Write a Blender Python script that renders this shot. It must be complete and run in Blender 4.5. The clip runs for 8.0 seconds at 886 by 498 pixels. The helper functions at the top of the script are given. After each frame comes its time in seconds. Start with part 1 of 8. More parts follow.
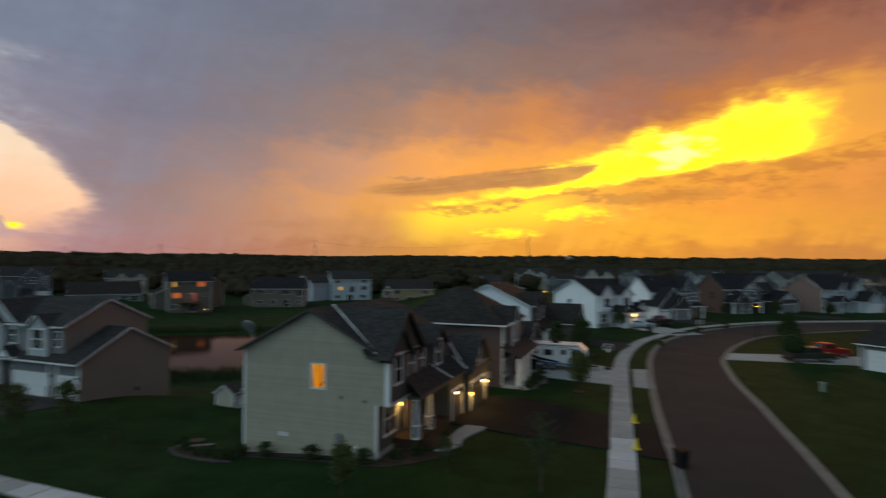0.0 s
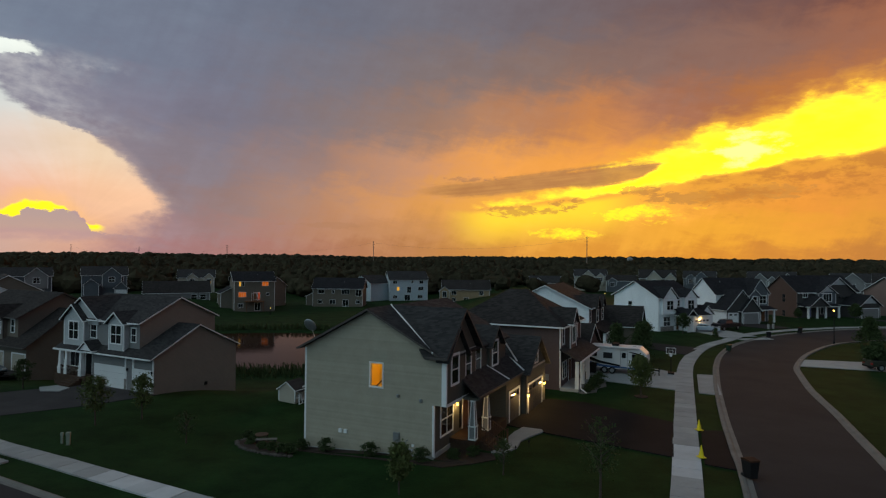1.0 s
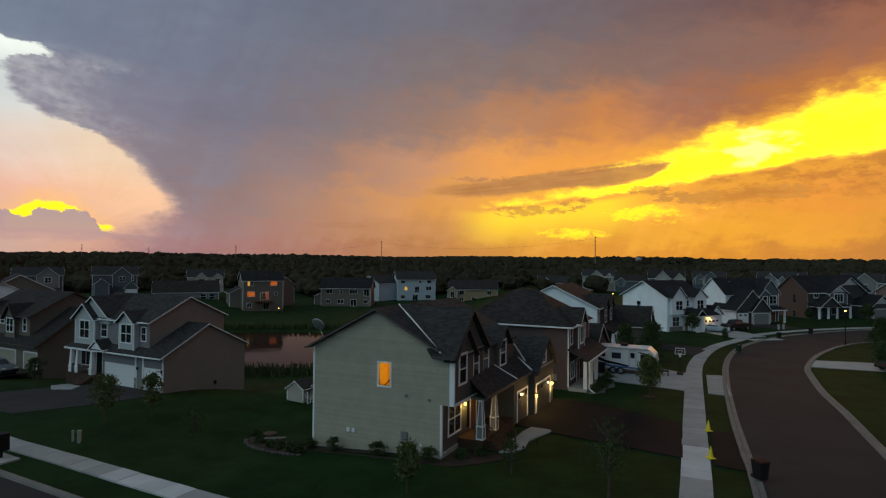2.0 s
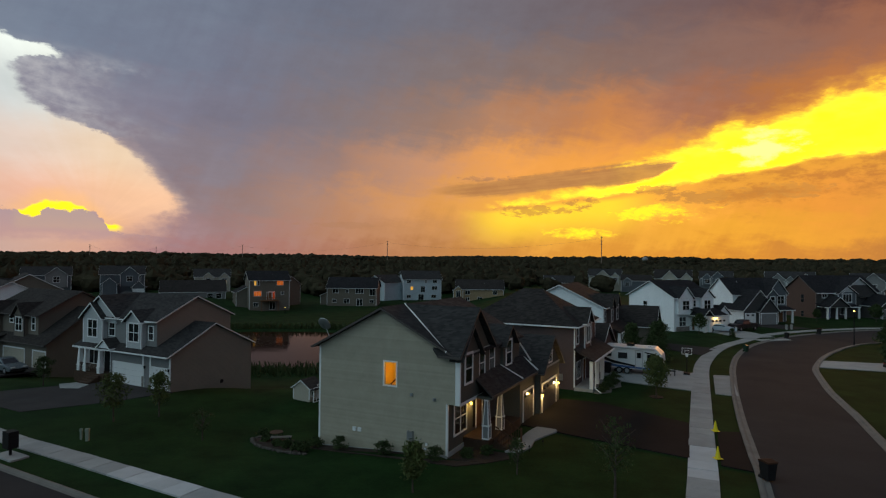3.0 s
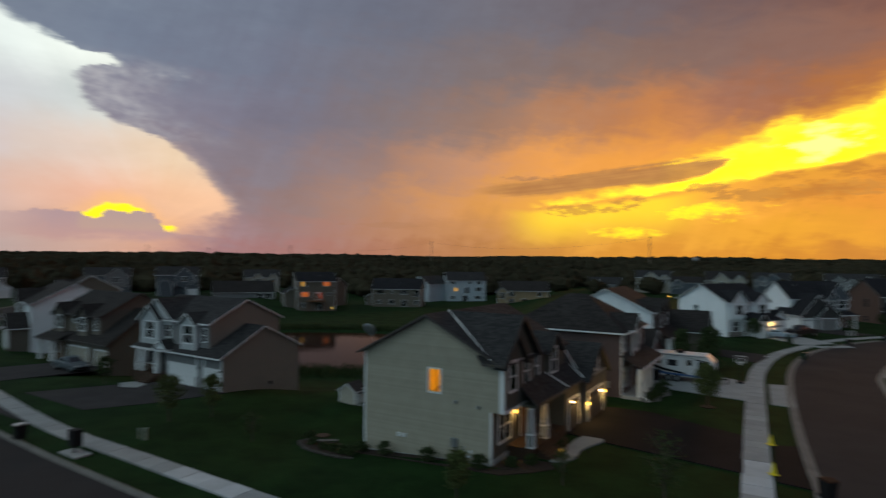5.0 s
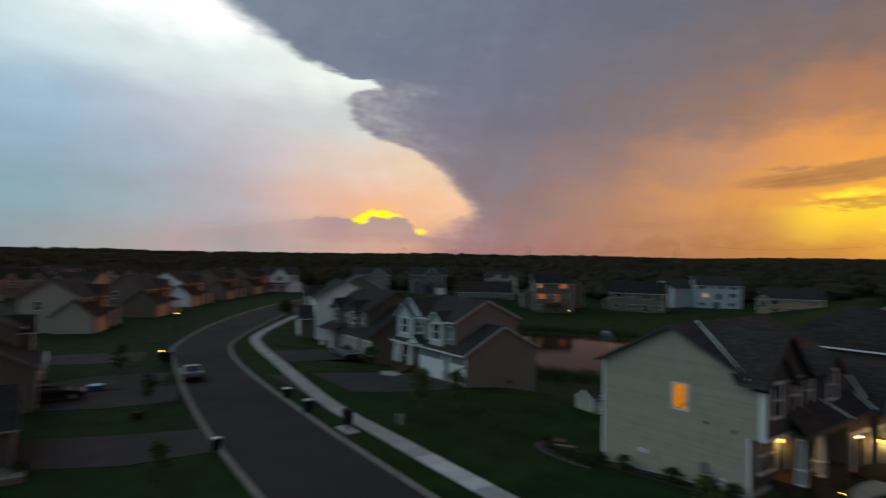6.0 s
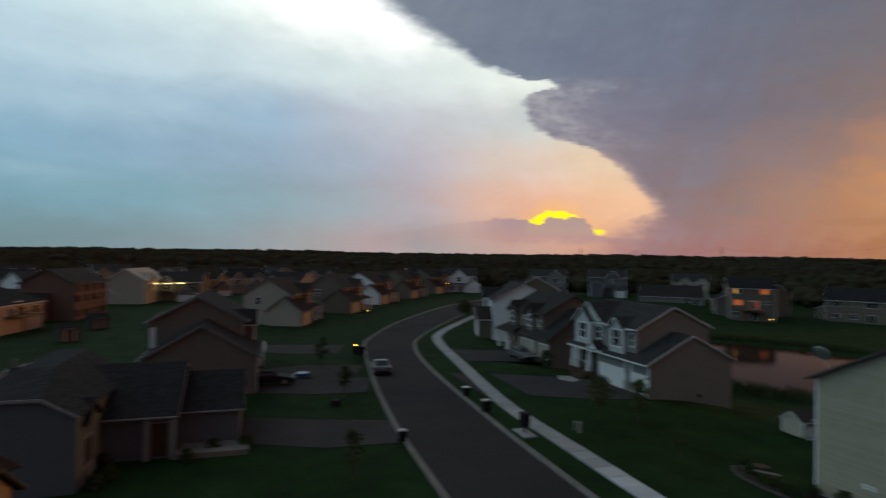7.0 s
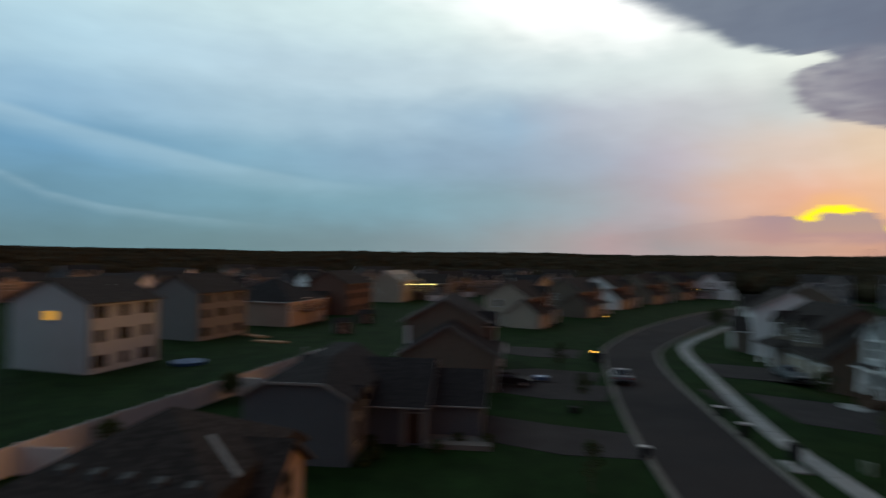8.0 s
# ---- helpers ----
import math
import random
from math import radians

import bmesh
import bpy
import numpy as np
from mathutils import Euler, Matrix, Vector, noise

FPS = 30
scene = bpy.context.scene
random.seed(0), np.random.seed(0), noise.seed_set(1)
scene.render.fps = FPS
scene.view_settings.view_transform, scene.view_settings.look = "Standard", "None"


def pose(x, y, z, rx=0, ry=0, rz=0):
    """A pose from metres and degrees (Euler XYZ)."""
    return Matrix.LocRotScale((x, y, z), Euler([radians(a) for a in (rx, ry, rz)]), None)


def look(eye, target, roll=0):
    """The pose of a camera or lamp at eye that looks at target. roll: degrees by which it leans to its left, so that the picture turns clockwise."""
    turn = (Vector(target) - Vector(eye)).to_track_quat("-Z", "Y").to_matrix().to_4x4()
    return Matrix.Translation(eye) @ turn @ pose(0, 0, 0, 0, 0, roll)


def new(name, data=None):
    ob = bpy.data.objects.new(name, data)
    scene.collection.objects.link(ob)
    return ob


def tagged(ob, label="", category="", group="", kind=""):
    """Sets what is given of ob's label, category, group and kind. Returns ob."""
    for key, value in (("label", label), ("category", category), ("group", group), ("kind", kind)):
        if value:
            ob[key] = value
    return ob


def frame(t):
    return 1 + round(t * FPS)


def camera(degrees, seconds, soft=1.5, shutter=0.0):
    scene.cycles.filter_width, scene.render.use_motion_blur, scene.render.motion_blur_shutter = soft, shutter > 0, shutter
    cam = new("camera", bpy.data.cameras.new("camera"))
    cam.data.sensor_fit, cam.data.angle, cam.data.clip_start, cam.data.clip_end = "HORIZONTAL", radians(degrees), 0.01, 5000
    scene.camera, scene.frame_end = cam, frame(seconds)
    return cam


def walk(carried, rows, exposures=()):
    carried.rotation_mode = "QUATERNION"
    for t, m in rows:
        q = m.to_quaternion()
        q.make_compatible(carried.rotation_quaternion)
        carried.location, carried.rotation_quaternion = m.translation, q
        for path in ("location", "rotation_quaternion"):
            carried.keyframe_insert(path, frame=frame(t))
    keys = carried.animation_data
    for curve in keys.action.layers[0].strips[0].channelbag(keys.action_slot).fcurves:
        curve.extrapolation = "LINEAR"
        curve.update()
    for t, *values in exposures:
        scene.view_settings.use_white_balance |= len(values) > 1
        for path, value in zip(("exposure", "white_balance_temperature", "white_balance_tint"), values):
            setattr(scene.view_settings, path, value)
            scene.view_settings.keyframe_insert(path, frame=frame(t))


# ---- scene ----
cam = camera(74.3, 8.0, soft=1.2, shutter=1.0)
# seconds, yaw, pitch, roll of the hovering drone that turns to its left
TURN = [
    (0.0, -0.22, 0.98, -0.42), (0.1, 1.25, 1.0, -0.45), (0.2, 2.4, 1.0, -0.47), (0.3, 3.25, 1.0, -0.48), (0.5, 4.32, 1.01, -0.5), (0.75, 4.99, 1.02, -0.5),
    (1.0, 5.32, 1.02, -0.5), (1.5, 5.74, 1.01, -0.51), (3.0, 6.66, 0.98, -0.54), (3.5, 6.94, 0.96, -0.56), (4.0, 7.18, 0.97, -0.6),
    (4.2, 7.25, 0.97, -0.6), (5.3, 16.88, 0.86, -0.55), (5.5, 22.81, 0.84, -0.65), (6.0, 33.86, 0.78, -0.78),
    (6.5, 42.66, 0.68, -0.82), (7.0, 51.03, 0.65, -0.82), (7.5, 59.14, 0.65, -0.8), (7.8, 67.57, 0.62, -0.75), (8.0, 73.96, 0.58, -0.7),
]
RISE = [(0.0, 12.07), (1.5, 12.05), (3.5, 12.0), (4.2, 12.18), (5.3, 12.58), (5.5, 12.63), (6.0, 12.74), (6.5, 12.84), (7.0, 12.93), (7.5, 13.05), (8.0, 13.2)]
walk(cam, [(t, pose(0, 0, float(np.interp(t, *zip(*RISE))), 90 + pitch, roll, yaw)) for t, yaw, pitch, roll in TURN],
     exposures=[(0.0, 0.27), (0.5, 0.17), (1.0, 0.12), (4.2, 0.12), (5.5, 0.09), (6.5, 0.03), (8.0, 0.0)])


# ---- node shorthand ----
class Tree:
    """A node tree in which sums are written as expressions."""

    def __init__(self, tree):
        self.tree = tree
        tree.nodes.clear()

    def node(self, kind, **inputs):
        n = self.tree.nodes.new(kind)
        for key, value in inputs.items():
            self.put(n.inputs[key.replace("_", " ")], value)
        return n

    def put(self, socket, value):
        if isinstance(value, E):
            value = value.s
        if isinstance(value, bpy.types.NodeSocket):
            self.tree.links.new(value, socket)
        else:
            socket.default_value = value

    def math(self, op, a, b=0.0, c=0.0, clamp=False):
        n = self.tree.nodes.new("ShaderNodeMath")
        n.operation, n.use_clamp = op, clamp
        for i, v in enumerate((a, b, c)):
            self.put(n.inputs[i], v)
        return E(self, n.outputs[0])

    def step(self, lo, hi, v):
        """A smooth step of v from lo to hi."""
        n = self.tree.nodes.new("ShaderNodeMapRange")
        n.interpolation_type = "SMOOTHSTEP"
        for key, value in (("Value", v), ("From Min", lo), ("From Max", hi)):
            self.put(n.inputs[key], value)
        return E(self, n.outputs[0])

    def vec(self, x, y, z):
        n = self.tree.nodes.new("ShaderNodeCombineXYZ")
        for i, v in enumerate((x, y, z)):
            self.put(n.inputs[i], v)
        return n.outputs[0]

    def noise(self, vector, scale, detail=4.0, rough=0.55, twist=0.0):
        n = self.tree.nodes.new("ShaderNodeTexNoise")
        self.put(n.inputs["Vector"], vector)
        self.put(n.inputs["Scale"], scale)
        self.put(n.inputs["Detail"], detail)
        self.put(n.inputs["Roughness"], rough)
        self.put(n.inputs["Distortion"], twist)
        return E(self, n.outputs["Fac"])

    def ramp(self, fac, stops, mode="LINEAR"):
        n = self.tree.nodes.new("ShaderNodeValToRGB")
        n.color_ramp.interpolation = mode
        el = n.color_ramp.elements
        for i, (pos, col) in enumerate(stops):
            e = el[i] if i < len(el) else el.new(pos)
            e.position = pos
            e.color = col if len(col) == 4 else (*col, 1)
        self.put(n.inputs[0], fac)
        return n.outputs[0]

    def mix(self, fac, a, b, mode="MIX"):
        n = self.tree.nodes.new("ShaderNodeMix")
        n.data_type, n.blend_type = "RGBA", mode
        self.put(n.inputs[0], fac)
        for i, v in ((6, a), (7, b)):
            if isinstance(v, tuple) and len(v) == 3:
                v = (*v, 1)
            self.put(n.inputs[i], v)
        return n.outputs[2]


class E:
    """A number in a node tree."""

    def __init__(self, t, s):
        self.t, self.s = t, s

    def __add__(self, o):
        return self.t.math("ADD", self, o)

    def __radd__(self, o):
        return self.t.math("ADD", o, self)

    def __sub__(self, o):
        return self.t.math("SUBTRACT", self, o)

    def __rsub__(self, o):
        return self.t.math("SUBTRACT", o, self)

    def __mul__(self, o):
        return self.t.math("MULTIPLY", self, o)

    def __rmul__(self, o):
        return self.t.math("MULTIPLY", o, self)

    def __truediv__(self, o):
        return self.t.math("DIVIDE", self, o)


def lin(h):
    """A linear colour from a hex name."""
    v = [int(h[i:i + 2], 16) / 255 for i in (0, 2, 4)]
    return tuple(c / 12.92 if c <= 0.04045 else ((c + 0.055) / 1.055) ** 2.4 for c in v)


# ---- the evening sky: a storm cloud lit from below, clear sky beside it ----
SKY = 1.0
world = bpy.data.worlds.new("evening_sky")
scene.world = world
world.use_nodes = True
W = Tree(world.node_tree)
co = W.node("ShaderNodeTexCoord").outputs["Generated"]
sep = W.node("ShaderNodeSeparateXYZ", Vector=co)
dx, dy, dz = (E(W, s) for s in sep.outputs)
# the azimuth is counted to the left from ahead; its seam lies behind, at -145
ca, sa = math.cos(radians(35)), math.sin(radians(35))
az = W.math("ARCTAN2", dx * -ca - dy * sa, dy * ca - dx * sa) * 57.29578 + 35
el = W.math("ARCSINE", dz) * 57.29578
flat = W.vec(az * 0.1, el * 0.22, 0.0)
n_big = W.noise(flat, 0.55, 3, 0.5)
n_mid = W.noise(flat, 1.7, 5, 0.6)
n_fine = W.noise(flat, 5.0, 6, 0.62)


def table(a0, a1, rows, x, y):
    """A colour from rows (height, 'azimuth:hex ...'), blended up and across."""
    out = None
    last = None
    for h, text in rows:
        stops = sorted(((float(p.split(":")[0]) - a0) / (a1 - a0), lin(p.split(":")[1])) for p in text.split())
        here = W.ramp((x - a0) / (a1 - a0), stops)
        out = here if out is None else W.mix(W.step(last, h, y), out, here)
        last = h
    return out


def curve(text, x=None):
    """A value that runs straight from point to point, 'azimuth:value ...'."""
    pts = sorted((float(a), float(v)) for a, v in (p.split(":") for p in text.split()))
    a0, a1 = pts[0][0], pts[-1][0]
    lo, hi = min(v for _, v in pts), max(v for _, v in pts)
    stops = [((a - a0) / (a1 - a0), ((v - lo) / (hi - lo),) * 3) for a, v in pts]
    return E(W, W.ramp(((az if x is None else x) - a0) / (a1 - a0), stops)) * (hi - lo) + lo


def tuft(a, e, wide, high, rag=1.0, soft=0.6):
    """A small ragged cloud at a place in the sky."""
    da, de = (az - a) / wide, (el - e) / high
    return W.step(0.0, soft, 0.75 - da * da - de * de + (n_puff - 0.5) * rag + (n_tiny - 0.5) * rag * 3.2)


n_edge = W.noise(flat, 3.2, 6, 0.6, 0.4)
n_puff = W.step(0.3, 0.7, W.noise(W.vec(az * 0.35, el * 0.8, 3.0), 1.0, 6, 0.6))
n_knob = W.noise(W.vec(az * 0.9, el * 1.3, 7.0), 1.4, 4, 0.55)
n_tiny = W.noise(W.vec(az * 0.7, el * 1.5, 4.0), 1.6, 5, 0.65, 0.5)
n_even = W.noise(W.vec(az * 0.17, el * 0.2, 6.0), 2.0, 4, 0.55)
wisp = W.noise(W.vec(az * 0.11 + el * 0.14, el * 0.34 - az * 0.1, 2.0), 1.6, 5, 0.6, 0.6)
# streaks that fan out from the low sun
fan = W.noise(W.vec(W.math("ARCTAN2", el - 2.5, az - 37.5) * 3.2, W.math("SQRT", (az - 37.5) * (az - 37.5) + el * el) * 0.02, 0.0), 2.2, 4, 0.55)
# veils of rain that hang from the storm, nearly upright
veil = W.noise(W.vec(az * 0.28 + el * 0.12, el * 0.05, 5.0), 1.5, 5, 0.6)
wob_a = az + (n_mid - 0.5) * 6 + (n_fine - 0.5) * 3.5 + (veil - 0.5) * 4.0
wob_e = el + (n_mid - 0.5) * 2.2 + (n_fine - 0.5) * 1.2 + (veil - 0.5) * 3.6 + (wisp - 0.5) * 4.5
storm = table(-145, 75, [
    (0.5, "-145:8a6a62 -60:a56c44 -28:c8823a -19:d68c32 -5:da9438 7:ba804c 17:ac775f 27:a07572 36:a27c80 44:cd9691 60:968c8e"),
    (2.6, "-145:806468 -60:ac7244 -28:e69b38 -19:eba435 0:e29f42 7:c78c55 17:b58366 22:a67c6f 27:997a78 32:9d8084 40:ac9496 60:8c8a92"),
    (5.2, "-145:76606a -60:aa7048 -25:e8963a -12:f8b040 0:eea84a 7:d99752 12:cc9161 17:b1846a 25:947a75 30:8d7a7d 36:8c7e85 60:868892"),
    (8.8, "-145:716071 -60:ae6f4e -25:ed973f -15:e99945 -6:efa049 0:eb9f50 7:ca9066 17:997c73 28:837981 36:887e88 60:80828e"),
    (13.2, "-145:625b7e -60:8d5f59 -38:bc784a -24:b47241 -19:a46b4d -15:a77259 -10:c8834e -5:b57c56 1:ae7f62 7:957667 17:817476 26:757280 32:787686 40:807e8d 60:7c808e"),
    (18, "-145:5b5e75 -60:745756 -32:9d664c -24:8a6456 -15:85685f -5:836c64 7:7d7070 17:73707a 27:6f7384 40:717b8d 60:7a8492"),
    (22.5, "-145:5a5c6c -60:5c4450 -32:69423e -24:6e504c -15:705c5c -5:6e6469 7:6e6c76 17:6a6e7d 27:6c7384 40:737d8e 60:7c8694"),
    (50, "-145:545c6a 0:505866 60:5c6674"),
], wob_a, wob_e)
clear = table(30, 215, [
    (0.8, "30:e1a891 36:dca58e 47:bea09c 53:a79ca1 58:b8a0a5 63:a5a0a5 72:8c9aa4 82:7c919b 96:708c96 108:698794 215:6c7a8c"),
    (5, "30:f4c1a1 36:f4bf9d 42:eeb59d 47:e0b5a6 53:baabb4 60:a0a8b4 68:8ea6b5 78:82a4b6 92:7aa0b4 108:6e95ae 215:6e8294"),
    (9, "33:eacdb5 36:eacbb1 42:e3cac0 47:d7c3be 53:beb5c3 60:a6afc3 68:96abc3 78:92aec8 92:88aec8 108:73a0c4 215:76909c"),
    (13, "38:d8d4ce 43:cbced1 47:cdcdd3 53:c8c8d3 61:b8bed0 68:9cb5cf 78:a8c0d6 92:a6c1d7 108:96b9d7 215:8098a8"),
    (17, "40:eef0ec 47:eaefef 53:e0e7eb 61:d6e0e7 70:cad9e5 78:c4d6e5 92:bcd3e6 108:b2d0e6 215:8ca6b4"),
    (22.5, "48:fafcfc 56:feffff 66:fafdfd 73:e6f2f5 82:d8e9f0 92:cee2ec 108:c2ddec 215:92aaba"),
    (55, "30:98a8b4 120:98b0c0 215:8098a8"),
], az + (n_mid - 0.5) * 4 + (fan - 0.5) * 2.5, el + (n_mid - 0.5) * 1.6 + (fan - 0.5) * 1.2)
# soft billows in both
storm = W.mix(1.0, storm, W.ramp(n_big * 0.25 + n_mid * 0.25 + n_fine * 0.2 + veil * 0.3, [(0.3, (0.87, 0.87, 0.89)), (0.7, (1.13, 1.13, 1.11))]), "MULTIPLY")
clear = W.mix(1.0, clear, W.ramp(n_big * 0.3 + n_mid * 0.5 + fan * 0.2, [(0.3, (0.88, 0.92, 0.88)), (0.7, (1.08, 1.11, 1.04))]), "MULTIPLY")
# thin high streaks in the clear part
rise = el - curve("70:5.8 76:6.2 88.4:7.2 95:8.2 101:9.35 105:10.05 111.3:11.4 125:14.5") + (n_mid - 0.5) * 0.5
streak = W.step(0.35, -0.3, rise) * W.step(-2.6, -0.2, rise)
rise2 = el - curve("86:2.3 90.7:2.6 98.6:3.25 103.7:3.8 108.4:4.75 111.2:6.2 120:8.5") + (n_mid - 0.5) * 0.5
streak2 = W.step(0.25, -0.1, rise2) * W.step(-0.9, -0.1, rise2)
clear = W.mix((streak * 0.33 * W.step(74, 100, az) + streak2 * W.step(86, 106, az) * 0.22 * (n_fine * 1.6)) * (n_mid * 0.6 + 0.7), clear, lin("b8d4e0"))
white = W.step(0.0, 6.0, el - 16.6 - W.math("ABSOLUTE", az - 58) * 0.26 + (n_mid - 0.5) * 4 + (fan - 0.5) * 5)
clear = W.mix(white * W.step(60, 30, el), clear, (1.12, 1.15, 1.13))
# the yellow break low in the clear part, and the bank of cloud under it
top = curve("33:2.2 35.7:2.6 36.5:2.6 37.2:3.15 38.3:4.1 39.8:4.5 41.3:4.4 42.5:3.7 43.6:3.2") + (n_knob - 0.5) * 0.7
gap = W.step(0.12, -0.12, el - top) * W.step(43.4, 42.6, az) * W.step(35.2, 36.0, az) * W.step(1.9, 2.5, el)
clear = W.mix(W.step(1.6, 0.1, el - top) * W.step(6.0, 1.5, W.math("ABSOLUTE", az - 39.8)) * W.step(1.5, 3.0, el) * 0.5, clear, lin("ffc070"))
clear = W.mix(gap, clear, W.mix(W.step(0.35, -0.3, el - top), (1.15, 0.75, 0.1), (1.3, 1.0, 0.02)))
bank_top = curve("30:1.5 35:1.9 36.5:2.2 36.9:3.2 37.6:3.75 38.5:3.9 39.2:3.65 40.0:3.8 40.8:3.8 41.3:3.4 41.8:3.05 42.6:3.5 44.4:3.8 48:3.4 55:2.4 62:1.6 70:1.2")
bank = W.step(0.08, -0.1, el - bank_top - (n_knob - 0.5) * 0.9 - (n_tiny - 0.5) * 0.9) * W.step(64, 48, az) * W.step(0.9, 1.9, el + (n_puff - 0.5) * 0.6)
clear = W.mix(bank * (W.step(50, 44, az) * 0.7 + 0.25), clear, W.mix(W.step(1.2, 3.8, el + (n_knob - 0.5)), lin("bc9690"), lin("ac9296")))
# the ragged edge between storm and clear sky: a knobbly flank, a torn lobe, a bright notch over it
EDGE = ((0, 36.5), (2.5, 33.4), (3.4, 32.2), (4.1, 31.0), (5.0, 31.1), (6.4, 32.5), (7.8, 33.8), (9.0, 34.8), (10.1, 36.0), (10.6, 38.2), (11.3, 40.2), (12.3, 42.3), (13.6, 43.0), (15.2, 43.2),
        (15.6, 41.8), (15.9, 40.5), (16.3, 40.6), (16.8, 43.0), (17.3, 45.2), (18.3, 47.9), (19.1, 49.2), (21.0, 53.2), (23.0, 56.6), (30, 66), (39, 78))
edge = W.ramp((el + (n_knob - 0.5) * 0.9 + (n_puff - 0.5) * 0.5) / 40, [(p / 40, (v / 100,) * 3) for p, v in EDGE])
soft = W.ramp(el / 40, [(0.0, (0.5,) * 3), (0.07, (0.3,) * 3), (0.11, (0.09,) * 3), (0.2, (0.05,) * 3), (0.28, (0.06,) * 3), (0.4, (0.05,) * 3), (0.46, (0.13,) * 3), (0.6, (0.26,) * 3)])
off = az - E(W, edge) * 100 + (n_even - 0.5) * 1.6 + (n_knob - 0.5) * 1.3 + (n_tiny - 0.5) * 0.8
half = E(W, soft) * 10
sky = W.mix(W.step(-1.0, 1.0, off / half), storm, clear)
# the lobe's torn wisps, lit pale, and the thin grey fringe of the flank
torn = W.step(0.36, 0.7, wisp * 0.5 + n_edge * 0.3 + n_knob * 0.2)
rim = W.step(-8.5, -1.0, off) * W.step(0.5, -0.5, off) * W.step(9.6, 11.4, el) * W.step(17.5, 15.2, el)
sky = W.mix(rim * torn * 0.7, sky, lin("c6c4c4"))
sky = W.mix(W.step(-1.6, -0.2, off) * W.step(0.4, -0.2, off) * W.step(3.5, 5.0, el) * W.step(11, 9.5, el) * 0.3, sky, lin("b8a29c"))
# the bright break in the west, soft above and sharp below
g_up = curve("-45:12 -40:13.4 -36:14.1 -30:14.0 -26.7:13.7 -25.3:12.7 -22.6:11.9 -20.3:11.8 -18.2:11.3 -14.7:10.0 -10.5:9.2 -9:7.8 -4.8:6.5 0:5.4 2.7:5.0 6:4.9")
g_low = curve("-45:12 -40:11.0 -36:9.8 -30:8.6 -25.6:8.5 -23.7:8.05 -18.5:7.45 -15:6.85 -10:6.1 -4.1:5.6 2.6:4.9 6:5.2")
up = g_up - el + (n_edge - 0.5) * 2.2 + (n_puff - 0.5) * 1.0 + (wisp - 0.5) * 1.6
down = el - g_low + (n_puff - 0.5) * 0.5 + (n_fine - 0.5) * 0.3
ends = W.step(2.9, 1.2, az) * W.step(-35, -29.5, az + (n_edge - 0.5) * 5)
veil_w = W.step(-1.9, 0.5, up) * W.step(-2.0, 0.4, down) * W.step(7, -6, az) * W.step(-46, -31, az)
sky = W.mix(veil_w * 0.7, sky, lin("f6ae3c"))
gold = W.step(-0.5, 0.6, up) * W.step(-0.15, 0.2, down) * ends
sky = W.mix(gold, sky, W.mix(W.step(0.2, 2.2, up) * W.step(0.0, 0.6, down), (1.25, 0.78, 0.05), W.mix(n_puff, (2.8, 1.4, 0.03), (3.8, 2.0, 0.02))))
hot = W.step(3.6, 0.3, W.math("ABSOLUTE", az + 22.3) + W.math("ABSOLUTE", el - 9.8) * 1.6 + (n_puff - 0.5) * 4 + (n_fine - 0.5) * 5)
sky = W.mix(hot * gold * 0.75, sky, (4.0, 3.4, 0.4))
# paler yellow patches under it
patch = W.math("MAXIMUM", tuft(-13.4, 4.5, 5.4, 1.2, 0.8, 1.0), tuft(-6.2, 2.65, 5.0, 0.75, 0.6, 1.0))
under = W.step(4.5, 1.0, g_low - el) * W.step(0.0, 0.6, g_low - el) * W.step(6, 0, az) * W.step(-14, -9, az)
sky = W.mix(W.math("MAXIMUM", patch, under * 0.6), sky, (1.2, 0.88, 0.03))
# brown and orange cloud in front of it
thread = W.noise(W.vec(az * 0.06 + el * 0.1, el * 1.3 + az * 0.13, 1.0), 2.0, 5, 0.6)
l_up = curve("-17:8.9 -14.9:9.2 -10:9.05 -4.8:8.55 0.6:7.9 5:7.35 8.7:6.7 12:5.8") - el + (thread - 0.5) * 1.5 + (n_tiny - 0.5) * 0.8
l_low = el - curve("-17:9.2 -15:8.5 -13.1:7.4 -10.1:6.85 -4.8:6.75 0.7:6.15 4:6.0 8.7:6.4 12:6.6") + (thread - 0.5) * 0.7 + (n_tiny - 0.5) * 0.4
bar = W.step(-0.25, 0.4, l_up) * W.step(-0.15, 0.35, l_low) * W.step(-15.8, -14.6, az + (thread - 0.5) * 2) * W.step(9.5, 5.0, az)
sky = W.mix(bar * 0.94, sky, W.mix(W.step(0.3, 0.7, thread * 0.6 + n_fine * 0.4), lin("ac7648"), lin("c28a50")))
wispy = W.math("MAXIMUM", tuft(3.0, 7.85, 3.2, 0.32), tuft(16.5, 3.2, 5.0, 0.34) * 0.6)
sky = W.mix(wispy * 0.55, sky, lin("a87a58"))
puffs = W.math("MAXIMUM", W.math("MAXIMUM", tuft(-6.6, 5.45, 2.7, 0.62), tuft(-2.2, 4.75, 4.6, 0.62) * 0.85), W.math("MAXIMUM", tuft(-13.2, 6.5, 2.2, 0.55), W.math("MAXIMUM", tuft(-17.4, 5.7, 5.0, 0.75), tuft(-23.5, 6.0, 4.5, 0.8) * 0.8)))
sky = W.mix(puffs * 0.8, sky, W.mix(n_fine, lin("b47a40"), lin("cc9044")))
depth = g_low - el
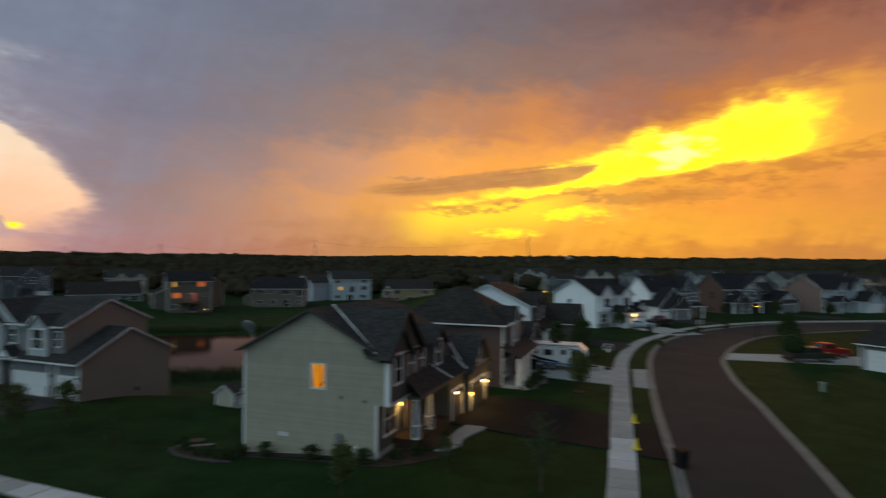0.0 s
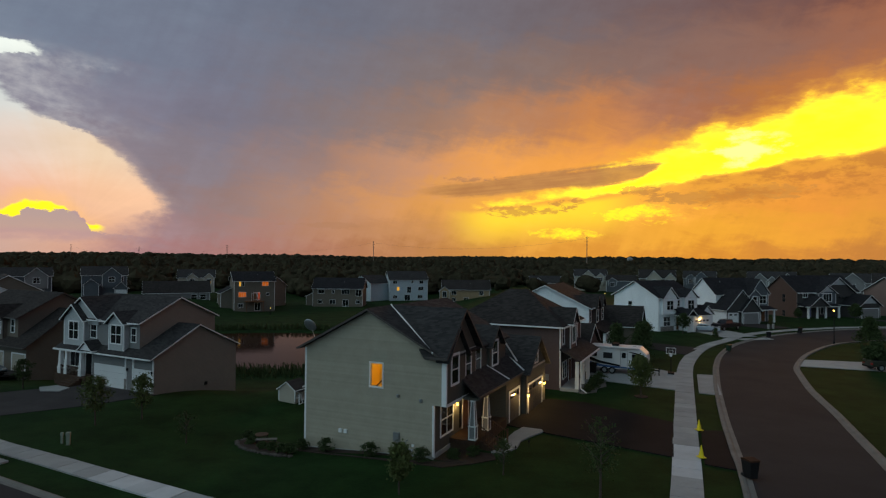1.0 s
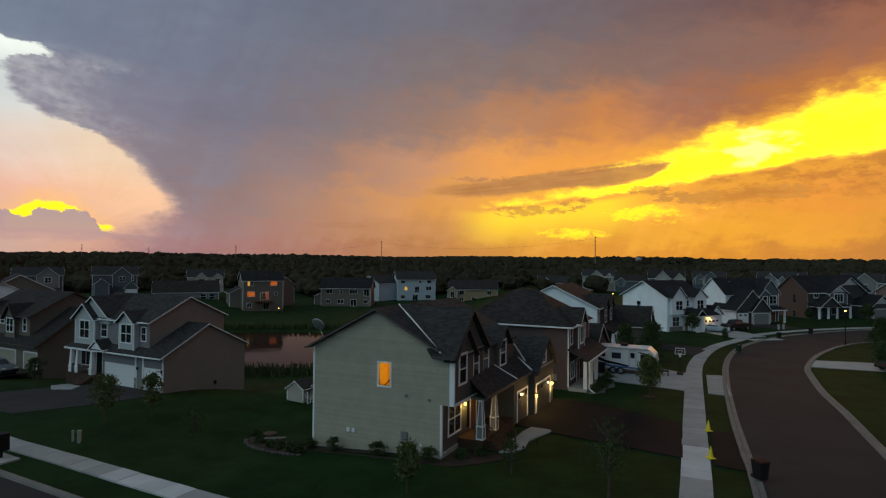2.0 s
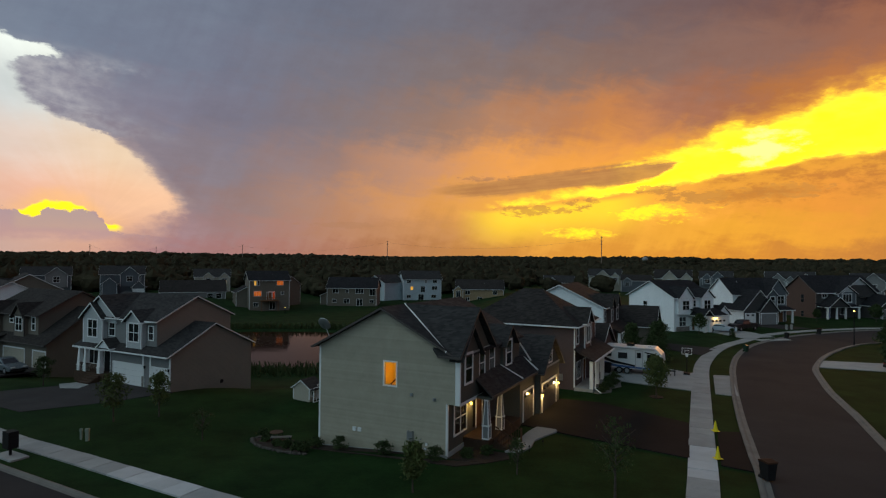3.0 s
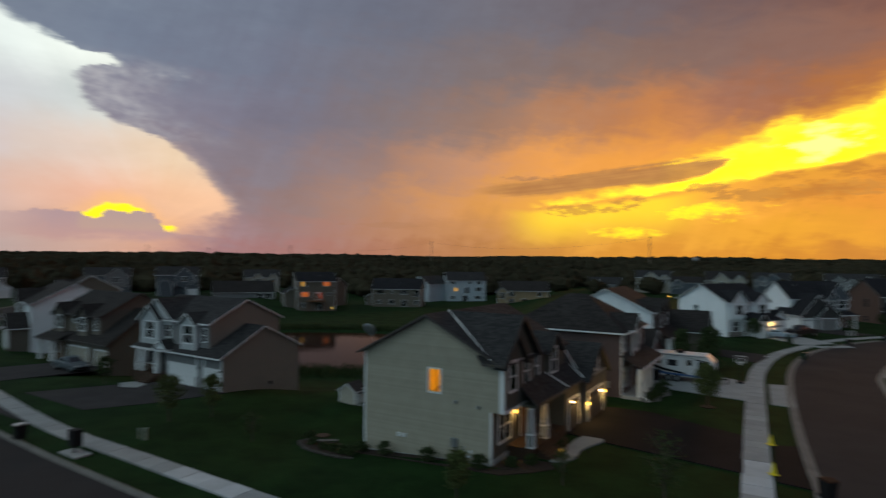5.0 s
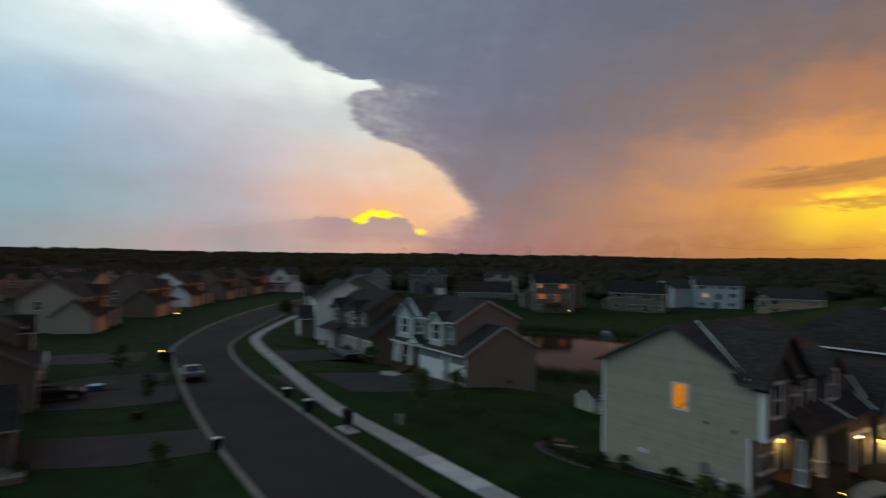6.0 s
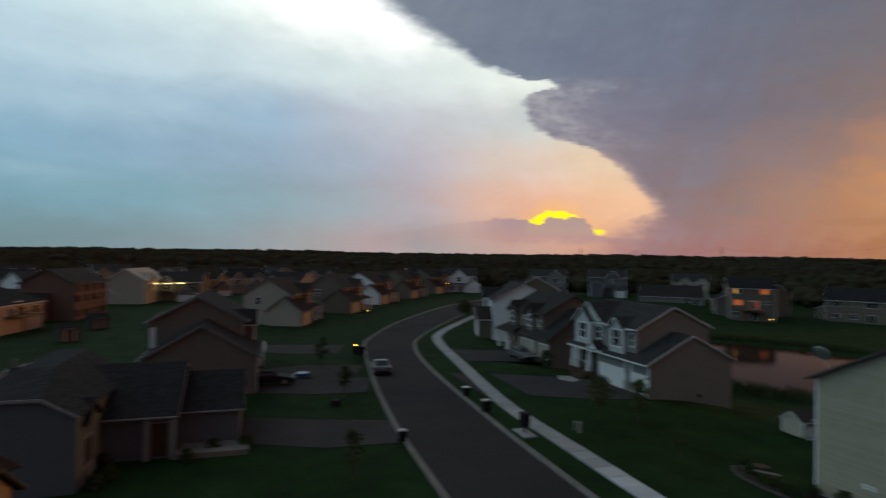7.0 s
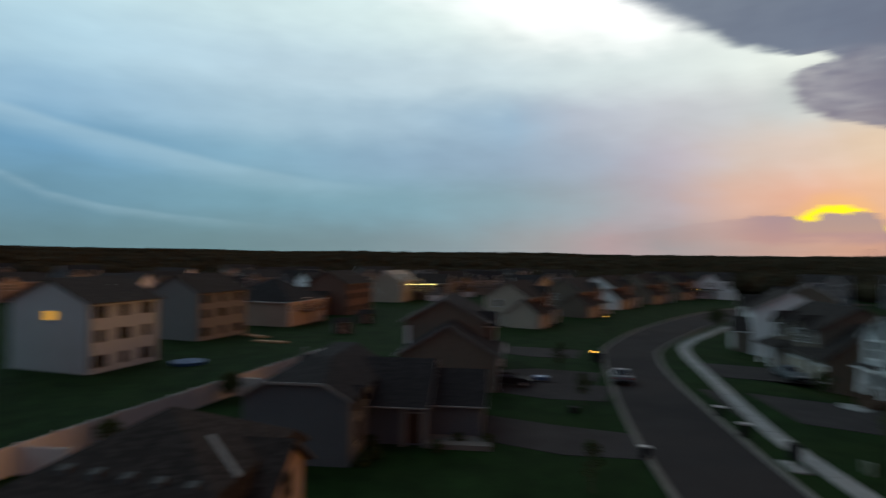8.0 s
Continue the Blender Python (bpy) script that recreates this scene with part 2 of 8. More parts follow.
shelf = W.step(-0.1, 0.15, depth + (n_puff - 0.5) * 0.4) * W.step(3.6, 0.5, depth + (n_puff - 0.5) * 2.5 + (n_tiny - 0.5) * 4) * W.step(-16, -19, az) * W.step(-46, -36, az)
sky = W.mix(shelf * 0.7, sky, W.mix(W.step(0.35, 0.65, n_tiny * 0.5 + n_puff * 0.5), lin("b87636"), lin("de9838")))
# below the horizon: dim earth
sky = W.mix(W.step(-0.5, -3.0, el), sky, (0.02, 0.02, 0.02))
bg = W.node("ShaderNodeBackground", Color=sky, Strength=SKY)
W.tree.links.new(bg.outputs[0], W.node("ShaderNodeOutputWorld").inputs["Surface"])

# the sun itself, low and veiled behind the bright break
sun_data = bpy.data.lights.new("sun", "SUN")
sun_data.energy, sun_data.angle, sun_data.color = 0.34, radians(12), (1.0, 0.45, 0.2)
sun = new("sun", sun_data)
sun.matrix_world = look(Vector((36.2, 91.9, 35.6)), Vector((0, 0, 20)))



# ---- materials ----
def mat(name, color, rough=0.8, vary=0.25, scale=3.0, bump=0.2, metal=0.0, fine=40.0, spec=0.3, toss=0.0, lap=0.0, shingle=False, second=None, emit=0.0):
    """A surface: a base colour with stains and grain, relief, and where asked lap lines or shingles. Sizes are metres."""
    m = bpy.data.materials.new(name)
    m.use_nodes = True
    T = Tree(m.node_tree)
    c = T.node("ShaderNodeTexCoord").outputs["Object"]
    big = T.noise(c, 1 / scale, 4, 0.6)
    small = T.noise(c, fine, 3, 0.6)
    k = big * 0.65 + small * 0.35
    lo, hi = 1 - vary, 1 + vary
    col = T.mix(1.0, (*color, 1), T.ramp(k, [(0.32, (lo, lo, lo)), (0.68, (hi, hi, hi))]), "MULTIPLY")
    if second:
        col = T.mix(T.step(0.5, 0.72, T.noise(c, 0.6 / scale, 5, 0.65)), col, (*second, 1))
    height = k
    if lap:
        s3 = T.node("ShaderNodeSeparateXYZ", Vector=c)
        saw = T.math("FRACT", E(T, s3.outputs[2]) / lap)
        line = T.step(0.0, 0.16, saw) * T.step(1.0, 0.97, saw)
        col = T.mix(line, T.mix(1.0, col, (0.62, 0.62, 0.62), "MULTIPLY"), col)
        height = (1 - saw) * 1.0 + small * 0.2
    if shingle:
        s3 = T.node("ShaderNodeSeparateXYZ", Vector=c)
        row = T.math("FLOOR", E(T, s3.outputs[2]) / 0.09)
        tab = T.math("FLOOR", (E(T, s3.outputs[0]) + E(T, s3.outputs[1])) * 3.2 + row * 0.37)
        wn = T.node("ShaderNodeTexWhiteNoise", Vector=T.vec(row, tab, 0.0))
        v = E(T, wn.outputs["Value"])
        col = T.mix(1.0, col, T.ramp(v, [(0.0, (0.72, 0.72, 0.72)), (1.0, (1.3, 1.28, 1.25))]), "MULTIPLY")
        height = v * 0.5 + T.math("FRACT", E(T, s3.outputs[2]) / 0.09) * -0.6 + small * 0.3
    if toss:
        r = E(T, T.node("ShaderNodeObjectInfo").outputs["Random"])
        col = T.mix(1.0, col, T.ramp(r, [(0.0, (1 - toss,) * 3), (1.0, (1 + toss,) * 3)]), "MULTIPLY")
    p = T.node("ShaderNodeBsdfPrincipled", Base_Color=col, Metallic=metal)
    T.put(p.inputs["Roughness"], T.math("MULTIPLY_ADD", small, 0.2, rough - 0.1, clamp=True))
    T.put(p.inputs["Specular IOR Level"], spec)
    if bump:
        b = T.node("ShaderNodeBump", Strength=bump, Distance=0.03, Height=height)
        T.put(p.inputs["Normal"], b.outputs[0])
    if emit:
        T.put(p.inputs["Emission Color"], (*color, 1))
        T.put(p.inputs["Emission Strength"], emit)
    T.tree.links.new(p.outputs[0], T.node("ShaderNodeOutputMaterial").inputs[0])
    return m


def glass(name, color, lit=None, strength=0.0):
    """A window pane: dark glossy glass over a curtained room, or a lit room behind it."""
    m = bpy.data.materials.new(name)
    m.use_nodes = True
    T = Tree(m.node_tree)
    c = T.node("ShaderNodeTexCoord").outputs["Object"]
    r = E(T, T.node("ShaderNodeObjectInfo").outputs["Random"])
    col = T.mix(T.step(0.45, 0.6, T.noise(c, 1.3, 2) + r * 0.4 - 0.2), (*color, 1), tuple(v * 1.8 for v in color))
    p = T.node("ShaderNodeBsdfPrincipled", Base_Color=col, Roughness=0.04)
    T.put(p.inputs["Specular IOR Level"], 0.7)
    wave = T.node("ShaderNodeBump", Strength=0.04, Distance=0.05, Height=T.noise(c, 1.2, 2))
    T.put(p.inputs["Normal"], wave.outputs[0])
    if lit:
        T.put(p.inputs["Emission Color"], T.mix(T.step(0.3, 0.7, T.noise(c, 2.5, 3)), (*lit, 1), tuple(v * 0.5 for v in lit)))
        T.put(p.inputs["Emission Strength"], strength)
    T.tree.links.new(p.outputs[0], T.node("ShaderNodeOutputMaterial").inputs[0])
    return m


def glow(name, color, strength):
    m = bpy.data.materials.new(name)
    m.use_nodes = True
    T = Tree(m.node_tree)
    e = T.node("ShaderNodeEmission", Color=(*color, 1), Strength=strength)
    T.tree.links.new(e.outputs[0], T.node("ShaderNodeOutputMaterial").inputs[0])
    return m


M_LAWN = mat("lawn", (0.0108, 0.0295, 0.0075), 0.95, 0.55, 3.0, 1.0, fine=5.0, spec=0.06, second=(0.0145, 0.034, 0.009))
M_ASPHALT = mat("asphalt", (0.041, 0.037, 0.037), 0.95, 0.2, 6.0, 0.3, fine=25.0, spec=0.08, second=(0.031, 0.029, 0.03))
M_OLDTAR = mat("aged_asphalt", (0.05, 0.045, 0.045), 0.95, 0.25, 3.0, 0.3, fine=20.0, spec=0.08, second=(0.04, 0.037, 0.038))
M_TAR = mat("new_asphalt", (0.017, 0.015, 0.015), 0.95, 0.25, 3.0, 0.3, fine=25.0, spec=0.06)
M_CONCRETE = mat("concrete", (0.31, 0.315, 0.31), 0.9, 0.15, 1.5, 0.2, fine=25.0, toss=0.1, spec=0.2)
M_FRESH = mat("new_concrete", (0.5, 0.51, 0.52), 0.9, 0.12, 1.5, 0.2, fine=25.0, toss=0.1, spec=0.2)
M_KERB = mat("kerb_concrete", (0.17, 0.16, 0.145), 0.9, 0.25, 1.2, 0.2, fine=20.0, spec=0.2)
M_FOUND = mat("foundation_concrete", (0.34, 0.34, 0.33), 0.9, 0.15, 1.0, 0.2)
M_TRIM = mat("white_trim", (0.72, 0.73, 0.73), 0.5, 0.06, 2.0, 0.05)
M_DIMTRIM = mat("dark_trim", (0.07, 0.06, 0.055), 0.6, 0.1, 2.0, 0.05)
M_GREYTRIM = mat("grey_trim", (0.2, 0.2, 0.2), 0.6, 0.1, 2.0, 0.05)
M_SHINGLE = mat("grey_shingles", (0.04, 0.039, 0.04), 0.95, 0.2, 2.5, 0.5, shingle=True, spec=0.1)
M_SHINGLE_BROWN = mat("brown_shingles", (0.034, 0.0305, 0.0295), 0.95, 0.2, 2.5, 0.5, shingle=True, spec=0.1)
M_SHINGLE_BLACK = mat("black_shingles", (0.022, 0.022, 0.025), 0.95, 0.2, 2.5, 0.5, shingle=True, spec=0.1)


def siding(name, color):
    return mat(name, color, 0.7, 0.08, 1.6, 0.25, lap=0.115, spec=0.2)


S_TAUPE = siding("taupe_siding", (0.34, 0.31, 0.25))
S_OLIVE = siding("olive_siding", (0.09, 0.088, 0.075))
S_BROWN = siding("brown_siding", (0.15, 0.13, 0.105))
S_MOCHA = siding("mocha_siding", (0.235, 0.205, 0.17))
S_PURPLE = siding("plum_brown_siding", (0.10, 0.07, 0.066))
S_WHITE = siding("white_siding", (0.8, 0.83, 0.85))
S_CREAM = siding("cream_siding", (0.38, 0.35, 0.29))
S_TAN = siding("tan_siding", (0.3, 0.22, 0.13))
S_GREY = siding("grey_siding", (0.2, 0.2, 0.2))
S_PALEGREY = siding("light_grey_siding", (0.42, 0.44, 0.45))
S_BLUE = siding("blue_grey_siding", (0.1, 0.115, 0.13))
S_PALE = siding("pale_blue_siding", (0.42, 0.48, 0.52))
S_PINK = siding("beige_siding", (0.38, 0.3, 0.25))
S_DARK = siding("dark_grey_siding", (0.055, 0.053, 0.052))
S_ROSE = siding("rose_tan_siding", (0.22, 0.155, 0.135))
S_BRICK = siding("brick_brown_siding", (0.1, 0.058, 0.045))
S_RED = siding("red_brown_siding", (0.15, 0.095, 0.075))
M_STONE = mat("stone_veneer", (0.22, 0.2, 0.18), 0.9, 0.5, 0.25, 0.6, fine=12.0)
M_CEDAR = mat("cedar_wood", (0.16, 0.075, 0.035), 0.7, 0.3, 0.4, 0.3, fine=14.0)
M_GLASS = glass("window_glass", (0.012, 0.014, 0.016))
G_AMBER = glass("amber_lit_glass", (0.2, 0.1, 0.02), (1.0, 0.5, 0.05), 0.9)
G_RED = glass("red_lit_glass", (0.2, 0.04, 0.02), (0.9, 0.12, 0.03), 0.3)
G_ORANGE = glass("orange_lit_glass", (0.2, 0.08, 0.02), (1.0, 0.2, 0.02), 0.42)
M_LAMP = glow("lamp_glow", (1.0, 0.5, 0.07), 9.0)
M_BLACK = mat("black_plastic", (0.015, 0.015, 0.016), 0.75, 0.2, 0.6, 0.1, spec=0.12)
M_GREENBIN = mat("green_plastic", (0.012, 0.04, 0.025), 0.5, 0.2, 0.6, 0.1)
M_METAL = mat("grey_metal", (0.35, 0.36, 0.37), 0.4, 0.1, 0.6, 0.05, metal=0.7)
M_SOIL = mat("mulch", (0.03, 0.02, 0.015), 0.95, 0.5, 0.5, 0.8, fine=14.0)
M_BARK = mat("bark", (0.07, 0.055, 0.045), 0.9, 0.4, 0.3, 0.6, fine=20.0)
M_LEAF = mat("leaves", (0.04, 0.06, 0.02), 0.8, 0.5, 0.5, 0.0, fine=6.0, spec=0.2)
M_LEAF_PALE = mat("pale_leaves", (0.075, 0.095, 0.03), 0.8, 0.5, 0.5, 0.0, fine=6.0, spec=0.2)
M_WOODS = mat("woods", (0.038, 0.034, 0.021), 0.95, 0.6, 9.0, 0.0, fine=1.4, spec=0.02, second=(0.046, 0.038, 0.022))
M_RUBBER = mat("rubber", (0.015, 0.015, 0.015), 0.8, 0.2, 0.3, 0.1)



# ---- shorthand for meshes ----
def part(name, bm, material, parent, label=""):
    """Links a bmesh as one mesh object under a thing or a part."""
    me = bpy.data.meshes.new(name)
    bm.normal_update()
    bm.to_mesh(me)
    bm.free()
    me.materials.append(material)
    ob = new(name, me)
    ob.parent = parent
    if label:
        ob["label"] = label
    return ob


def thing(name, m, label, category, group="", kind=""):
    ob = new(name)
    ob.matrix_world = m
    ob.empty_display_size = 0.2
    return tagged(ob, label, category, group, kind)


def box(bm, x0, x1, y0, y1, z0, z1):
    v = [bm.verts.new((x, y, z)) for z in (z0, z1) for x, y in ((x0, y0), (x1, y0), (x1, y1), (x0, y1))]
    for f in ((3, 2, 1, 0), (4, 5, 6, 7), (0, 1, 5, 4), (1, 2, 6, 5), (2, 3, 7, 6), (3, 0, 4, 7)):
        bm.faces.new([v[i] for i in f])


def prism(bm, ring, axis, a, b):
    """A polygon of (p, z) drawn out along x or y from a to b (or along z, of (x, y))."""
    def at(p, q, t):
        return {"x": (t, p, q), "y": (p, t, q), "z": (p, q, t)}[axis]
    lo = [bm.verts.new(at(p, q, a)) for p, q in ring]
    hi = [bm.verts.new(at(p, q, b)) for p, q in ring]
    n = len(ring)
    bm.faces.new(lo[::-1])
    bm.faces.new(hi)
    for i in range(n):
        bm.faces.new((lo[i], lo[(i + 1) % n], hi[(i + 1) % n], hi[i]))
    bmesh.ops.recalc_face_normals(bm, faces=bm.faces[:])


def tube(bm, a, b, r0, r1, n=8):
    a, b = Vector(a), Vector(b)
    q = (b - a).to_track_quat("Z", "Y")
    rings = []
    for p, r in ((a, r0), (b, r1)):
        rings.append([bm.verts.new(p + q @ Vector((r * math.cos(2 * math.pi * i / n), r * math.sin(2 * math.pi * i / n), 0))) for i in range(n)])
    for i in range(n):
        bm.faces.new((rings[0][i], rings[0][(i + 1) % n], rings[1][(i + 1) % n], rings[1][i]))
    bm.faces.new(rings[0][::-1])
    bm.faces.new(rings[1])


def smooth_line(pts, step=1.5):
    """A Catmull-Rom line through the points, in even steps."""
    p = np.array(pts, float)
    p = np.vstack([2 * p[0] - p[1], p, 2 * p[-1] - p[-2]])
    out = []
    for i in range(1, len(p) - 2):
        for t in np.linspace(0, 1, 12, endpoint=False):
            a, b, c, d = p[i - 1:i + 3]
            out.append(0.5 * (2 * b + (c - a) * t + (2 * a - 5 * b + 4 * c - d) * t * t + (3 * b - a - 3 * c + d) * t ** 3))
    out.append(p[-2])
    out = np.array(out)
    s = np.concatenate([[0], np.cumsum(np.hypot(*np.diff(out, axis=0).T))])
    n = max(2, int(s[-1] / step) + 1)
    u = np.linspace(0, s[-1], n)
    return np.stack([np.interp(u, s, out[:, 0]), np.interp(u, s, out[:, 1])], 1)


def shifted(line, d):
    """The line moved d metres to its right."""
    t = np.gradient(line, axis=0)
    t /= np.hypot(t[:, 0], t[:, 1])[:, None]
    return line + d * np.stack([t[:, 1], -t[:, 0]], 1)


def sweep(bm, line, profile):
    """A closed profile of (offset to the right, z) carried along the line."""
    rows = [[bm.verts.new((p[0], p[1], z)) for p in shifted(line, d)] for d, z in profile]
    k = len(rows)
    for i in range(k):
        a, b = rows[i], rows[(i + 1) % k]
        for j in range(len(line) - 1):
            bm.faces.new((a[j], a[j + 1], b[j + 1], b[j]))
    bmesh.ops.recalc_face_normals(bm, faces=bm.faces[:])


def between(bm, left, right, z, n=80):
    """A strip between two lines."""
    def even(l):
        s = np.concatenate([[0], np.cumsum(np.hypot(*np.diff(l, axis=0).T))])
        u = np.linspace(0, s[-1], n)
        return np.stack([np.interp(u, s, l[:, 0]), np.interp(u, s, l[:, 1])], 1)
    a = [bm.verts.new((*p, z)) for p in even(left)]
    b = [bm.verts.new((*p, z)) for p in even(right)]
    for i in range(n - 1):
        bm.faces.new((a[i], b[i], b[i + 1], a[i + 1]))


def area(name, pts, z, depth, material, label, category="", kind="structure"):
    """A flat paved or planted patch with a rim."""
    bm = bmesh.new()
    prism(bm, pts, "z", z - depth, z)
    ob = part(name, bm, material, None)
    return tagged(ob, label, category or name.replace("_", " "), kind=kind)


def bed(name, pts, material, label):
    """A planted patch that follows the ground."""
    bm = bmesh.new()
    v = [bm.verts.new((x, y, float(land(x, y)) + 0.05)) for x, y in pts]
    u = [bm.verts.new((x, y, float(land(x, y)) - 0.3)) for x, y in pts]
    bm.faces.new(v)
    for i in range(len(v)):
        bm.faces.new((u[i], u[(i + 1) % len(v)], v[(i + 1) % len(v)], v[i]))
    bmesh.ops.recalc_face_normals(bm, faces=bm.faces[:])
    tagged(part(name, bm, material, None), label, "flower bed", kind="structure")


# ---- lie of the land: the two streets, and the hollow with the pond ----
AW, AB = np.array((-0.927, 0.375)), np.array((0.375, 0.927))
POND = np.array((-38.0, 97.0))


def sn(s, n):
    """A place by metres along the western street and across it."""
    p = s * AW + n * AB
    return float(p[0]), float(p[1])


def fall(t):
    t = np.clip(t, 0, 1)
    return t * t * (3 - 2 * t)


def land(x, y):
    """Height of the ground."""
    x, y = np.asarray(x, float), np.asarray(y, float)
    t = np.clip((y - 95) / 110, 0, 1)
    d = np.hypot(x - (-38 - 8 * t), y - (95 + 110 * t))
    z = -3.0 * (1 - fall((d - 24) / 24))
    z = z - 0.85 * np.exp(-((x + 15) ** 2 + (y - 42) ** 2) / 60)
    z = z - 0.75 * np.exp(-((x + 24.5) ** 2 + (y - 60) ** 2) / 40)
    e = np.hypot((x - POND[0]) / 30, (y - POND[1]) / 19)
    z = z - 1.3 * (1 - fall((e - 0.75) / 0.35))
    r = np.hypot(x, y)
    z = z + 4.0 * fall((r - 500) / 1500) + 0.5 * np.sin(x / 130 + 1) * np.sin(y / 110) * fall((r - 130) / 100)
    return z


def ground_sheet():
    near = np.concatenate([-np.geomspace(4600, 190, 26), np.arange(-186, 190, 2.0), np.geomspace(194, 4600, 26)])
    gx, gy = np.meshgrid(near, near, indexing="ij")
    n = len(near)
    v = np.stack([gx.ravel(), gy.ravel(), land(gx, gy).ravel()], 1)
    i, j = np.meshgrid(np.arange(n - 1), np.arange(n - 1), indexing="ij")
    a = (i * n + j).ravel()
    f = np.stack([a, a + n, a + n + 1, a + 1], 1)
    me = bpy.data.meshes.new("ground")
    me.from_pydata(v.tolist(), [], f.tolist())
    me.shade_smooth()
    me.materials.append(M_LAWN)
    tagged(new("ground", me), "dark mown lawn over gently falling ground", "ground", kind="structure")


ground_sheet()


def water():
    m = bpy.data.materials.new("pond_water")
    m.use_nodes = True
    T = Tree(m.node_tree)
    c = T.node("ShaderNodeTexCoord").outputs["Object"]
    p = T.node("ShaderNodeBsdfPrincipled", Base_Color=(0.03, 0.014, 0.008, 1), Roughness=0.04)
    T.put(p.inputs["IOR"], 1.065)
    h = T.noise(c, 1.6, 3, 0.5) + T.noise(c, 0.35, 2) * 1.5
    T.put(p.inputs["Normal"], T.node("ShaderNodeBump", Strength=0.06, Distance=0.1, Height=h).outputs[0])
    T.tree.links.new(p.outputs[0], T.node("ShaderNodeOutputMaterial").inputs[0])
    bm = bmesh.new()
    ring = []
    for i in range(72):
        a = 2 * math.pi * i / 72
        k = 1.1 + 0.06 * math.sin(3 * a) + 0.04 * math.sin(7 * a + 1)
        ring.append((POND[0] + 30 * k * math.cos(a), POND[1] + 19 * k * math.sin(a)))
    prism(bm, ring, "z", -3.6, -3.22)
    tagged(part("pond", bm, m, None), "still pond that mirrors the evening sky", "pond", kind="structure")


water()

# kerb lines, from the near end to the far end
EAST_W = smooth_line([(-6.0, -28), (3.2, 1), (13.0, 31.4), (15.1, 38.7), (17.5, 47.0), (20.7, 57.2), (23.1, 64.3), (24.95, 69.5), (28.0, 76.9), (31.7, 84.1), (36.2, 90.9), (44.6, 100.1), (51.2, 105.1), (58.0, 109.4), (67.0, 113.4), (86, 117), (130, 119)])
EAST_E = smooth_line([(1.8, -28), (11.0, 1), (20.9, 30.6), (25.1, 43.9), (26.9, 49.6), (28.4, 54.9), (29.7, 59.1), (32.3, 66.2), (33.7, 69.7), (35.8, 73.6), (39.4, 79.4), (43.5, 84.8), (47.9, 89.8), (54.0, 94.6), (70, 101.5), (90, 106), (130, 108)])
WEST_N = smooth_line([sn(-2.0, 17.05), sn(15, 17.05), sn(32, 17.08), sn(43.2, 17.25), (-53.1, 41.2), (-65.6, 48.3), (-74.3, 55.8), (-90.7, 76.0), (-112, 105.6), (-124, 132), (-131, 170)])
WEST_S = smooth_line([sn(-2.0, 9.4), sn(15, 9.4), sn(39.6, 9.6), (-45.5, 29.6), (-56.9, 35.6), (-69.5, 42.5), (-77.5, 48.5), (-94.6, 66.5), (-117, 97.5), (-131, 130), (-139, 170)])


def street(name, left, right, label):
    bm = bmesh.new()
    between(bm, left, right, 0.03, 120)
    tagged(part(name, bm, M_ASPHALT, None), label, "road", kind="structure")


street("road_east", EAST_W, EAST_E, "dark brownish asphalt street that bends away")
bm = bmesh.new()
between(bm, WEST_N, WEST_S, 0.045, 120)
tagged(part("road_west", bm, M_ASPHALT, None), "dark asphalt street lined with houses", "road", kind="structure")
RIM = [(-0.45, 0.0), (-0.45, 0.12), (-0.28, 0.15), (-0.12, 0.13), (0.0, 0.06), (0.35, 0.055), (0.35, 0.0)]
for line, side, side_w in ((EAST_W, 1, True), (EAST_E, -1, True), (WEST_N, -1, False), (WEST_S, 1, False)):
    bm = bmesh.new()
    run = line
    if line is EAST_W:
        run = line[np.hypot(line[:, 0] + 100, line[:, 1]) > 0]
        run = run[run[:, 1] > 23]
    sweep(bm, run, [(d * side * (0.8 if side_w else 0.58), z) for d, z in RIM])
    tagged(part("kerb", bm, M_KERB, None), "worn concrete kerb and gutter along the street", "kerb", kind="structure")


def footway(pts, width, label, fresh=()):
    line = smooth_line(pts, 1.52)
    root = thing("sidewalk", Matrix(), label, "sidewalk", kind="structure")
    l, r = shifted(line, -width / 2), shifted(line, width / 2)
    for i in range(len(line) - 1):
        bm = bmesh.new()
        a, b, c, d = l[i], r[i], r[i + 1], l[i + 1]
        g = 0.012
        ring = [tuple(a + (d - a) * g), tuple(b + (c - b) * g), tuple(c + (b - c) * g), tuple(d + (a - d) * g)]
        z = 0.065 + 0.008 * math.sin(i * 2.3)
        prism(bm, ring, "z", -0.05, z)
        part("paving_slab", bm, M_FRESH if any(lo <= line[i][0] <= hi for lo, hi in fresh) else M_CONCRETE, root)





# ---- parts of houses ----
def at_house(o, ang, z=0.0):
    """A frame at a house's front corner: x runs along its front, y to its back."""
    return Matrix.Translation((o[0], o[1], z)) @ Matrix.Rotation(radians(ang), 4, "Z")


def wall_prism(h, x0, x1, y0, y1, z0, ze, ridge, rise, material, label=""):
    bm = bmesh.new()
    if ridge == "hip" or rise <= 0:
        box(bm, x0, x1, y0, y1, z0, ze)
    elif ridge == "x":
        prism(bm, [(y0, z0), (y1, z0), (y1, ze), ((y0 + y1) / 2, ze + rise), (y0, ze)], "x", x0, x1)
    else:
        prism(bm, [(x0, z0), (x1, z0), (x1, ze), ((x0 + x1) / 2, ze + rise), (x0, ze)], "y", y0, y1)
    return part("wall", bm, material, h, label)


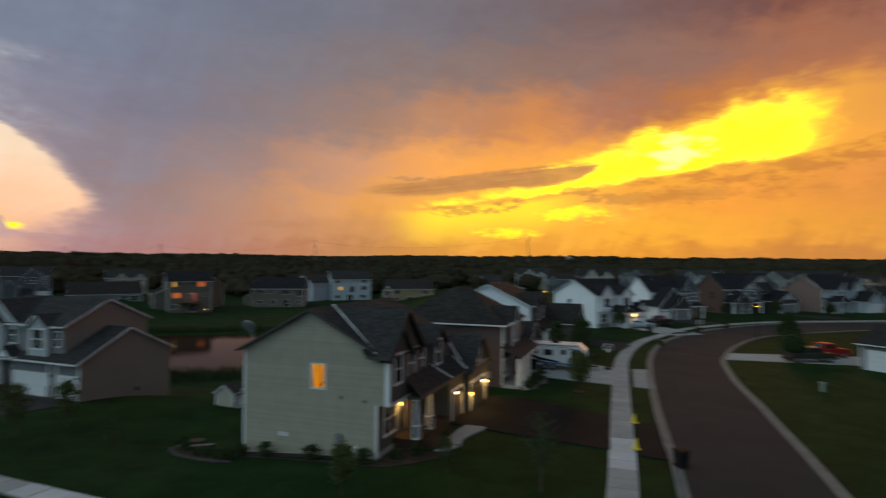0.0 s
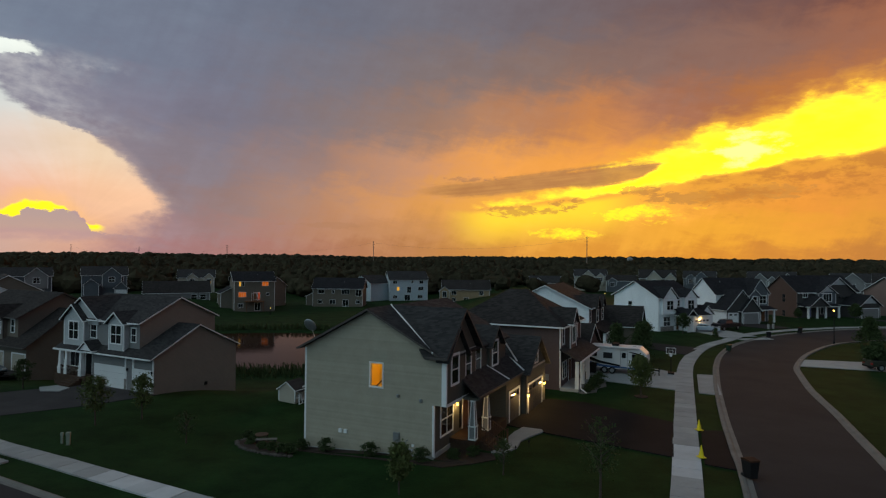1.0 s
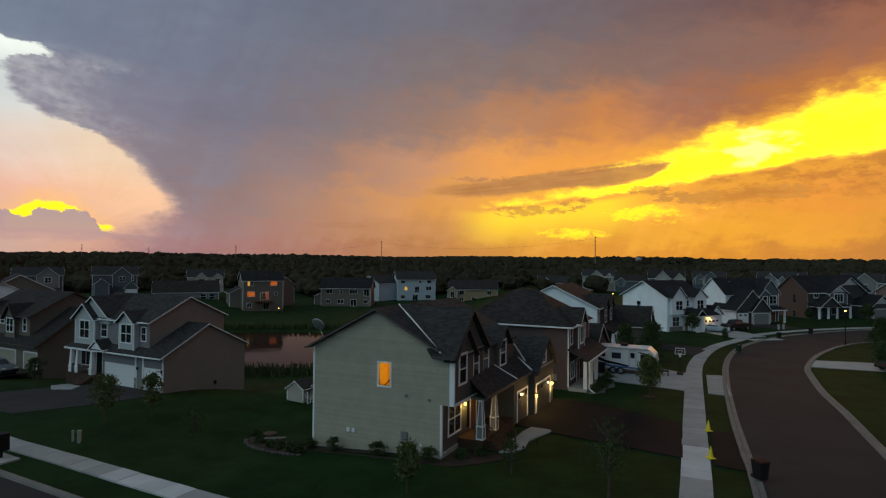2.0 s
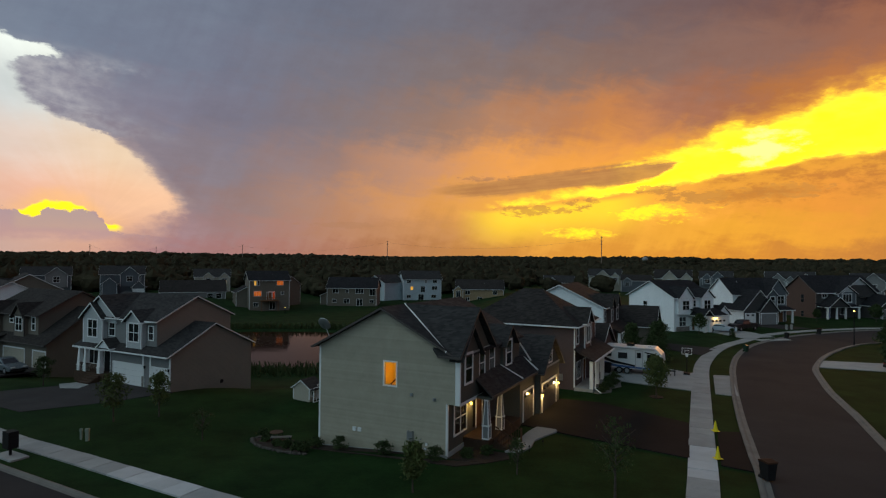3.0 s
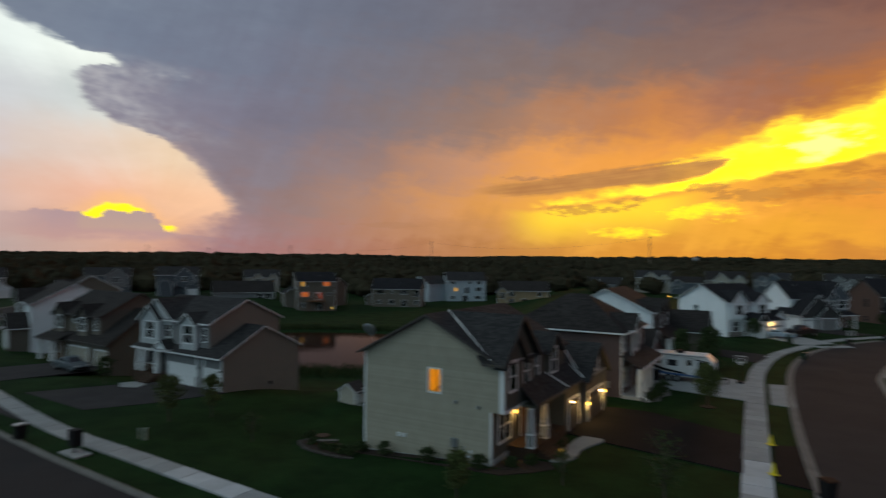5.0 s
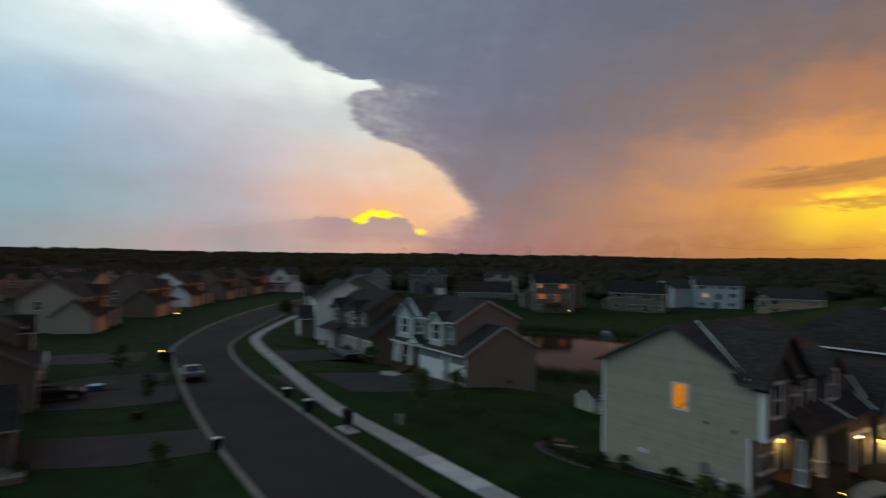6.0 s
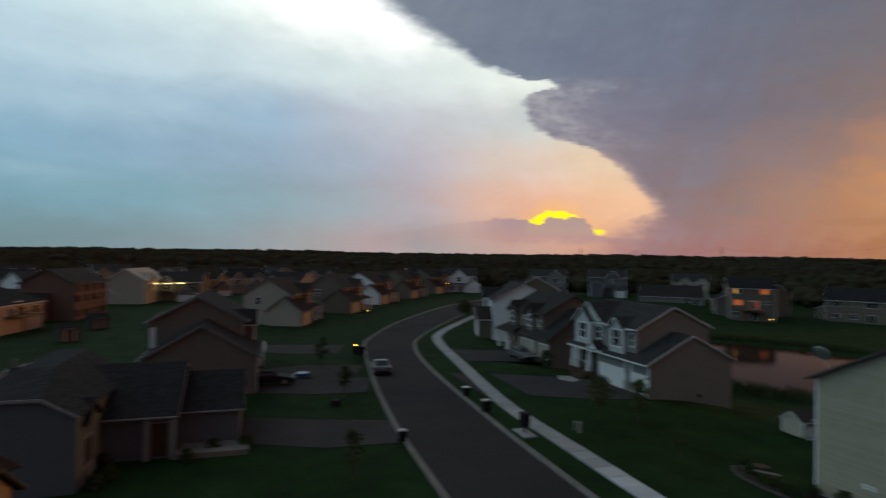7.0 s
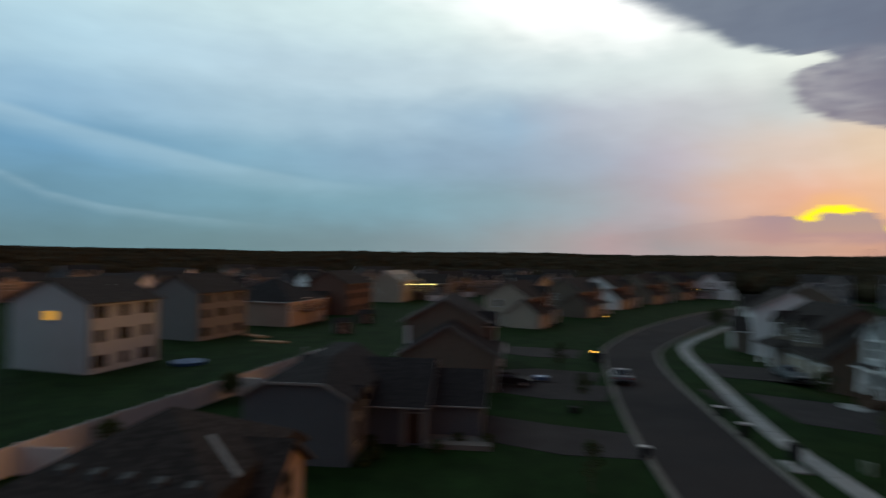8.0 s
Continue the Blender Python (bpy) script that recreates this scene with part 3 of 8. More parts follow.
def roof_gable(h, x0, x1, y0, y1, ze, ridge, rise, material, over=0.35, trim=None, thick=0.14, rake=(1, 1), gutter=(1, 1)):
    """A gable roof as a thick chevron, with rake boards and gutters as parts."""
    a0, a1, b0, b1 = (y0, y1, x0, x1) if ridge == "x" else (x0, x1, y0, y1)
    s = rise / ((a1 - a0) / 2)
    mid = (a0 + a1) / 2
    up = 0.02
    e0, e1 = a0 - over, a1 + over
    low = ze - over * s + up
    ring = [(e0, low), (mid, ze + rise + up), (e1, low), (e1, low + thick), (mid, ze + rise + up + thick * 1.1), (e0, low + thick)]
    bm = bmesh.new()
    prism(bm, ring, ridge, b0 - over, b1 + over)
    r = part("roof", bm, material, h)
    trim = trim or M_TRIM
    for k, flag in enumerate(rake):
        if flag:
            bm = bmesh.new()
            t = b0 - over - 0.03 if k == 0 else b1 + over
            f = 0.15
            prism(bm, [(e0, low - f + thick), (mid, ze + rise + up - f + thick), (e1, low - f + thick), (e1, low + thick - 0.03), (mid, ze + rise + up + thick - 0.02), (e0, low + thick - 0.03)], ridge, t, t + 0.03)
            part("rake_board", bm, trim, r)
    for k, flag in enumerate(gutter):
        if flag:
            bm = bmesh.new()
            p = e0 - 0.11 if k == 0 else e1
            if ridge == "x":
                box(bm, b0 - over, b1 + over, p, p + 0.11, low + 0.02, low + thick - 0.02)
            else:
                box(bm, p, p + 0.11, b0 - over, b1 + over, low + 0.02, low + thick - 0.02)
            part("gutter", bm, trim, r)
    return r


def roof_hip(h, x0, x1, y0, y1, ze, rise, material, over=0.4, trim=None):
    x0, x1, y0, y1 = x0 - over, x1 + over, y0 - over, y1 + over
    half = min(x1 - x0, y1 - y0) / 2
    if x1 - x0 >= y1 - y0:
        top = [(x0 + half, (y0 + y1) / 2), (x1 - half, (y0 + y1) / 2)]
    else:
        top = [((x0 + x1) / 2, y0 + half), ((x0 + x1) / 2, y1 - half)]
    bm = bmesh.new()
    base = [bm.verts.new((x, y, z)) for z in (ze - 0.1, ze + 0.04) for x, y in ((x0, y0), (x1, y0), (x1, y1), (x0, y1))]
    t = [bm.verts.new((*p, ze + rise)) for p in top] if max(abs(top[0][0] - top[1][0]), abs(top[0][1] - top[1][1])) > 0.05 else None
    bm.faces.new(base[3::-1])
    for i in range(4):
        bm.faces.new((base[i], base[(i + 1) % 4], base[4 + (i + 1) % 4], base[4 + i]))
    b = base[4:]
    if t is None:
        p = bm.verts.new((*top[0], ze + rise))
        for i in range(4):
            bm.faces.new((b[i], b[(i + 1) % 4], p))
    elif x1 - x0 >= y1 - y0:
        bm.faces.new((b[0], b[1], t[1], t[0]))
        bm.faces.new((b[1], b[2], t[1]))
        bm.faces.new((b[2], b[3], t[0], t[1]))
        bm.faces.new((b[3], b[0], t[0]))
    else:
        bm.faces.new((b[0], b[1], t[0]))
        bm.faces.new((b[1], b[2], t[1], t[0]))
        bm.faces.new((b[2], b[3], t[1]))
        bm.faces.new((b[3], b[0], t[0], t[1]))
    r = part("roof", bm, material, h)
    bm = bmesh.new()
    g = 0.1
    box(bm, x0 - g, x1 + g, y0 - g, y0, ze - 0.1, ze + 0.03)
    box(bm, x0 - g, x1 + g, y1, y1 + g, ze - 0.1, ze + 0.03)
    box(bm, x0 - g, x0, y0, y1, ze - 0.1, ze + 0.03)
    box(bm, x1, x1 + g, y0, y1, ze - 0.1, ze + 0.03)
    part("gutter", bm, trim or M_TRIM, r)
    return r


def block(h, x0, x1, y0, y1, z0, ze, ridge, rise, wallm, roofm, over=0.35, trim=None, rake=(1, 1), gutter=(1, 1), corners=True):
    """A storey block with its roof and white corner boards."""
    w = wall_prism(h, x0, x1, y0, y1, z0, ze, ridge, rise, wallm)
    if ridge == "hip":
        roof_hip(h, x0, x1, y0, y1, ze, rise, roofm, over, trim)
    elif rise > 0:
        roof_gable(h, x0, x1, y0, y1, ze, ridge, rise, roofm, over, trim, rake=rake, gutter=gutter)
    if corners:
        for cx, cy in ((x0, y0), (x1, y0), (x0, y1), (x1, y1)):
            bm = bmesh.new()
            sx, sy = (1 if cx == x0 else -1), (1 if cy == y0 else -1)
            box(bm, *sorted((cx - 0.02 * sx, cx + 0.1 * sx)), *sorted((cy - 0.02 * sy, cy + 0.1 * sy)), max(z0, 0.25), ze - 0.12)
            part("corner_board", bm, trim or M_TRIM, w)
    return w


def lattice(bm, xs, zs, y0, y1, full):
    """Bars on a grid of cuts as one joined frame; full(i, j) tells which cells are solid."""
    nx, nz = len(xs) - 1, len(zs) - 1
    v = {}

    def p(i, j, k):
        if (i, j, k) not in v:
            v[i, j, k] = bm.verts.new((xs[i], (y0, y1)[k], zs[j]))
        return v[i, j, k]

    def on(i, j):
        return 0 <= i < nx and 0 <= j < nz and full(i, j)
    for i in range(nx):
        for j in range(nz):
            if not full(i, j):
                continue
            bm.faces.new((p(i, j, 0), p(i + 1, j, 0), p(i + 1, j + 1, 0), p(i, j + 1, 0)))
            bm.faces.new((p(i, j, 1), p(i, j + 1, 1), p(i + 1, j + 1, 1), p(i + 1, j, 1)))
            for di, dj, a, b in ((0, -1, (i, j), (i + 1, j)), (0, 1, (i + 1, j + 1), (i, j + 1)), (-1, 0, (i, j + 1), (i, j)), (1, 0, (i + 1, j), (i + 1, j + 1))):
                if not on(i + di, j + dj):
                    bm.faces.new((p(*a, 0), p(*a, 1), p(*b, 1), p(*b, 0)))


SIDES = {"front": 0, "right": 90, "back": 180, "left": -90}
MESHES = {}


def kept(key, build, material):
    """A mesh built once and shared by all alike parts."""
    if key not in MESHES:
        bm = bmesh.new()
        build(bm)
        me = bpy.data.meshes.new(key[0])
        bm.normal_update()
        bm.to_mesh(me)
        bm.free()
        MESHES[key] = me
    me = MESHES[key]
    if (key, material.name) not in MESHES:
        own = me.copy()
        own.materials.clear()
        own.materials.append(material)
        MESHES[(key, material.name)] = own
    return MESHES[(key, material.name)]


def on_wall(side, c, a, z):
    """Where a fitting hangs: a metres along the wall at c, z up; it faces outwards."""
    p = {"front": (a, c), "back": (a, c), "left": (c, a), "right": (c, a)}[side]
    return Matrix.Translation((*p, z)) @ Matrix.Rotation(radians(SIDES[side]), 4, "Z")


def window(h, side, c, a, z, w, ht, bars="hung", lit=None, trim=None, case=0.1):
    """A window centred at a, its sill at z."""
    def frame_mesh(bm):
        x, t = w / 2, 0.03
        xs, zs, posts, rails = [-x - case, -x], [-case, 0.0], {0}, {0}
        for q in {"pair": (0,), "grid": (0,), "slide": (0,), "triple": (-w / 6, w / 6)}.get(bars, ()):
            xs += [q - t, q + t]
            posts.add(len(xs) - 2)
        if bars in ("hung", "grid"):
            zs += [ht / 2 - t, ht / 2 + t]
            rails.add(len(zs) - 2)
        xs += [x, x + case]
        zs += [ht, ht + case]
        posts.add(len(xs) - 2)
        rails.add(len(zs) - 2)
        lattice(bm, xs, zs, -0.05, 0.02, lambda i, j: i in posts or j in rails)

    def pane_mesh(bm):
        box(bm, -w / 2, w / 2, -0.018, 0.0, 0, ht)
    f = new("window", kept(("window", w, ht, bars, case), frame_mesh, trim or M_TRIM))
    f.parent, f.matrix_local = h, on_wall(side, c, a, z)
    p = new("pane", kept(("pane", w, ht), pane_mesh, lit or M_GLASS))
    p.parent = f
    if lit:
        p["label"] = "glass lit from inside"
    return f


def garage_door(h, side, c, a, w, ht=2.13, material=None, trim=None, lights=False, z=0.02):
    def frame_mesh(bm):
        lattice(bm, [-w / 2 - 0.13, -w / 2, w / 2, w / 2 + 0.13], [0, ht, ht + 0.14], -0.05, 0.02, lambda i, j: i != 1 or j == 1)
    f = new("garage_door", kept(("garage_door", w, ht), frame_mesh, trim or M_TRIM))
    f.parent, f.matrix_local = h, on_wall(side, c, a, z)

    def leaf(bm):
        box(bm, -w / 2, w / 2, -0.02, 0.0, 0.006, ht / 4 - 0.006)
        n = max(2, round(w / 0.62))
        for i in range(n):
            x = -w / 2 + w * (i + 0.5) / n
            box(bm, x - w / n * 0.38, x + w / n * 0.38, -0.032, -0.02, 0.1, ht / 4 - 0.1)
    for i in range(4):
        o = new("door_panel", kept(("door_panel", w, ht), leaf, material or M_TRIM))
        o.parent, o.location = f, (0, 0, i * ht / 4)
    if lights:
        n = max(2, round(w / 0.9))
        for i in range(n):
            x = -w / 2 + w * (i + 0.5) / n
            bm = bmesh.new()
            box(bm, x - 0.28, x + 0.28, -0.045, -0.03, ht * 0.8, ht * 0.94)
            part("pane", bm, M_GLASS, f)
    return f


def door(h, side, c, a, z=0.1, w=0.95, ht=2.05, material=None, trim=None):
    def frame_mesh(bm):
        lattice(bm, [-w / 2 - 0.1, -w / 2, w / 2, w / 2 + 0.1], [0, ht, ht + 0.1], -0.05, 0.02, lambda i, j: i != 1 or j == 1)
    f = new("door", kept(("door", w, ht), frame_mesh, trim or M_TRIM))
    f.parent, f.matrix_local = h, on_wall(side, c, a, z)
    bm = bmesh.new()
    box(bm, -w / 2, w / 2, -0.02, 0, 0, ht)
    for x0, x1 in ((-w * 0.38, -w * 0.06), (w * 0.06, w * 0.38)):
        box(bm, x0, x1, -0.03, -0.02, 0.2, 0.9)
        box(bm, x0, x1, -0.03, -0.02, 1.05, 1.9)
    part("door_leaf", bm, material or M_CEDAR, f)
    bm = bmesh.new()
    tube(bm, (w * 0.42, -0.07, 1.0), (w * 0.42, -0.02, 1.0), 0.03, 0.03, 8)
    part("handle", bm, M_METAL, f)
    return f


def column(h, x, y, z0, z1, base=0.0, r0=0.2, r1=0.14, pedestal=None):
    """A square porch column, tapered upwards, on a pedestal."""
    bm = bmesh.new()

    def ring(r, z):
        return [bm.verts.new((x + a * r, y + b * r, z)) for a, b in ((-1, -1), (1, -1), (1, 1), (-1, 1))]
    lo, hi = ring(r0, z0 + base), ring(r1, z1 - 0.08)
    bm.faces.new(lo[::-1])
    bm.faces.new(hi)
    for i in range(4):
        bm.faces.new((lo[i], lo[(i + 1) % 4], hi[(i + 1) % 4], hi[i]))
    box(bm, x - r1 - 0.03, x + r1 + 0.03, y - r1 - 0.03, y + r1 + 0.03, z1 - 0.08, z1)
    c = part("column", bm, M_TRIM, h)
    if base:
        bm = bmesh.new()
        r = r0 + 0.02
        box(bm, x - r, x + r, y - r, y + r, z0, z0 + base - 0.08)
        part("pedestal", bm, pedestal or M_TRIM, c)
        bm = bmesh.new()
        box(bm, x - r - 0.05, x + r + 0.05, y - r - 0.05, y + r + 0.05, z0 + base - 0.08, z0 + base)
        part("cap", bm, M_TRIM, c)


def slope(h, x0, x1, y0, y1, zlow, zhigh, roofm, thick=0.12, trim=None, sides=True):
    """A lean-to roof that falls from y1 to y0."""
    bm = bmesh.new()
    prism(bm, [(y0, zlow), (y1, zhigh), (y1, zhigh + thick), (y0, zlow + thick)], "x", x0, x1)
    r = part("porch_roof", bm, roofm, h)
    bm = bmesh.new()
    box(bm, x0, x1, y0 - 0.1, y0, zlow - 0.06, zlow + thick - 0.02)
    part("gutter", bm, trim or M_TRIM, r)
    return r


def pipes(h, pts, roofm=None):
    """Vent stacks and boxes on a roof."""
    for x, y, z in pts:
        bm = bmesh.new()
        tube(bm, (x, y, z - 0.3), (x, y, z + 0.25), 0.06, 0.06)
        part("vent_pipe", bm, M_METAL, h)


def wall_lamp(h, x, y, z, out=(0, -1)):
    """A lit lantern on a wall."""
    bm = bmesh.new()
    tube(bm, (x + out[0] * 0.12, y + out[1] * 0.12, z - 0.1), (x + out[0] * 0.12, y + out[1] * 0.12, z + 0.1), 0.06, 0.09, 8)
    l = part("lantern", bm, M_LAMP, h, "lit amber lantern")
    bm = bmesh.new()
    tube(bm, (x + out[0] * 0.12, y + out[1] * 0.12, z + 0.1), (x + out[0] * 0.12, y + out[1] * 0.12, z + 0.2), 0.13, 0.02, 8)
    box(bm, x - 0.05, x + 0.05, min(y, y + out[1] * 0.12), max(y, y + out[1] * 0.12) + 0.001, z + 0.12, z + 0.17)
    part("bracket", bm, M_BLACK, l)
    return l


def point_light(p, watts, color=(1.0, 0.6, 0.2), size=0.08):
    d = bpy.data.lights.new("lamp", "POINT")
    d.energy, d.color, d.shadow_soft_size = watts, color, size
    o = new("lamp", d)
    o.location = p
    return o


SPOTS = []


def house(o, ang, z, label, group="houses of the neighbourhood"):
    SPOTS.append((at_house(o, ang, z) @ Vector((6.5, 5.0, 0.0)))[:2])
    return thing("house", at_house(o, ang, z), label, "house", group)


def plain_house(o, ang, label, w=13.0, d=9.5, z=None, ze=5.9, rise=2.6, ridge="x", walls=None, front=None, roofm=None, drop=0.0, rear_drop=0.0,
                gables=((3.2, 3.4),), garage=(7.6, 12.4), side_windows=(), back=False, lit=None, porch=True, trim=None):
    """A two-storey suburban house with front gables, a garage wing, and windows all round."""
    walls, roofm = walls or S_GREY, roofm or M_SHINGLE
    front = front or walls
    z = float(land(*o)) if z is None else z
    h = house(o, ang, z, label)
    block(h, 0, w, 0, d, -3.5, ze, ridge, rise, walls, roofm, trim=trim)
    for gx, gw in gables:
        block(h, gx - gw / 2, gx + gw / 2, -0.6, d * 0.5, 2.9 if ze > 4 else 0.0, ze, "y", rise * 0.62 * gw / 3.4, front, roofm, over=0.3, trim=trim, corners=True, rake=(1, 0))
        window(h, "front", -0.6, gx, ze - 2.0 if ze > 4 else 0.9, 1.5, 1.45, "grid", trim=trim)
    if garage:
        g0, g1 = garage
        block(h, g0, g1, -2.4, d * 0.4, -0.6, 2.85, "y", 1.7, front, roofm, over=0.3, trim=trim, rake=(1, 0))
        garage_door(h, "front", -2.4, (g0 + g1) / 2, min(4.6, g1 - g0 - 0.7), trim=trim)
        if ze > 4:
            window(h, "front", 0.0, (g0 + g1) / 2, ze - 1.7, 1.1, 1.25, "hung", trim=trim)
    if porch:
        x1 = garage[0] if garage else w
        slope(h, 0.0, x1, -1.9, 0.0, 2.7, 3.3, roofm, trim=trim)
        for x in (0.3, x1 * 0.55):
            column(h, x, -1.7, 0.0, 2.7, base=0.9)
        door(h, "front", 0.0, x1 * 0.75)
        window(h, "front", 0.0, x1 * 0.3, 0.9, 1.5, 1.4, "pair", trim=trim)
    k = 0
    for side, c, a, zz, ww, hh in side_windows:
        window(h, side, c, a, zz, ww, hh, "hung", lit=lit if k == 0 else None, trim=trim)
        k += 1
    if back:
        for i, a in enumerate((w * 0.15, w * 0.38, w * 0.62, w * 0.85)):
            for j, zz in enumerate(((-1.9, 0.9, ze - 1.8) if ze > 4 else (-1.9, 0.9))):
                if (i + j) % 4 != 3:
                    window(h, "back", d, a, zz, 1.3 if i % 2 else 0.9, 1.1, "pair" if i % 2 else "hung", lit=lit if (i, j) in ((0, 2), (1, 1)) else None, trim=trim)
    return h


# ---- the taupe corner house with the lit window ----
UANG = math.degrees(math.atan2(0.943, 0.334))
M_BOARD = mat("taupe_board", (0.335, 0.306, 0.24), 0.7, 0.08, 0.8, 0.2, toss=0.06, fine=6.0, spec=0.2)
M_DECK = mat("dark_stained_deck", (0.055, 0.03, 0.018), 0.75, 0.3, 0.4, 0.3, fine=14.0)
M_ROOM = mat("warm_paint", (0.8, 0.62, 0.13), 0.8, 0.06, 1.0, 0.05)


def framed_column(h, x, y, z0, z1):
    """A tapered craftsman column: grey panels framed by white corner boards, on a boxed pedestal."""
    zb = z0 + 0.9

    def shaft(bm, r0, r1, za, zb_):
        lo, hi = ([bm.verts.new((x + a * r, y + b * r, z)) for a, b in ((-1, -1), (1, -1), (1, 1), (-1, 1))] for r, z in ((r0, za), (r1, zb_)))
        bm.faces.new(lo[::-1])
        bm.faces.new(hi)
        for i in range(4):
            bm.faces.new((lo[i], lo[(i + 1) % 4], hi[(i + 1) % 4], hi[i]))
    bm = bmesh.new()
    shaft(bm, 0.19, 0.1, zb, z1 - 0.08)
    c = part("column", bm, S_GREY, h, "tapered grey column with white corner boards")
    for a, b in ((-1, -1), (1, -1), (1, 1), (-1, 1)):
        bm = bmesh.new()
        tube(bm, (x + a * 0.175, y + b * 0.175, zb), (x + a * 0.09, y + b * 0.09, z1 - 0.08), 0.05, 0.04, 4)
        part("corner_board", bm, M_TRIM, c)
        bm = bmesh.new()
        box(bm, x + a * 0.2 - 0.035, x + a * 0.2 + 0.035, y + b * 0.2 - 0.035, y + b * 0.2 + 0.035, z0, zb - 0.08)
        part("corner_board", bm, M_TRIM, c)
    bm = bmesh.new()
    shaft(bm, 0.21, 0.21, z0, zb - 0.08)
    part("pedestal", bm, S_GREY, c)
    for za, zc, r in ((z0, z0 + 0.09, 0.24), (zb - 0.08, zb, 0.26), (z1 - 0.08, z1, 0.16)):
        bm = bmesh.new()
        shaft(bm, r, r, za, zc)
        part("cap", bm, M_TRIM, c)


def corner_house():
    h = house((-3.35, 35.2), UANG, 0, "taupe-sided two-storey corner house with porch, lit lanterns and one lit window")
    ws, we, wz0, wz1 = 4.06, 4.92, 3.98, 5.42
    d, ze, rise = 10.05, 6.15, 2.6
    mid = d / 2

    def gable_z(y):
        return ze + rise * (1 - abs(y - mid) / mid)
    # the gable wall with its opening
    bm = bmesh.new()
    prism(bm, [(0.45, -2.0), (d, -2.0), (d, 3.2), (0.45, 3.2)], "x", 0.0, 0.15)
    prism(bm, [(-0.18, 3.2), (d, 3.2), (d, wz0), (-0.18, wz0)], "x", 0.0, 0.15)
    prism(bm, [(-0.18, wz0), (ws, wz0), (ws, wz1), (-0.18, wz1)], "x", 0.0, 0.15)
    prism(bm, [(we, wz0), (d, wz0), (d, wz1), (we, wz1)], "x", 0.0, 0.15)
    prism(bm, [(-0.18, wz1), (d, wz1), (d, ze), (mid, ze + rise), (-0.18, ze - 0.09)], "x", 0.0, 0.15)
    gable = part("wall", bm, S_TAUPE, h)
    lap = 0.118
    z = -0.78
    while z < ze + rise - 0.05:
        zt = z + lap
        y0, y1 = (0.43 if zt < 3.25 else -0.18), d
        if zt > ze:
            k = (zt - ze) / rise * mid
            y0, y1 = k, d - k
        runs = [(y0, y1)]
        if zt > wz0 + 0.02 and z < wz1 - 0.02:
            runs = [(y0, ws - 0.1), (we + 0.1, y1)]
        for a, b in runs:
            if b - a > 0.05:
                bm = bmesh.new()
                prism(bm, [(-0.042, z), (0.0, z), (0.0, zt + 0.01), (-0.006, zt + 0.01)], "y", a, b)
                part("siding_board", bm, M_BOARD, gable)
        z = zt
    # window frame, glass, and the room behind it
    bm = bmesh.new()
    for y0, y1, z0, z1 in ((ws - 0.1, ws, wz0 - 0.1, wz1 + 0.1), (we, we + 0.1, wz0 - 0.1, wz1 + 0.1), (ws, we, wz0 - 0.1, wz0), (ws, we, wz1, wz1 + 0.1)):
        box(bm, -0.06, 0.1, y0, y1, z0, z1)
    win = part("window", bm, M_TRIM, h)
    room = bmesh.new()
    box(room, 0.16, 3.4, 2.6, 6.4, 3.2, 3.28)
    box(room, 0.16, 3.4, 2.6, 6.4, 5.75, 5.83)
    box(room, 3.3, 3.4, 2.6, 6.4, 3.28, 5.75)
    box(room, 0.16, 3.3, 2.6, 2.7, 3.28, 5.75)
    box(room, 0.16, 3.3, 6.3, 6.4, 3.28, 5.75)
    part("stair_hall", room, M_ROOM, h, "lit yellow stair hall behind the window")
    bm = bmesh.new()
    tube(bm, (0.6, 5.1, 3.6), (1.6, 3.5, 5.5), 0.045, 0.045)
    part("handrail", bm, M_CEDAR, h)
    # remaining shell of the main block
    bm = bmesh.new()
    # the front's siding colour is set much darker than the gable side's
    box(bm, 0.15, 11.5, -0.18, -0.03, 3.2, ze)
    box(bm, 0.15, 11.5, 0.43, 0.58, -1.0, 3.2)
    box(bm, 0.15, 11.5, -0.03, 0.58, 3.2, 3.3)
    part("front_wall", bm, S_OLIVE, h, "dark olive lap siding, darker than the taupe side")
    bm = bmesh.new()
    box(bm, 0.15, 11.5, d - 0.15, d, -2.0, ze)
    part("rear_wall", bm, S_TAUPE, h)
    bm = bmesh.new()
    prism(bm, [(0.15, -1.0), (d - 0.15, -1.0), (d - 0.15, ze), (mid, ze + rise - 0.1), (0.15, ze)], "x", 11.35, 11.5)
    part("far_wall", bm, S_TAUPE, h)
    roof_gable(h, 0, 11.5, 0, d, ze, "x", rise, M_SHINGLE, 0.4, trim=M_DIMTRIM, gutter=(0, 1))
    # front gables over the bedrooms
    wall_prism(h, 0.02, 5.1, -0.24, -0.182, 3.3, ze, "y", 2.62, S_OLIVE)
    cross = bmesh.new()
    xr, zr, zl = 2.56, ze + rise + 0.2, ze + 0.06
    for xe, yb in ((-0.44, 0.92), (5.5, 0.2)):
        for k in (0.0, 0.15):
            cross.faces.new([cross.verts.new(p) for p in ((xe, -0.6, zl - k), (xr, -0.6, zr - k), (xr, mid - 0.15, zr - k), (xe, yb, zl - k))])
        for p, q in (((xe, -0.6, zl), (xr, -0.6, zr)), ((xe, yb, zl), (xe, -0.6, zl)), ((xr, mid - 0.15, zr), (xe, yb, zl))):
            cross.faces.new([cross.verts.new(v) for v in (p, q, (*q[:2], q[2] - 0.15), (*p[:2], p[2] - 0.15))])
    bmesh.ops.remove_doubles(cross, verts=cross.verts[:], dist=0.001)
    bmesh.ops.recalc_face_normals(cross, faces=cross.faces[:])
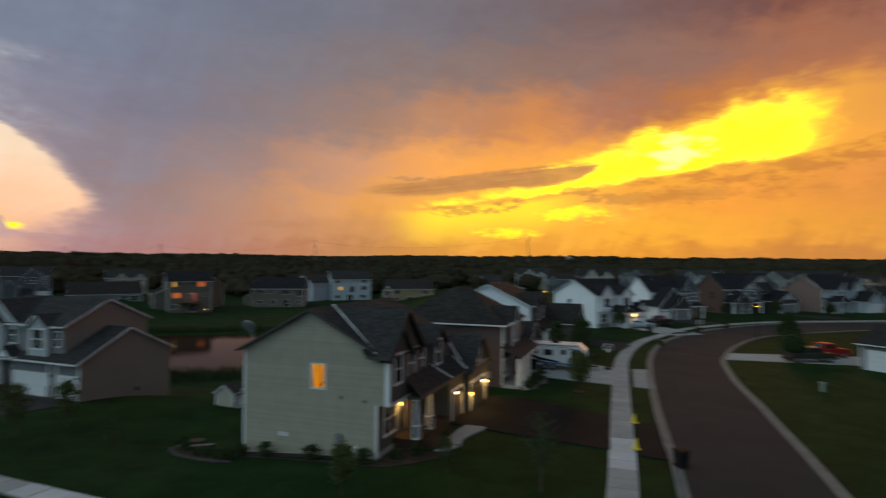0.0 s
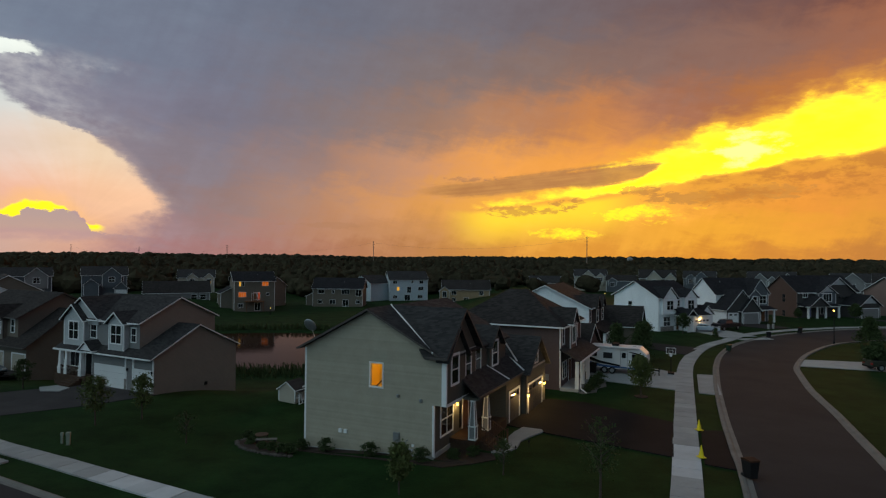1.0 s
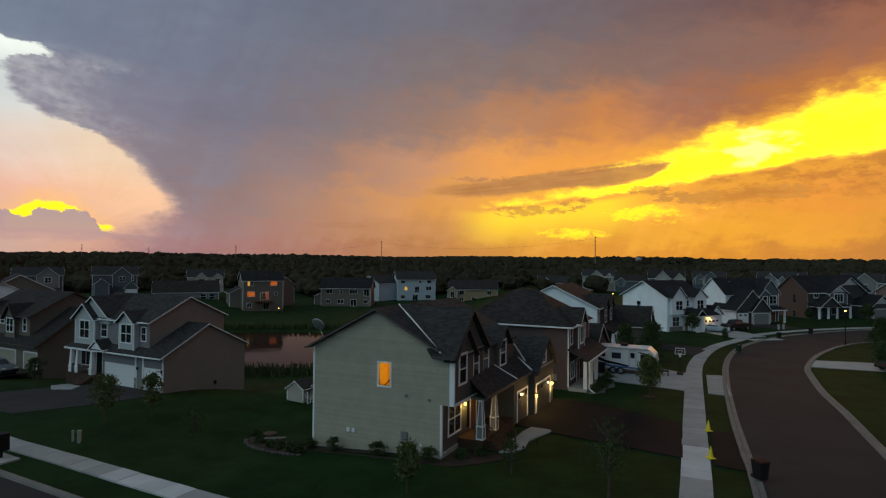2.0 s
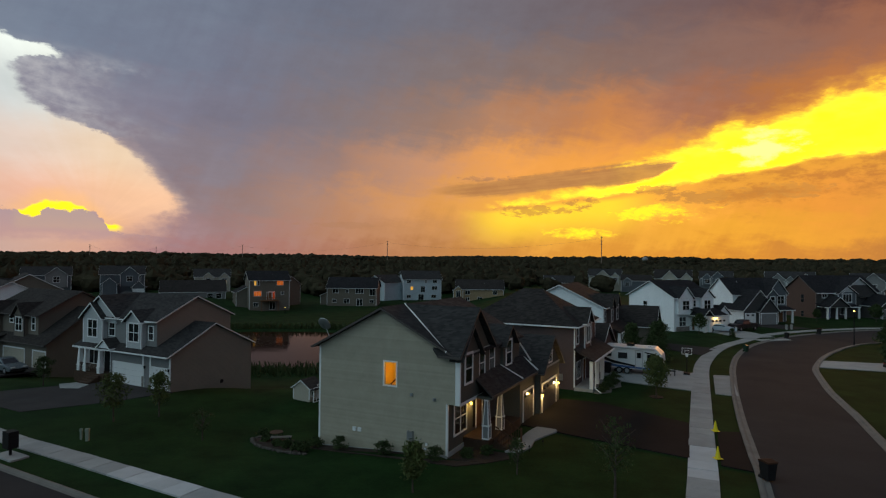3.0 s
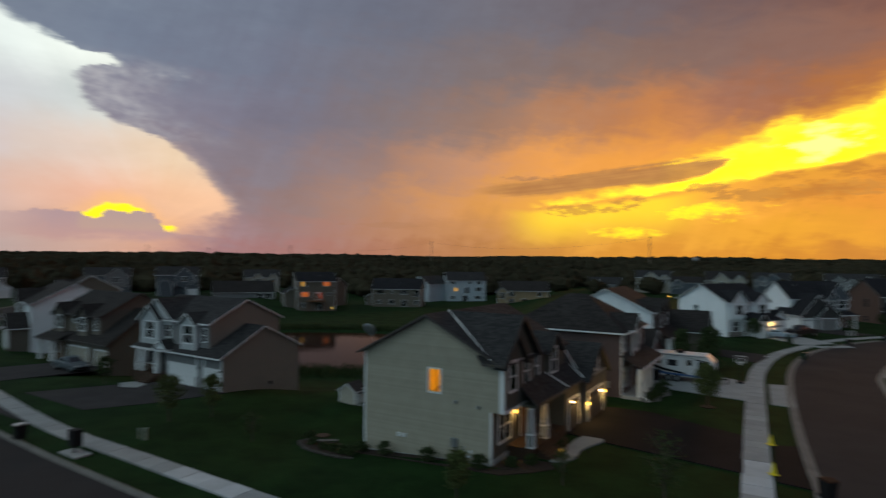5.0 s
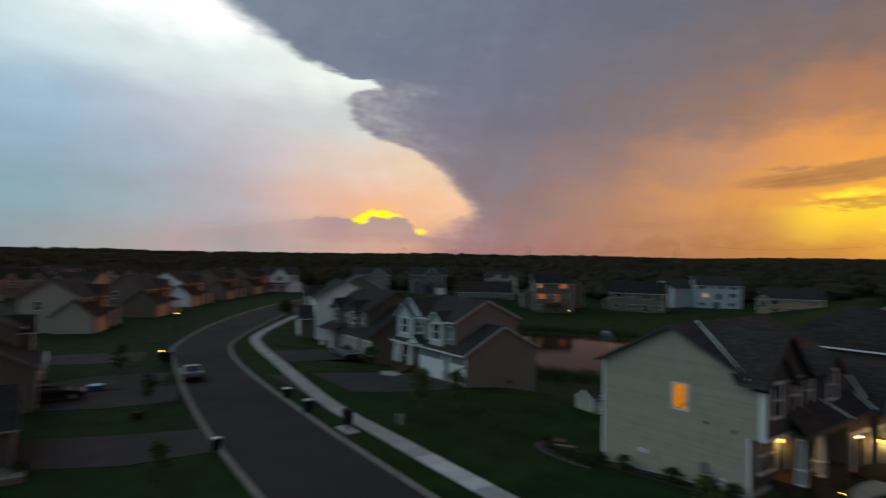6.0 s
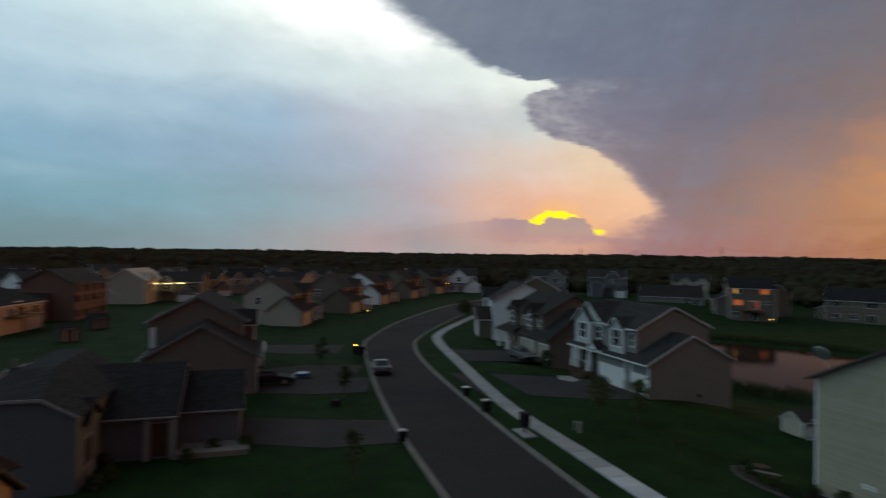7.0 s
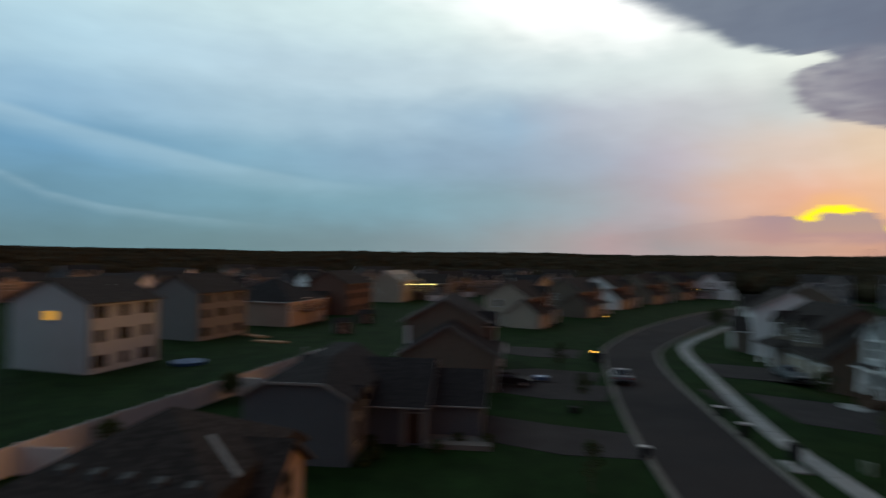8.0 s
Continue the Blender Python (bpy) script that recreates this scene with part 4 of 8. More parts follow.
    cr = part("roof", cross, M_SHINGLE, h)
    bm = bmesh.new()
    prism(bm, [(-0.44, zl - 0.2), (xr, zr - 0.2), (5.5, zl - 0.2), (5.5, zl - 0.03), (xr, zr - 0.03), (-0.44, zl - 0.03)], "y", -0.63, -0.602)
    part("rake_board", bm, M_DIMTRIM, cr)
    bm = bmesh.new()
    box(bm, -0.47, -0.44, -0.6, 0.92, zl - 0.17, zl - 0.02)
    part("fascia", bm, M_DIMTRIM, cr)
    wall_prism(h, 0.1, 3.0, -0.36, -0.242, 3.25, ze, "y", 1.62, S_OLIVE)
    roof_gable(h, 0.1, 3.0, -0.36, -0.05, ze, "y", 1.62, M_SHINGLE, 0.3, trim=M_DIMTRIM, rake=(1, 0), gutter=(0, 0))
    for y, x0, x1 in ((-0.26, 0.1, 5.0), (-0.38, 0.14, 2.96)):
        bm = bmesh.new()
        box(bm, x0, x1, y - 0.02, y, ze - 0.1, ze + 0.08)
        part("trim_band", bm, M_FOUND, h)
    # white corner boards and the band under the upper floor
    bm = bmesh.new()
    box(bm, -0.045, 0.09, -0.4, -0.08, 3.2, ze - 0.05)
    part("corner_board", bm, M_TRIM, h)
    bm = bmesh.new()
    box(bm, -0.045, 0.09, 0.4, 0.53, 0.05, 3.2)
    part("corner_board", bm, M_TRIM, h)
    bm = bmesh.new()
    box(bm, -0.045, 0.09, d - 0.1, d + 0.03, -0.8, ze - 0.05)
    part("corner_board", bm, M_TRIM, h)
    bm = bmesh.new()
    box(bm, 0.1, 3.6, -0.4, -0.36, 3.15, 3.33)
    part("trim_band", bm, M_TRIM, h)
    bm = bmesh.new()
    prism(bm, [(0.41, -0.7), (d + 0.02, -1.4), (d + 0.02, -0.5), (6.2, -0.26), (0.41, 0.14)], "x", -0.055, -0.033)
    part("foundation", bm, M_FOUND, h)
    bm = bmesh.new()
    box(bm, 0.1, 3.2, 0.37, 0.428, -0.3, 0.3)
    part("foundation", bm, M_FOUND, h)
    # upper windows
    window(h, "front", -0.36, 1.3, 4.42, 1.0, 1.7, "hung", case=0.14)
    window(h, "front", -0.24, 3.72, 4.42, 0.85, 1.6, "hung", case=0.12)
    window(h, "front", -0.18, 5.62, 4.45, 0.9, 1.6, "hung", case=0.12)
    block(h, 7.4, 9.7, -0.4, 2.5, 3.6, 6.0, "y", 1.1, S_OLIVE, M_SHINGLE, 0.3, trim=M_DIMTRIM, rake=(1, 0), corners=False)
    window(h, "front", -0.4, 8.5, 4.45, 1.05, 1.65, "hung", case=0.14)
    # ground floor: big window, door, lantern
    window(h, "front", 0.43, 1.85, 1.12, 1.75, 1.9, "grid", case=0.12)
    door(h, "front", 0.43, 4.9, 0.72, material=M_CEDAR)
    bm = bmesh.new()
    box(bm, 3.85, 4.15, 0.375, 0.43, 0.9, 2.8)
    part("sidelight", bm, M_GLASS, h)
    wall_lamp(h, 3.3, 0.43, 2.6)
    # porch
    slope(h, 2.45, 12.3, -1.5, -0.18, 3.3, 4.45, M_SHINGLE, trim=M_DIMTRIM)
    bm = bmesh.new()
    box(bm, 2.5, 8.2, -1.45, 0.42, 3.14, 3.28)
    part("porch_ceiling", bm, S_OLIVE, h)
    deck = bmesh.new()
    box(deck, 2.3, 8.4, -1.35, 0.42, -0.2, 0.62)
    dk = part("porch_deck", deck, M_DECK, h, "dark brown stained porch deck")
    for i in range(13):
        bm = bmesh.new()
        y = -1.38 + i * 0.14
        box(bm, 2.26, 8.44, y, y + 0.128, 0.62, 0.66)
        part("plank", bm, M_DECK, dk)
    for x in (2.6, 5.0):
        framed_column(h, x, -1.08, 0.66, 3.14)
    st = bmesh.new()
    for i in range(4):
        box(st, 2.9, 4.7, -1.38 - 0.3 * (i + 1), -1.38 - 0.3 * i, -0.1, 0.5 - 0.16 * i)
    part("steps", st, M_DECK, h)
    for x in (2.85, 4.75):
        rail = bmesh.new()
        tube(rail, (x, -1.35, 1.55), (x, -2.6, 0.85), 0.04, 0.04)
        tube(rail, (x, -1.35, 0.75), (x, -2.6, 0.12), 0.03, 0.03)
        rl = part("railing", rail, M_DECK, h)
        for i in range(9):
            y = -1.35 - 1.25 * i / 8
            bm = bmesh.new()
            tube(bm, (x, y, 0.72 - 0.62 * i / 8), (x, y, 1.55 - 0.7 * i / 8), 0.02, 0.02, 6)
            part("baluster", bm, M_DECK, rl)
        bm = bmesh.new()
        box(bm, x - 0.05, x + 0.05, -2.7, -2.6, -0.05, 1.0)
        part("post", bm, M_DECK, rl)
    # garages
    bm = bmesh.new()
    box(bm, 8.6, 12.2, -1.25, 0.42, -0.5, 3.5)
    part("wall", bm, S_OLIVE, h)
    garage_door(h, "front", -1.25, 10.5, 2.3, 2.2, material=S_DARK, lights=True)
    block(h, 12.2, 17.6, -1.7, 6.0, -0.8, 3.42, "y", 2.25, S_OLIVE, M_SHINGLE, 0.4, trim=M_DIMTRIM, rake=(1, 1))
    garage_door(h, "front", -1.7, 14.6, 3.9, 2.2, material=S_DARK, lights=True)
    window(h, "front", -1.7, 14.9, 3.75, 0.8, 1.2, "hung", case=0.12)
    bm = bmesh.new()
    box(bm, 12.25, 17.55, -1.74, -1.7, 3.35, 3.5)
    part("trim_band", bm, M_FOUND, h)
    wall_lamp(h, 12.36, -1.7, 1.5)
    wall_lamp(h, 17.05, -1.7, 1.6)
    # roof fittings, meters, vents
    bm = bmesh.new()
    box(bm, 5.3, 5.7, 3.2, 3.5, 7.75, 8.2)
    part("roof_vent", bm, M_METAL, h)
    for y, z, r in ((2.9, 3.55, 0.09), (1.3, 3.42, 0.09)):
        bm = bmesh.new()
        box(bm, -0.14, -0.02, y - r, y + r, z - r, z + r)
        part("vent_hood", bm, M_METAL, h)
    for y in (6.75, 7.15):
        bm = bmesh.new()
        box(bm, -0.12, -0.02, y - 0.12, y + 0.12, 0.75, 1.0)
        part("vent_hood", bm, M_TRIM, h)
    meter = bmesh.new()
    box(meter, -0.2, -0.02, 2.75, 3.15, 0.75, 1.3)
    tube(meter, (-0.1, 2.95, 0.0), (-0.1, 2.95, 0.8), 0.035, 0.035)
    part("electric_meter", meter, M_METAL, h)
    gas = bmesh.new()
    tube(gas, (-0.3, 2.3, 0.4), (-0.3, 1.7, 0.4), 0.09, 0.09)
    tube(gas, (-0.3, 2.2, 0.0), (-0.3, 2.2, 0.9), 0.03, 0.03)
    tube(gas, (-0.25, 2.2, 0.9), (-0.02, 2.2, 0.9), 0.03, 0.03)
    part("gas_meter", gas, M_METAL, h)
    bm = bmesh.new()
    box(bm, -0.1, -0.03, 1.75, 1.9, 0.55, 0.7)
    part("socket_cover", bm, M_TRIM, h)
    coil = bmesh.new()
    box(coil, -0.55, -0.2, 2.45, 2.75, -0.1, 0.35)
    part("hose_box", coil, M_BLACK, h)
    # valley flashings, pale against the shingles
    for a, b in (((2.67, 5.0, 8.95), (-0.42, 0.35, 6.42)), ((10.0, -0.45, 6.15), (11.3, -1.2, 4.3)), ((7.3, -0.2, 4.52), (8.5, -1.5, 3.46)), ((12.15, -0.3, 4.4), (12.0, -1.55, 3.5))):
        bm = bmesh.new()
        tube(bm, a, b, 0.06, 0.06, 6)
        part("valley_flashing", bm, M_TRIM, h)
    dish = bmesh.new()
    bmesh.ops.create_uvsphere(dish, u_segments=16, v_segments=8, radius=0.5, matrix=Matrix.Translation((1.2, 10.65, 7.4)) @ Matrix.Rotation(radians(60), 4, "Y") @ Matrix.Diagonal((1, 1, 0.2, 1)))
    ds = part("satellite_dish", dish, M_METAL, h)
    bm = bmesh.new()
    tube(bm, (1.3, 10.1, 6.1), (1.25, 10.65, 7.35), 0.03, 0.03)
    tube(bm, (1.2, 10.65, 7.15), (0.7, 10.5, 7.5), 0.02, 0.02)
    part("dish_mount", bm, M_METAL, ds)
    m = h.matrix_world
    for p, watts in (((3.3, 0.12, 2.55), 45), ((12.36, -2.02, 1.45), 80), ((17.05, -2.02, 1.55), 80), ((1.6, 4.4, 5.3), 45)):
        point_light(m @ Vector(p), watts, (1.0, 0.62, 0.2))
    return h


bpy.context.view_layer.update()
corner_house()


# ---- the house with white garage doors, on the western street ----
LANG = math.degrees(math.atan2(-0.375, 0.927))


def garage_house():
    o = np.array((-29.9, 48.9)) + 15 * AW
    def lopsided(x0, x1, front, top, rear, eave_f, eave_r):
        """A gable block whose rear eave differs from its front one; its roof with rakes and gutter."""
        bm = bmesh.new()
        prism(bm, [(front[0], front[1]), (rear[0], front[1]), rear, top, (front[0], front[2])], "x", x0, x1)
        part("wall", bm, S_MOCHA, h)
        bm = bmesh.new()
        prism(bm, [eave_f, (top[0], top[1] + 0.02), eave_r, (eave_r[0], eave_r[1] + 0.14), (top[0], top[1] + 0.17), (eave_f[0], eave_f[1] + 0.14)], "x", x0 - 0.3, x1 + 0.3)
        rf = part("roof", bm, M_SHINGLE, h)
        bm = bmesh.new()
        prism(bm, [(eave_f[0], eave_f[1]), (top[0], top[1] + 0.03), (eave_r[0], eave_r[1]), (eave_r[0], eave_r[1] + 0.12), (top[0], top[1] + 0.15), (eave_f[0], eave_f[1] + 0.12)], "x", x1 + 0.3, x1 + 0.33)
        part("rake_board", bm, M_TRIM, rf)
        bm = bmesh.new()
        box(bm, x0 - 0.3, x1 + 0.33, eave_f[0] - 0.11, eave_f[0], eave_f[1] + 0.02, eave_f[1] + 0.13)
        part("gutter", bm, M_TRIM, rf)

    h = house(tuple(o), LANG, 0, "two-storey house with pale grey front, white garage doors and brown side")
    # local x runs from the porch (0) to the garage side (15)
    lopsided(6.2, 15.0, (0.0, -3.0, 3.1), (4.55, 5.6), (9.25, 3.35), (-0.62, 3.0), (9.5, 3.2))
    lopsided(1.2, 12.3, (0.5, -3.0, 6.0), (4.6, 8.05), (8.9, 6.1), (0.15, 5.9), (9.2, 5.95))
    bm = bmesh.new()
    box(bm, 1.2, 12.32, 0.46, 0.5, 3.0, 6.0)
    part("front_wall", bm, S_GREY, h, "pale grey lap siding")
    bm = bmesh.new()
    box(bm, 6.2, 15.02, -0.04, 0.0, -0.4, 3.1)
    part("front_wall", bm, S_GREY, h, "pale grey lap siding")
    slope(h, 0.95, 6.0, -0.62, 0.5, 3.02, 3.64, M_SHINGLE)
    # bays with gables
    for x0, x1, rise, win in ((1.6, 4.8, 1.3, 1.45), (8.6, 10.8, 0.85, 1.45)):
        block(h, x0, x1, -0.05, 4.0, 3.4, 6.0, "y", rise, S_PALEGREY, M_SHINGLE, 0.3, rake=(1, 0))
        window(h, "front", -0.05, (x0 + x1) / 2, 4.1, win, 1.6, "grid", case=0.12)
    block(h, 1.5, 6.5, 0.3, 4.5, 5.5, 6.2, "y", 1.8, S_PALEGREY, M_SHINGLE, 0.3, rake=(1, 0), corners=False)
    window(h, "front", 0.46, 5.55, 4.3, 0.85, 1.35, "hung")
    window(h, "front", 0.46, 11.5, 4.3, 0.6, 1.2, "hung")
    roof_gable(h, 5.3, 7.2, -0.75, 1.0, 3.25, "y", 0.75, M_SHINGLE, 0.15, rake=(1, 0))
    for x0, x1 in ((5.3, 7.2),):
        bm = bmesh.new()
        prism(bm, [(x0, 3.25), (x1, 3.25), ((x0 + x1) / 2, 3.98)], "y", -0.75, -0.66)
        part("porch_gable", bm, S_WHITE, h)
    garage_door(h, "front", -0.04, 8.95, 4.5, 2.05, z=-0.15)
    garage_door(h, "front", -0.04, 13.65, 2.3, 2.05, z=-0.15)
    for x in (11.15, 12.2, 14.92):
        bm = bmesh.new()
        box(bm, x - 0.15, x + 0.15, -0.1, -0.04, -0.3, 1.0)
        part("stone_pier", bm, M_STONE, h)
        bm = bmesh.new()
        box(bm, x - 0.1, x + 0.1, -0.09, -0.04, 1.0, 3.0)
        part("corner_board", bm, M_TRIM, h)
    for x in (11.5, 14.85):
        bm = bmesh.new()
        tube(bm, (x, -0.16, 1.75), (x, -0.16, 2.0), 0.07, 0.09)
        part("lantern", bm, M_BLACK, h, "unlit black lantern")
    # porch
    bm = bmesh.new()
    box(bm, 1.4, 6.2, -0.75, 0.46, -0.3, 0.75)
    part("porch_deck", bm, M_DECK, h)
    for x in (2.0, 3.0, 5.3):
        column(h, x, -0.5, 0.75, 3.0, base=0.6, r0=0.2, r1=0.13)
    bm = bmesh.new()
    for i in range(5):
        box(bm, 4.1, 5.8, -0.75 - 0.3 * (i + 1), -0.75 - 0.3 * i, -0.2, 0.6 - 0.15 * i)
    part("steps", bm, M_DECK, h)
    rail = bmesh.new()
    tube(rail, (2.0, -0.62, 1.55), (5.2, -0.62, 1.55), 0.04, 0.04)
    rl = part("railing", rail, M_DECK, h)
    for i in range(18):
        bm = bmesh.new()
        x = 2.05 + i * 0.175
        box(bm, x - 0.02, x + 0.02, -0.64, -0.6, 0.75, 1.52)
        part("baluster", bm, M_DECK, rl)
    door(h, "front", 0.46, 4.9, 0.75, material=M_BLACK)
    window(h, "front", 0.46, 2.7, 1.35, 1.5, 1.4, "pair")
    pipes(h, [(6.5, 7.3, 7.6)])
    bm = bmesh.new()
    box(bm, 15.0, 15.12, 5.4, 5.65, -0.15, 0.15)
    part("vent_hood", bm, M_BLACK, h)


garage_house()


def brown_house():
    """The brown neighbour beyond it, with two cream garage doors."""
    o = np.array((-48.3, 56.2)) + 13.5 * AW
    h = house(tuple(o), LANG, 0, "brown two-storey house with dark roof and cream garage doors")
    wall_prism(h, 0, 13.5, 0, 9.5, -3, 2.8, "x", 3.3, S_BROWN)
    roof_gable(h, 0, 13.5, 0, 9.5, 2.8, "x", 3.3, M_SHINGLE_BROWN, 0.5, trim=M_DIMTRIM)
    wall_prism(h, 0, 10.7, 0.6, 9.5, 2.6, 5.5, "x", 2.3, S_BROWN)
    roof_gable(h, 0, 10.7, 0.6, 9.5, 5.5, "x", 2.3, M_SHINGLE_BROWN, 0.35, trim=M_DIMTRIM)
    for x0, x1 in ((0.9, 3.2), (6.5, 8.6)):
        block(h, x0, x1, 0.2, 4.5, 2.8, 5.4, "y", 1.2, S_BROWN, M_SHINGLE_BROWN, 0.3, trim=M_DIMTRIM, rake=(1, 0))
        window(h, "front", 0.2, (x0 + x1) / 2, 3.75, 1.3, 1.4, "grid")
    window(h, "front", 0.6, 5.2, 4.5, 0.7, 0.7, "hung")
    window(h, "front", 0.6, 9.75, 3.9, 0.6, 1.3, "hung")
    garage_door(h, "front", 0, 7.05, 4.3, 2.05, material=S_CREAM, z=-0.25)
    garage_door(h, "front", 0, 12.15, 2.4, 2.05, material=S_CREAM, z=-0.25)
    column(h, 0.6, -1.2, 0.0, 2.6, base=0.8)
    column(h, 3.6, -1.2, 0.0, 2.6, base=0.8)
    slope(h, -0.3, 5.0, -1.5, 0.2, 2.5, 3.1, M_SHINGLE_BROWN, trim=M_DIMTRIM)
    door(h, "front", 0, 3.0)
    window(h, "front", 0, 1.4, 0.8, 1.3, 1.4, "pair")


brown_house()


def dark_rambler():
    """The dark blue-grey single-storey house south of the western street."""
    h = house(sn(35.4, -9.4), 158.0, 0, "dark blue-grey single-storey house with stepped black roofs")
    # local x runs west along the street, y away from it
    bm = bmesh.new()
    prism(bm, [(0.0, -3), (6.9, -3), (6.9, 4.2), (5.4, 5.0), (1.6, 5.0), (0.2, 4.1), (0.0, 4.1)], "x", 0, 10)
    w = part("wall", bm, S_BLUE, h)
    bm = bmesh.new()
    prism(bm, [(-0.2, 4.0), (1.6, 5.03), (5.4, 5.03), (7.1, 4.12), (7.1, 4.29), (5.4, 5.19), (1.6, 5.19), (-0.2, 4.17)], "x", -0.34, -0.28)
    part("rake_board", bm, M_GREYTRIM, h)
    bm = bmesh.new()
    top = [(-0.28, -0.3, 4.12), (-0.28, 1.6, 5.17), (-0.28, 5.4, 5.17), (-0.28, 7.2, 4.2)]
    a = [bm.verts.new(p) for p in top]
    b = [bm.verts.new(p) for p in ((5.2, 2.6, 5.9), (5.2, 4.4, 5.9))]
    c = [bm.verts.new(p) for p in ((12.0, -0.3, 4.1), (12.0, 2.6, 5.9), (12.0, 4.4, 5.9), (12.0, 7.2, 4.2))]
    for f in ((a[0], a[1], b[0]), (a[1], a[2], b[1], b[0]), (a[2], a[3], b[1]), (a[0], b[0], c[1], c[0]), (b[0], b[1], c[2], c[1]), (b[1], a[3], c[3], c[2])):
        bm.faces.new(f)
    bm.faces.new((a[3], a[2], a[1], a[0], c[0], c[1], c[2], c[3]))
    part("roof", bm, M_SHINGLE_BLACK, h)
    window(h, "front", 0.0, 2.2, 0.9, 1.4, 1.5, "pair", trim=M_GREYTRIM)
    block(h, 1.2, 3.6, -0.05, 2.5, 3.0, 3.5, "y", 0.9, S_BLUE, M_SHINGLE_BLACK, 0.3, trim=M_DIMTRIM, rake=(1, 0), corners=False)
    # the middle with the porch, then the garage nearest the street
    block(h, 4.8, 14, -4.0, 6.0, -1.5, 2.75, "y", 2.3, S_BLUE, M_SHINGLE_BLACK, 0.4, trim=M_GREYTRIM, rake=(1, 0), corners=False)
    block(h, 6.5, 13.5, -7.9, -3.0, -1, 2.5, "y", 1.75, S_BLUE, M_SHINGLE_BLACK, 0.35, trim=M_GREYTRIM, rake=(1, 0), corners=False)
    for y in (-4.1, -2.6):
        bm = bmesh.new()
        box(bm, 4.35, 4.65, y - 0.15, y + 0.15, 0.0, 2.5)
        part("column", bm, M_GREYTRIM, h)
    door(h, "left", 4.8, -3.3, 0.15, material=M_DECK, trim=M_GREYTRIM)
    garage_door(h, "front", -7.9, 10.0, 4.9, trim=M_GREYTRIM, material=S_GREY)
    bm = bmesh.new()
    box(bm, 4.2, 6.4, -8.6, -4.3, -0.1, 0.35)
    part("planter_kerb", bm, M_KERB, h)
    pipes(h, [(7.5, 3.0, 5.4), (9.0, 6.0, 5.6)])


dark_rambler()


def gable_house():
    """The brown house beyond, two gables turned to the crossing."""
    h = house(sn(56.6, -0.5), 158.0, 0, "grey-brown house with two stacked gables and white rake boards")
    block(h, 0, 7.5, 0.0, 9.6, -1.5, 3.5, "x", 2.75, S_BROWN, M_SHINGLE_BLACK, 0.4, trim=M_GREYTRIM)
    block(h, 5.6, 17, 1.4, 10.0, -1.5, 6.15, "x", 2.3, S_BROWN, M_SHINGLE_BLACK, 0.4, trim=M_GREYTRIM)
    garage_door(h, "front", 0.0, 3.6, 4.8)
    block(h, 7.4, 10.4, 0.4, 4, 3.0, 5.6, "y", 1.2, S_BROWN, M_SHINGLE_BLACK, 0.3, rake=(1, 0))
    window(h, "front", 0.4, 8.9, 3.9, 1.3, 1.3, "grid")
    window(h, "front", 1.4, 12.2, 3.9, 1.2, 1.3, "hung")
    window(h, "front", 1.4, 12.2, 0.9, 1.4, 1.3, "pair")
    bm = bmesh.new()
    box(bm, 5.58, 5.6, 9.5, 10.02, 3.6, 5.6)
    part("corner_board", bm, M_TRIM, h)
    door(h, "front", 1.4, 9.6)
    slope(h, 7.5, 14.2, -0.6, 1.4, 2.7, 3.3, M_SHINGLE_BLACK)
    column(h, 13.8, -0.3, 0, 2.7, base=0.8)
    pipes(h, [(10, 7, 7.2)])


gable_house()


M_FLASH = mat("bare_flashing", (0.16, 0.17, 0.18), 0.6, 0.15, 0.5, 0.05, metal=0.3)


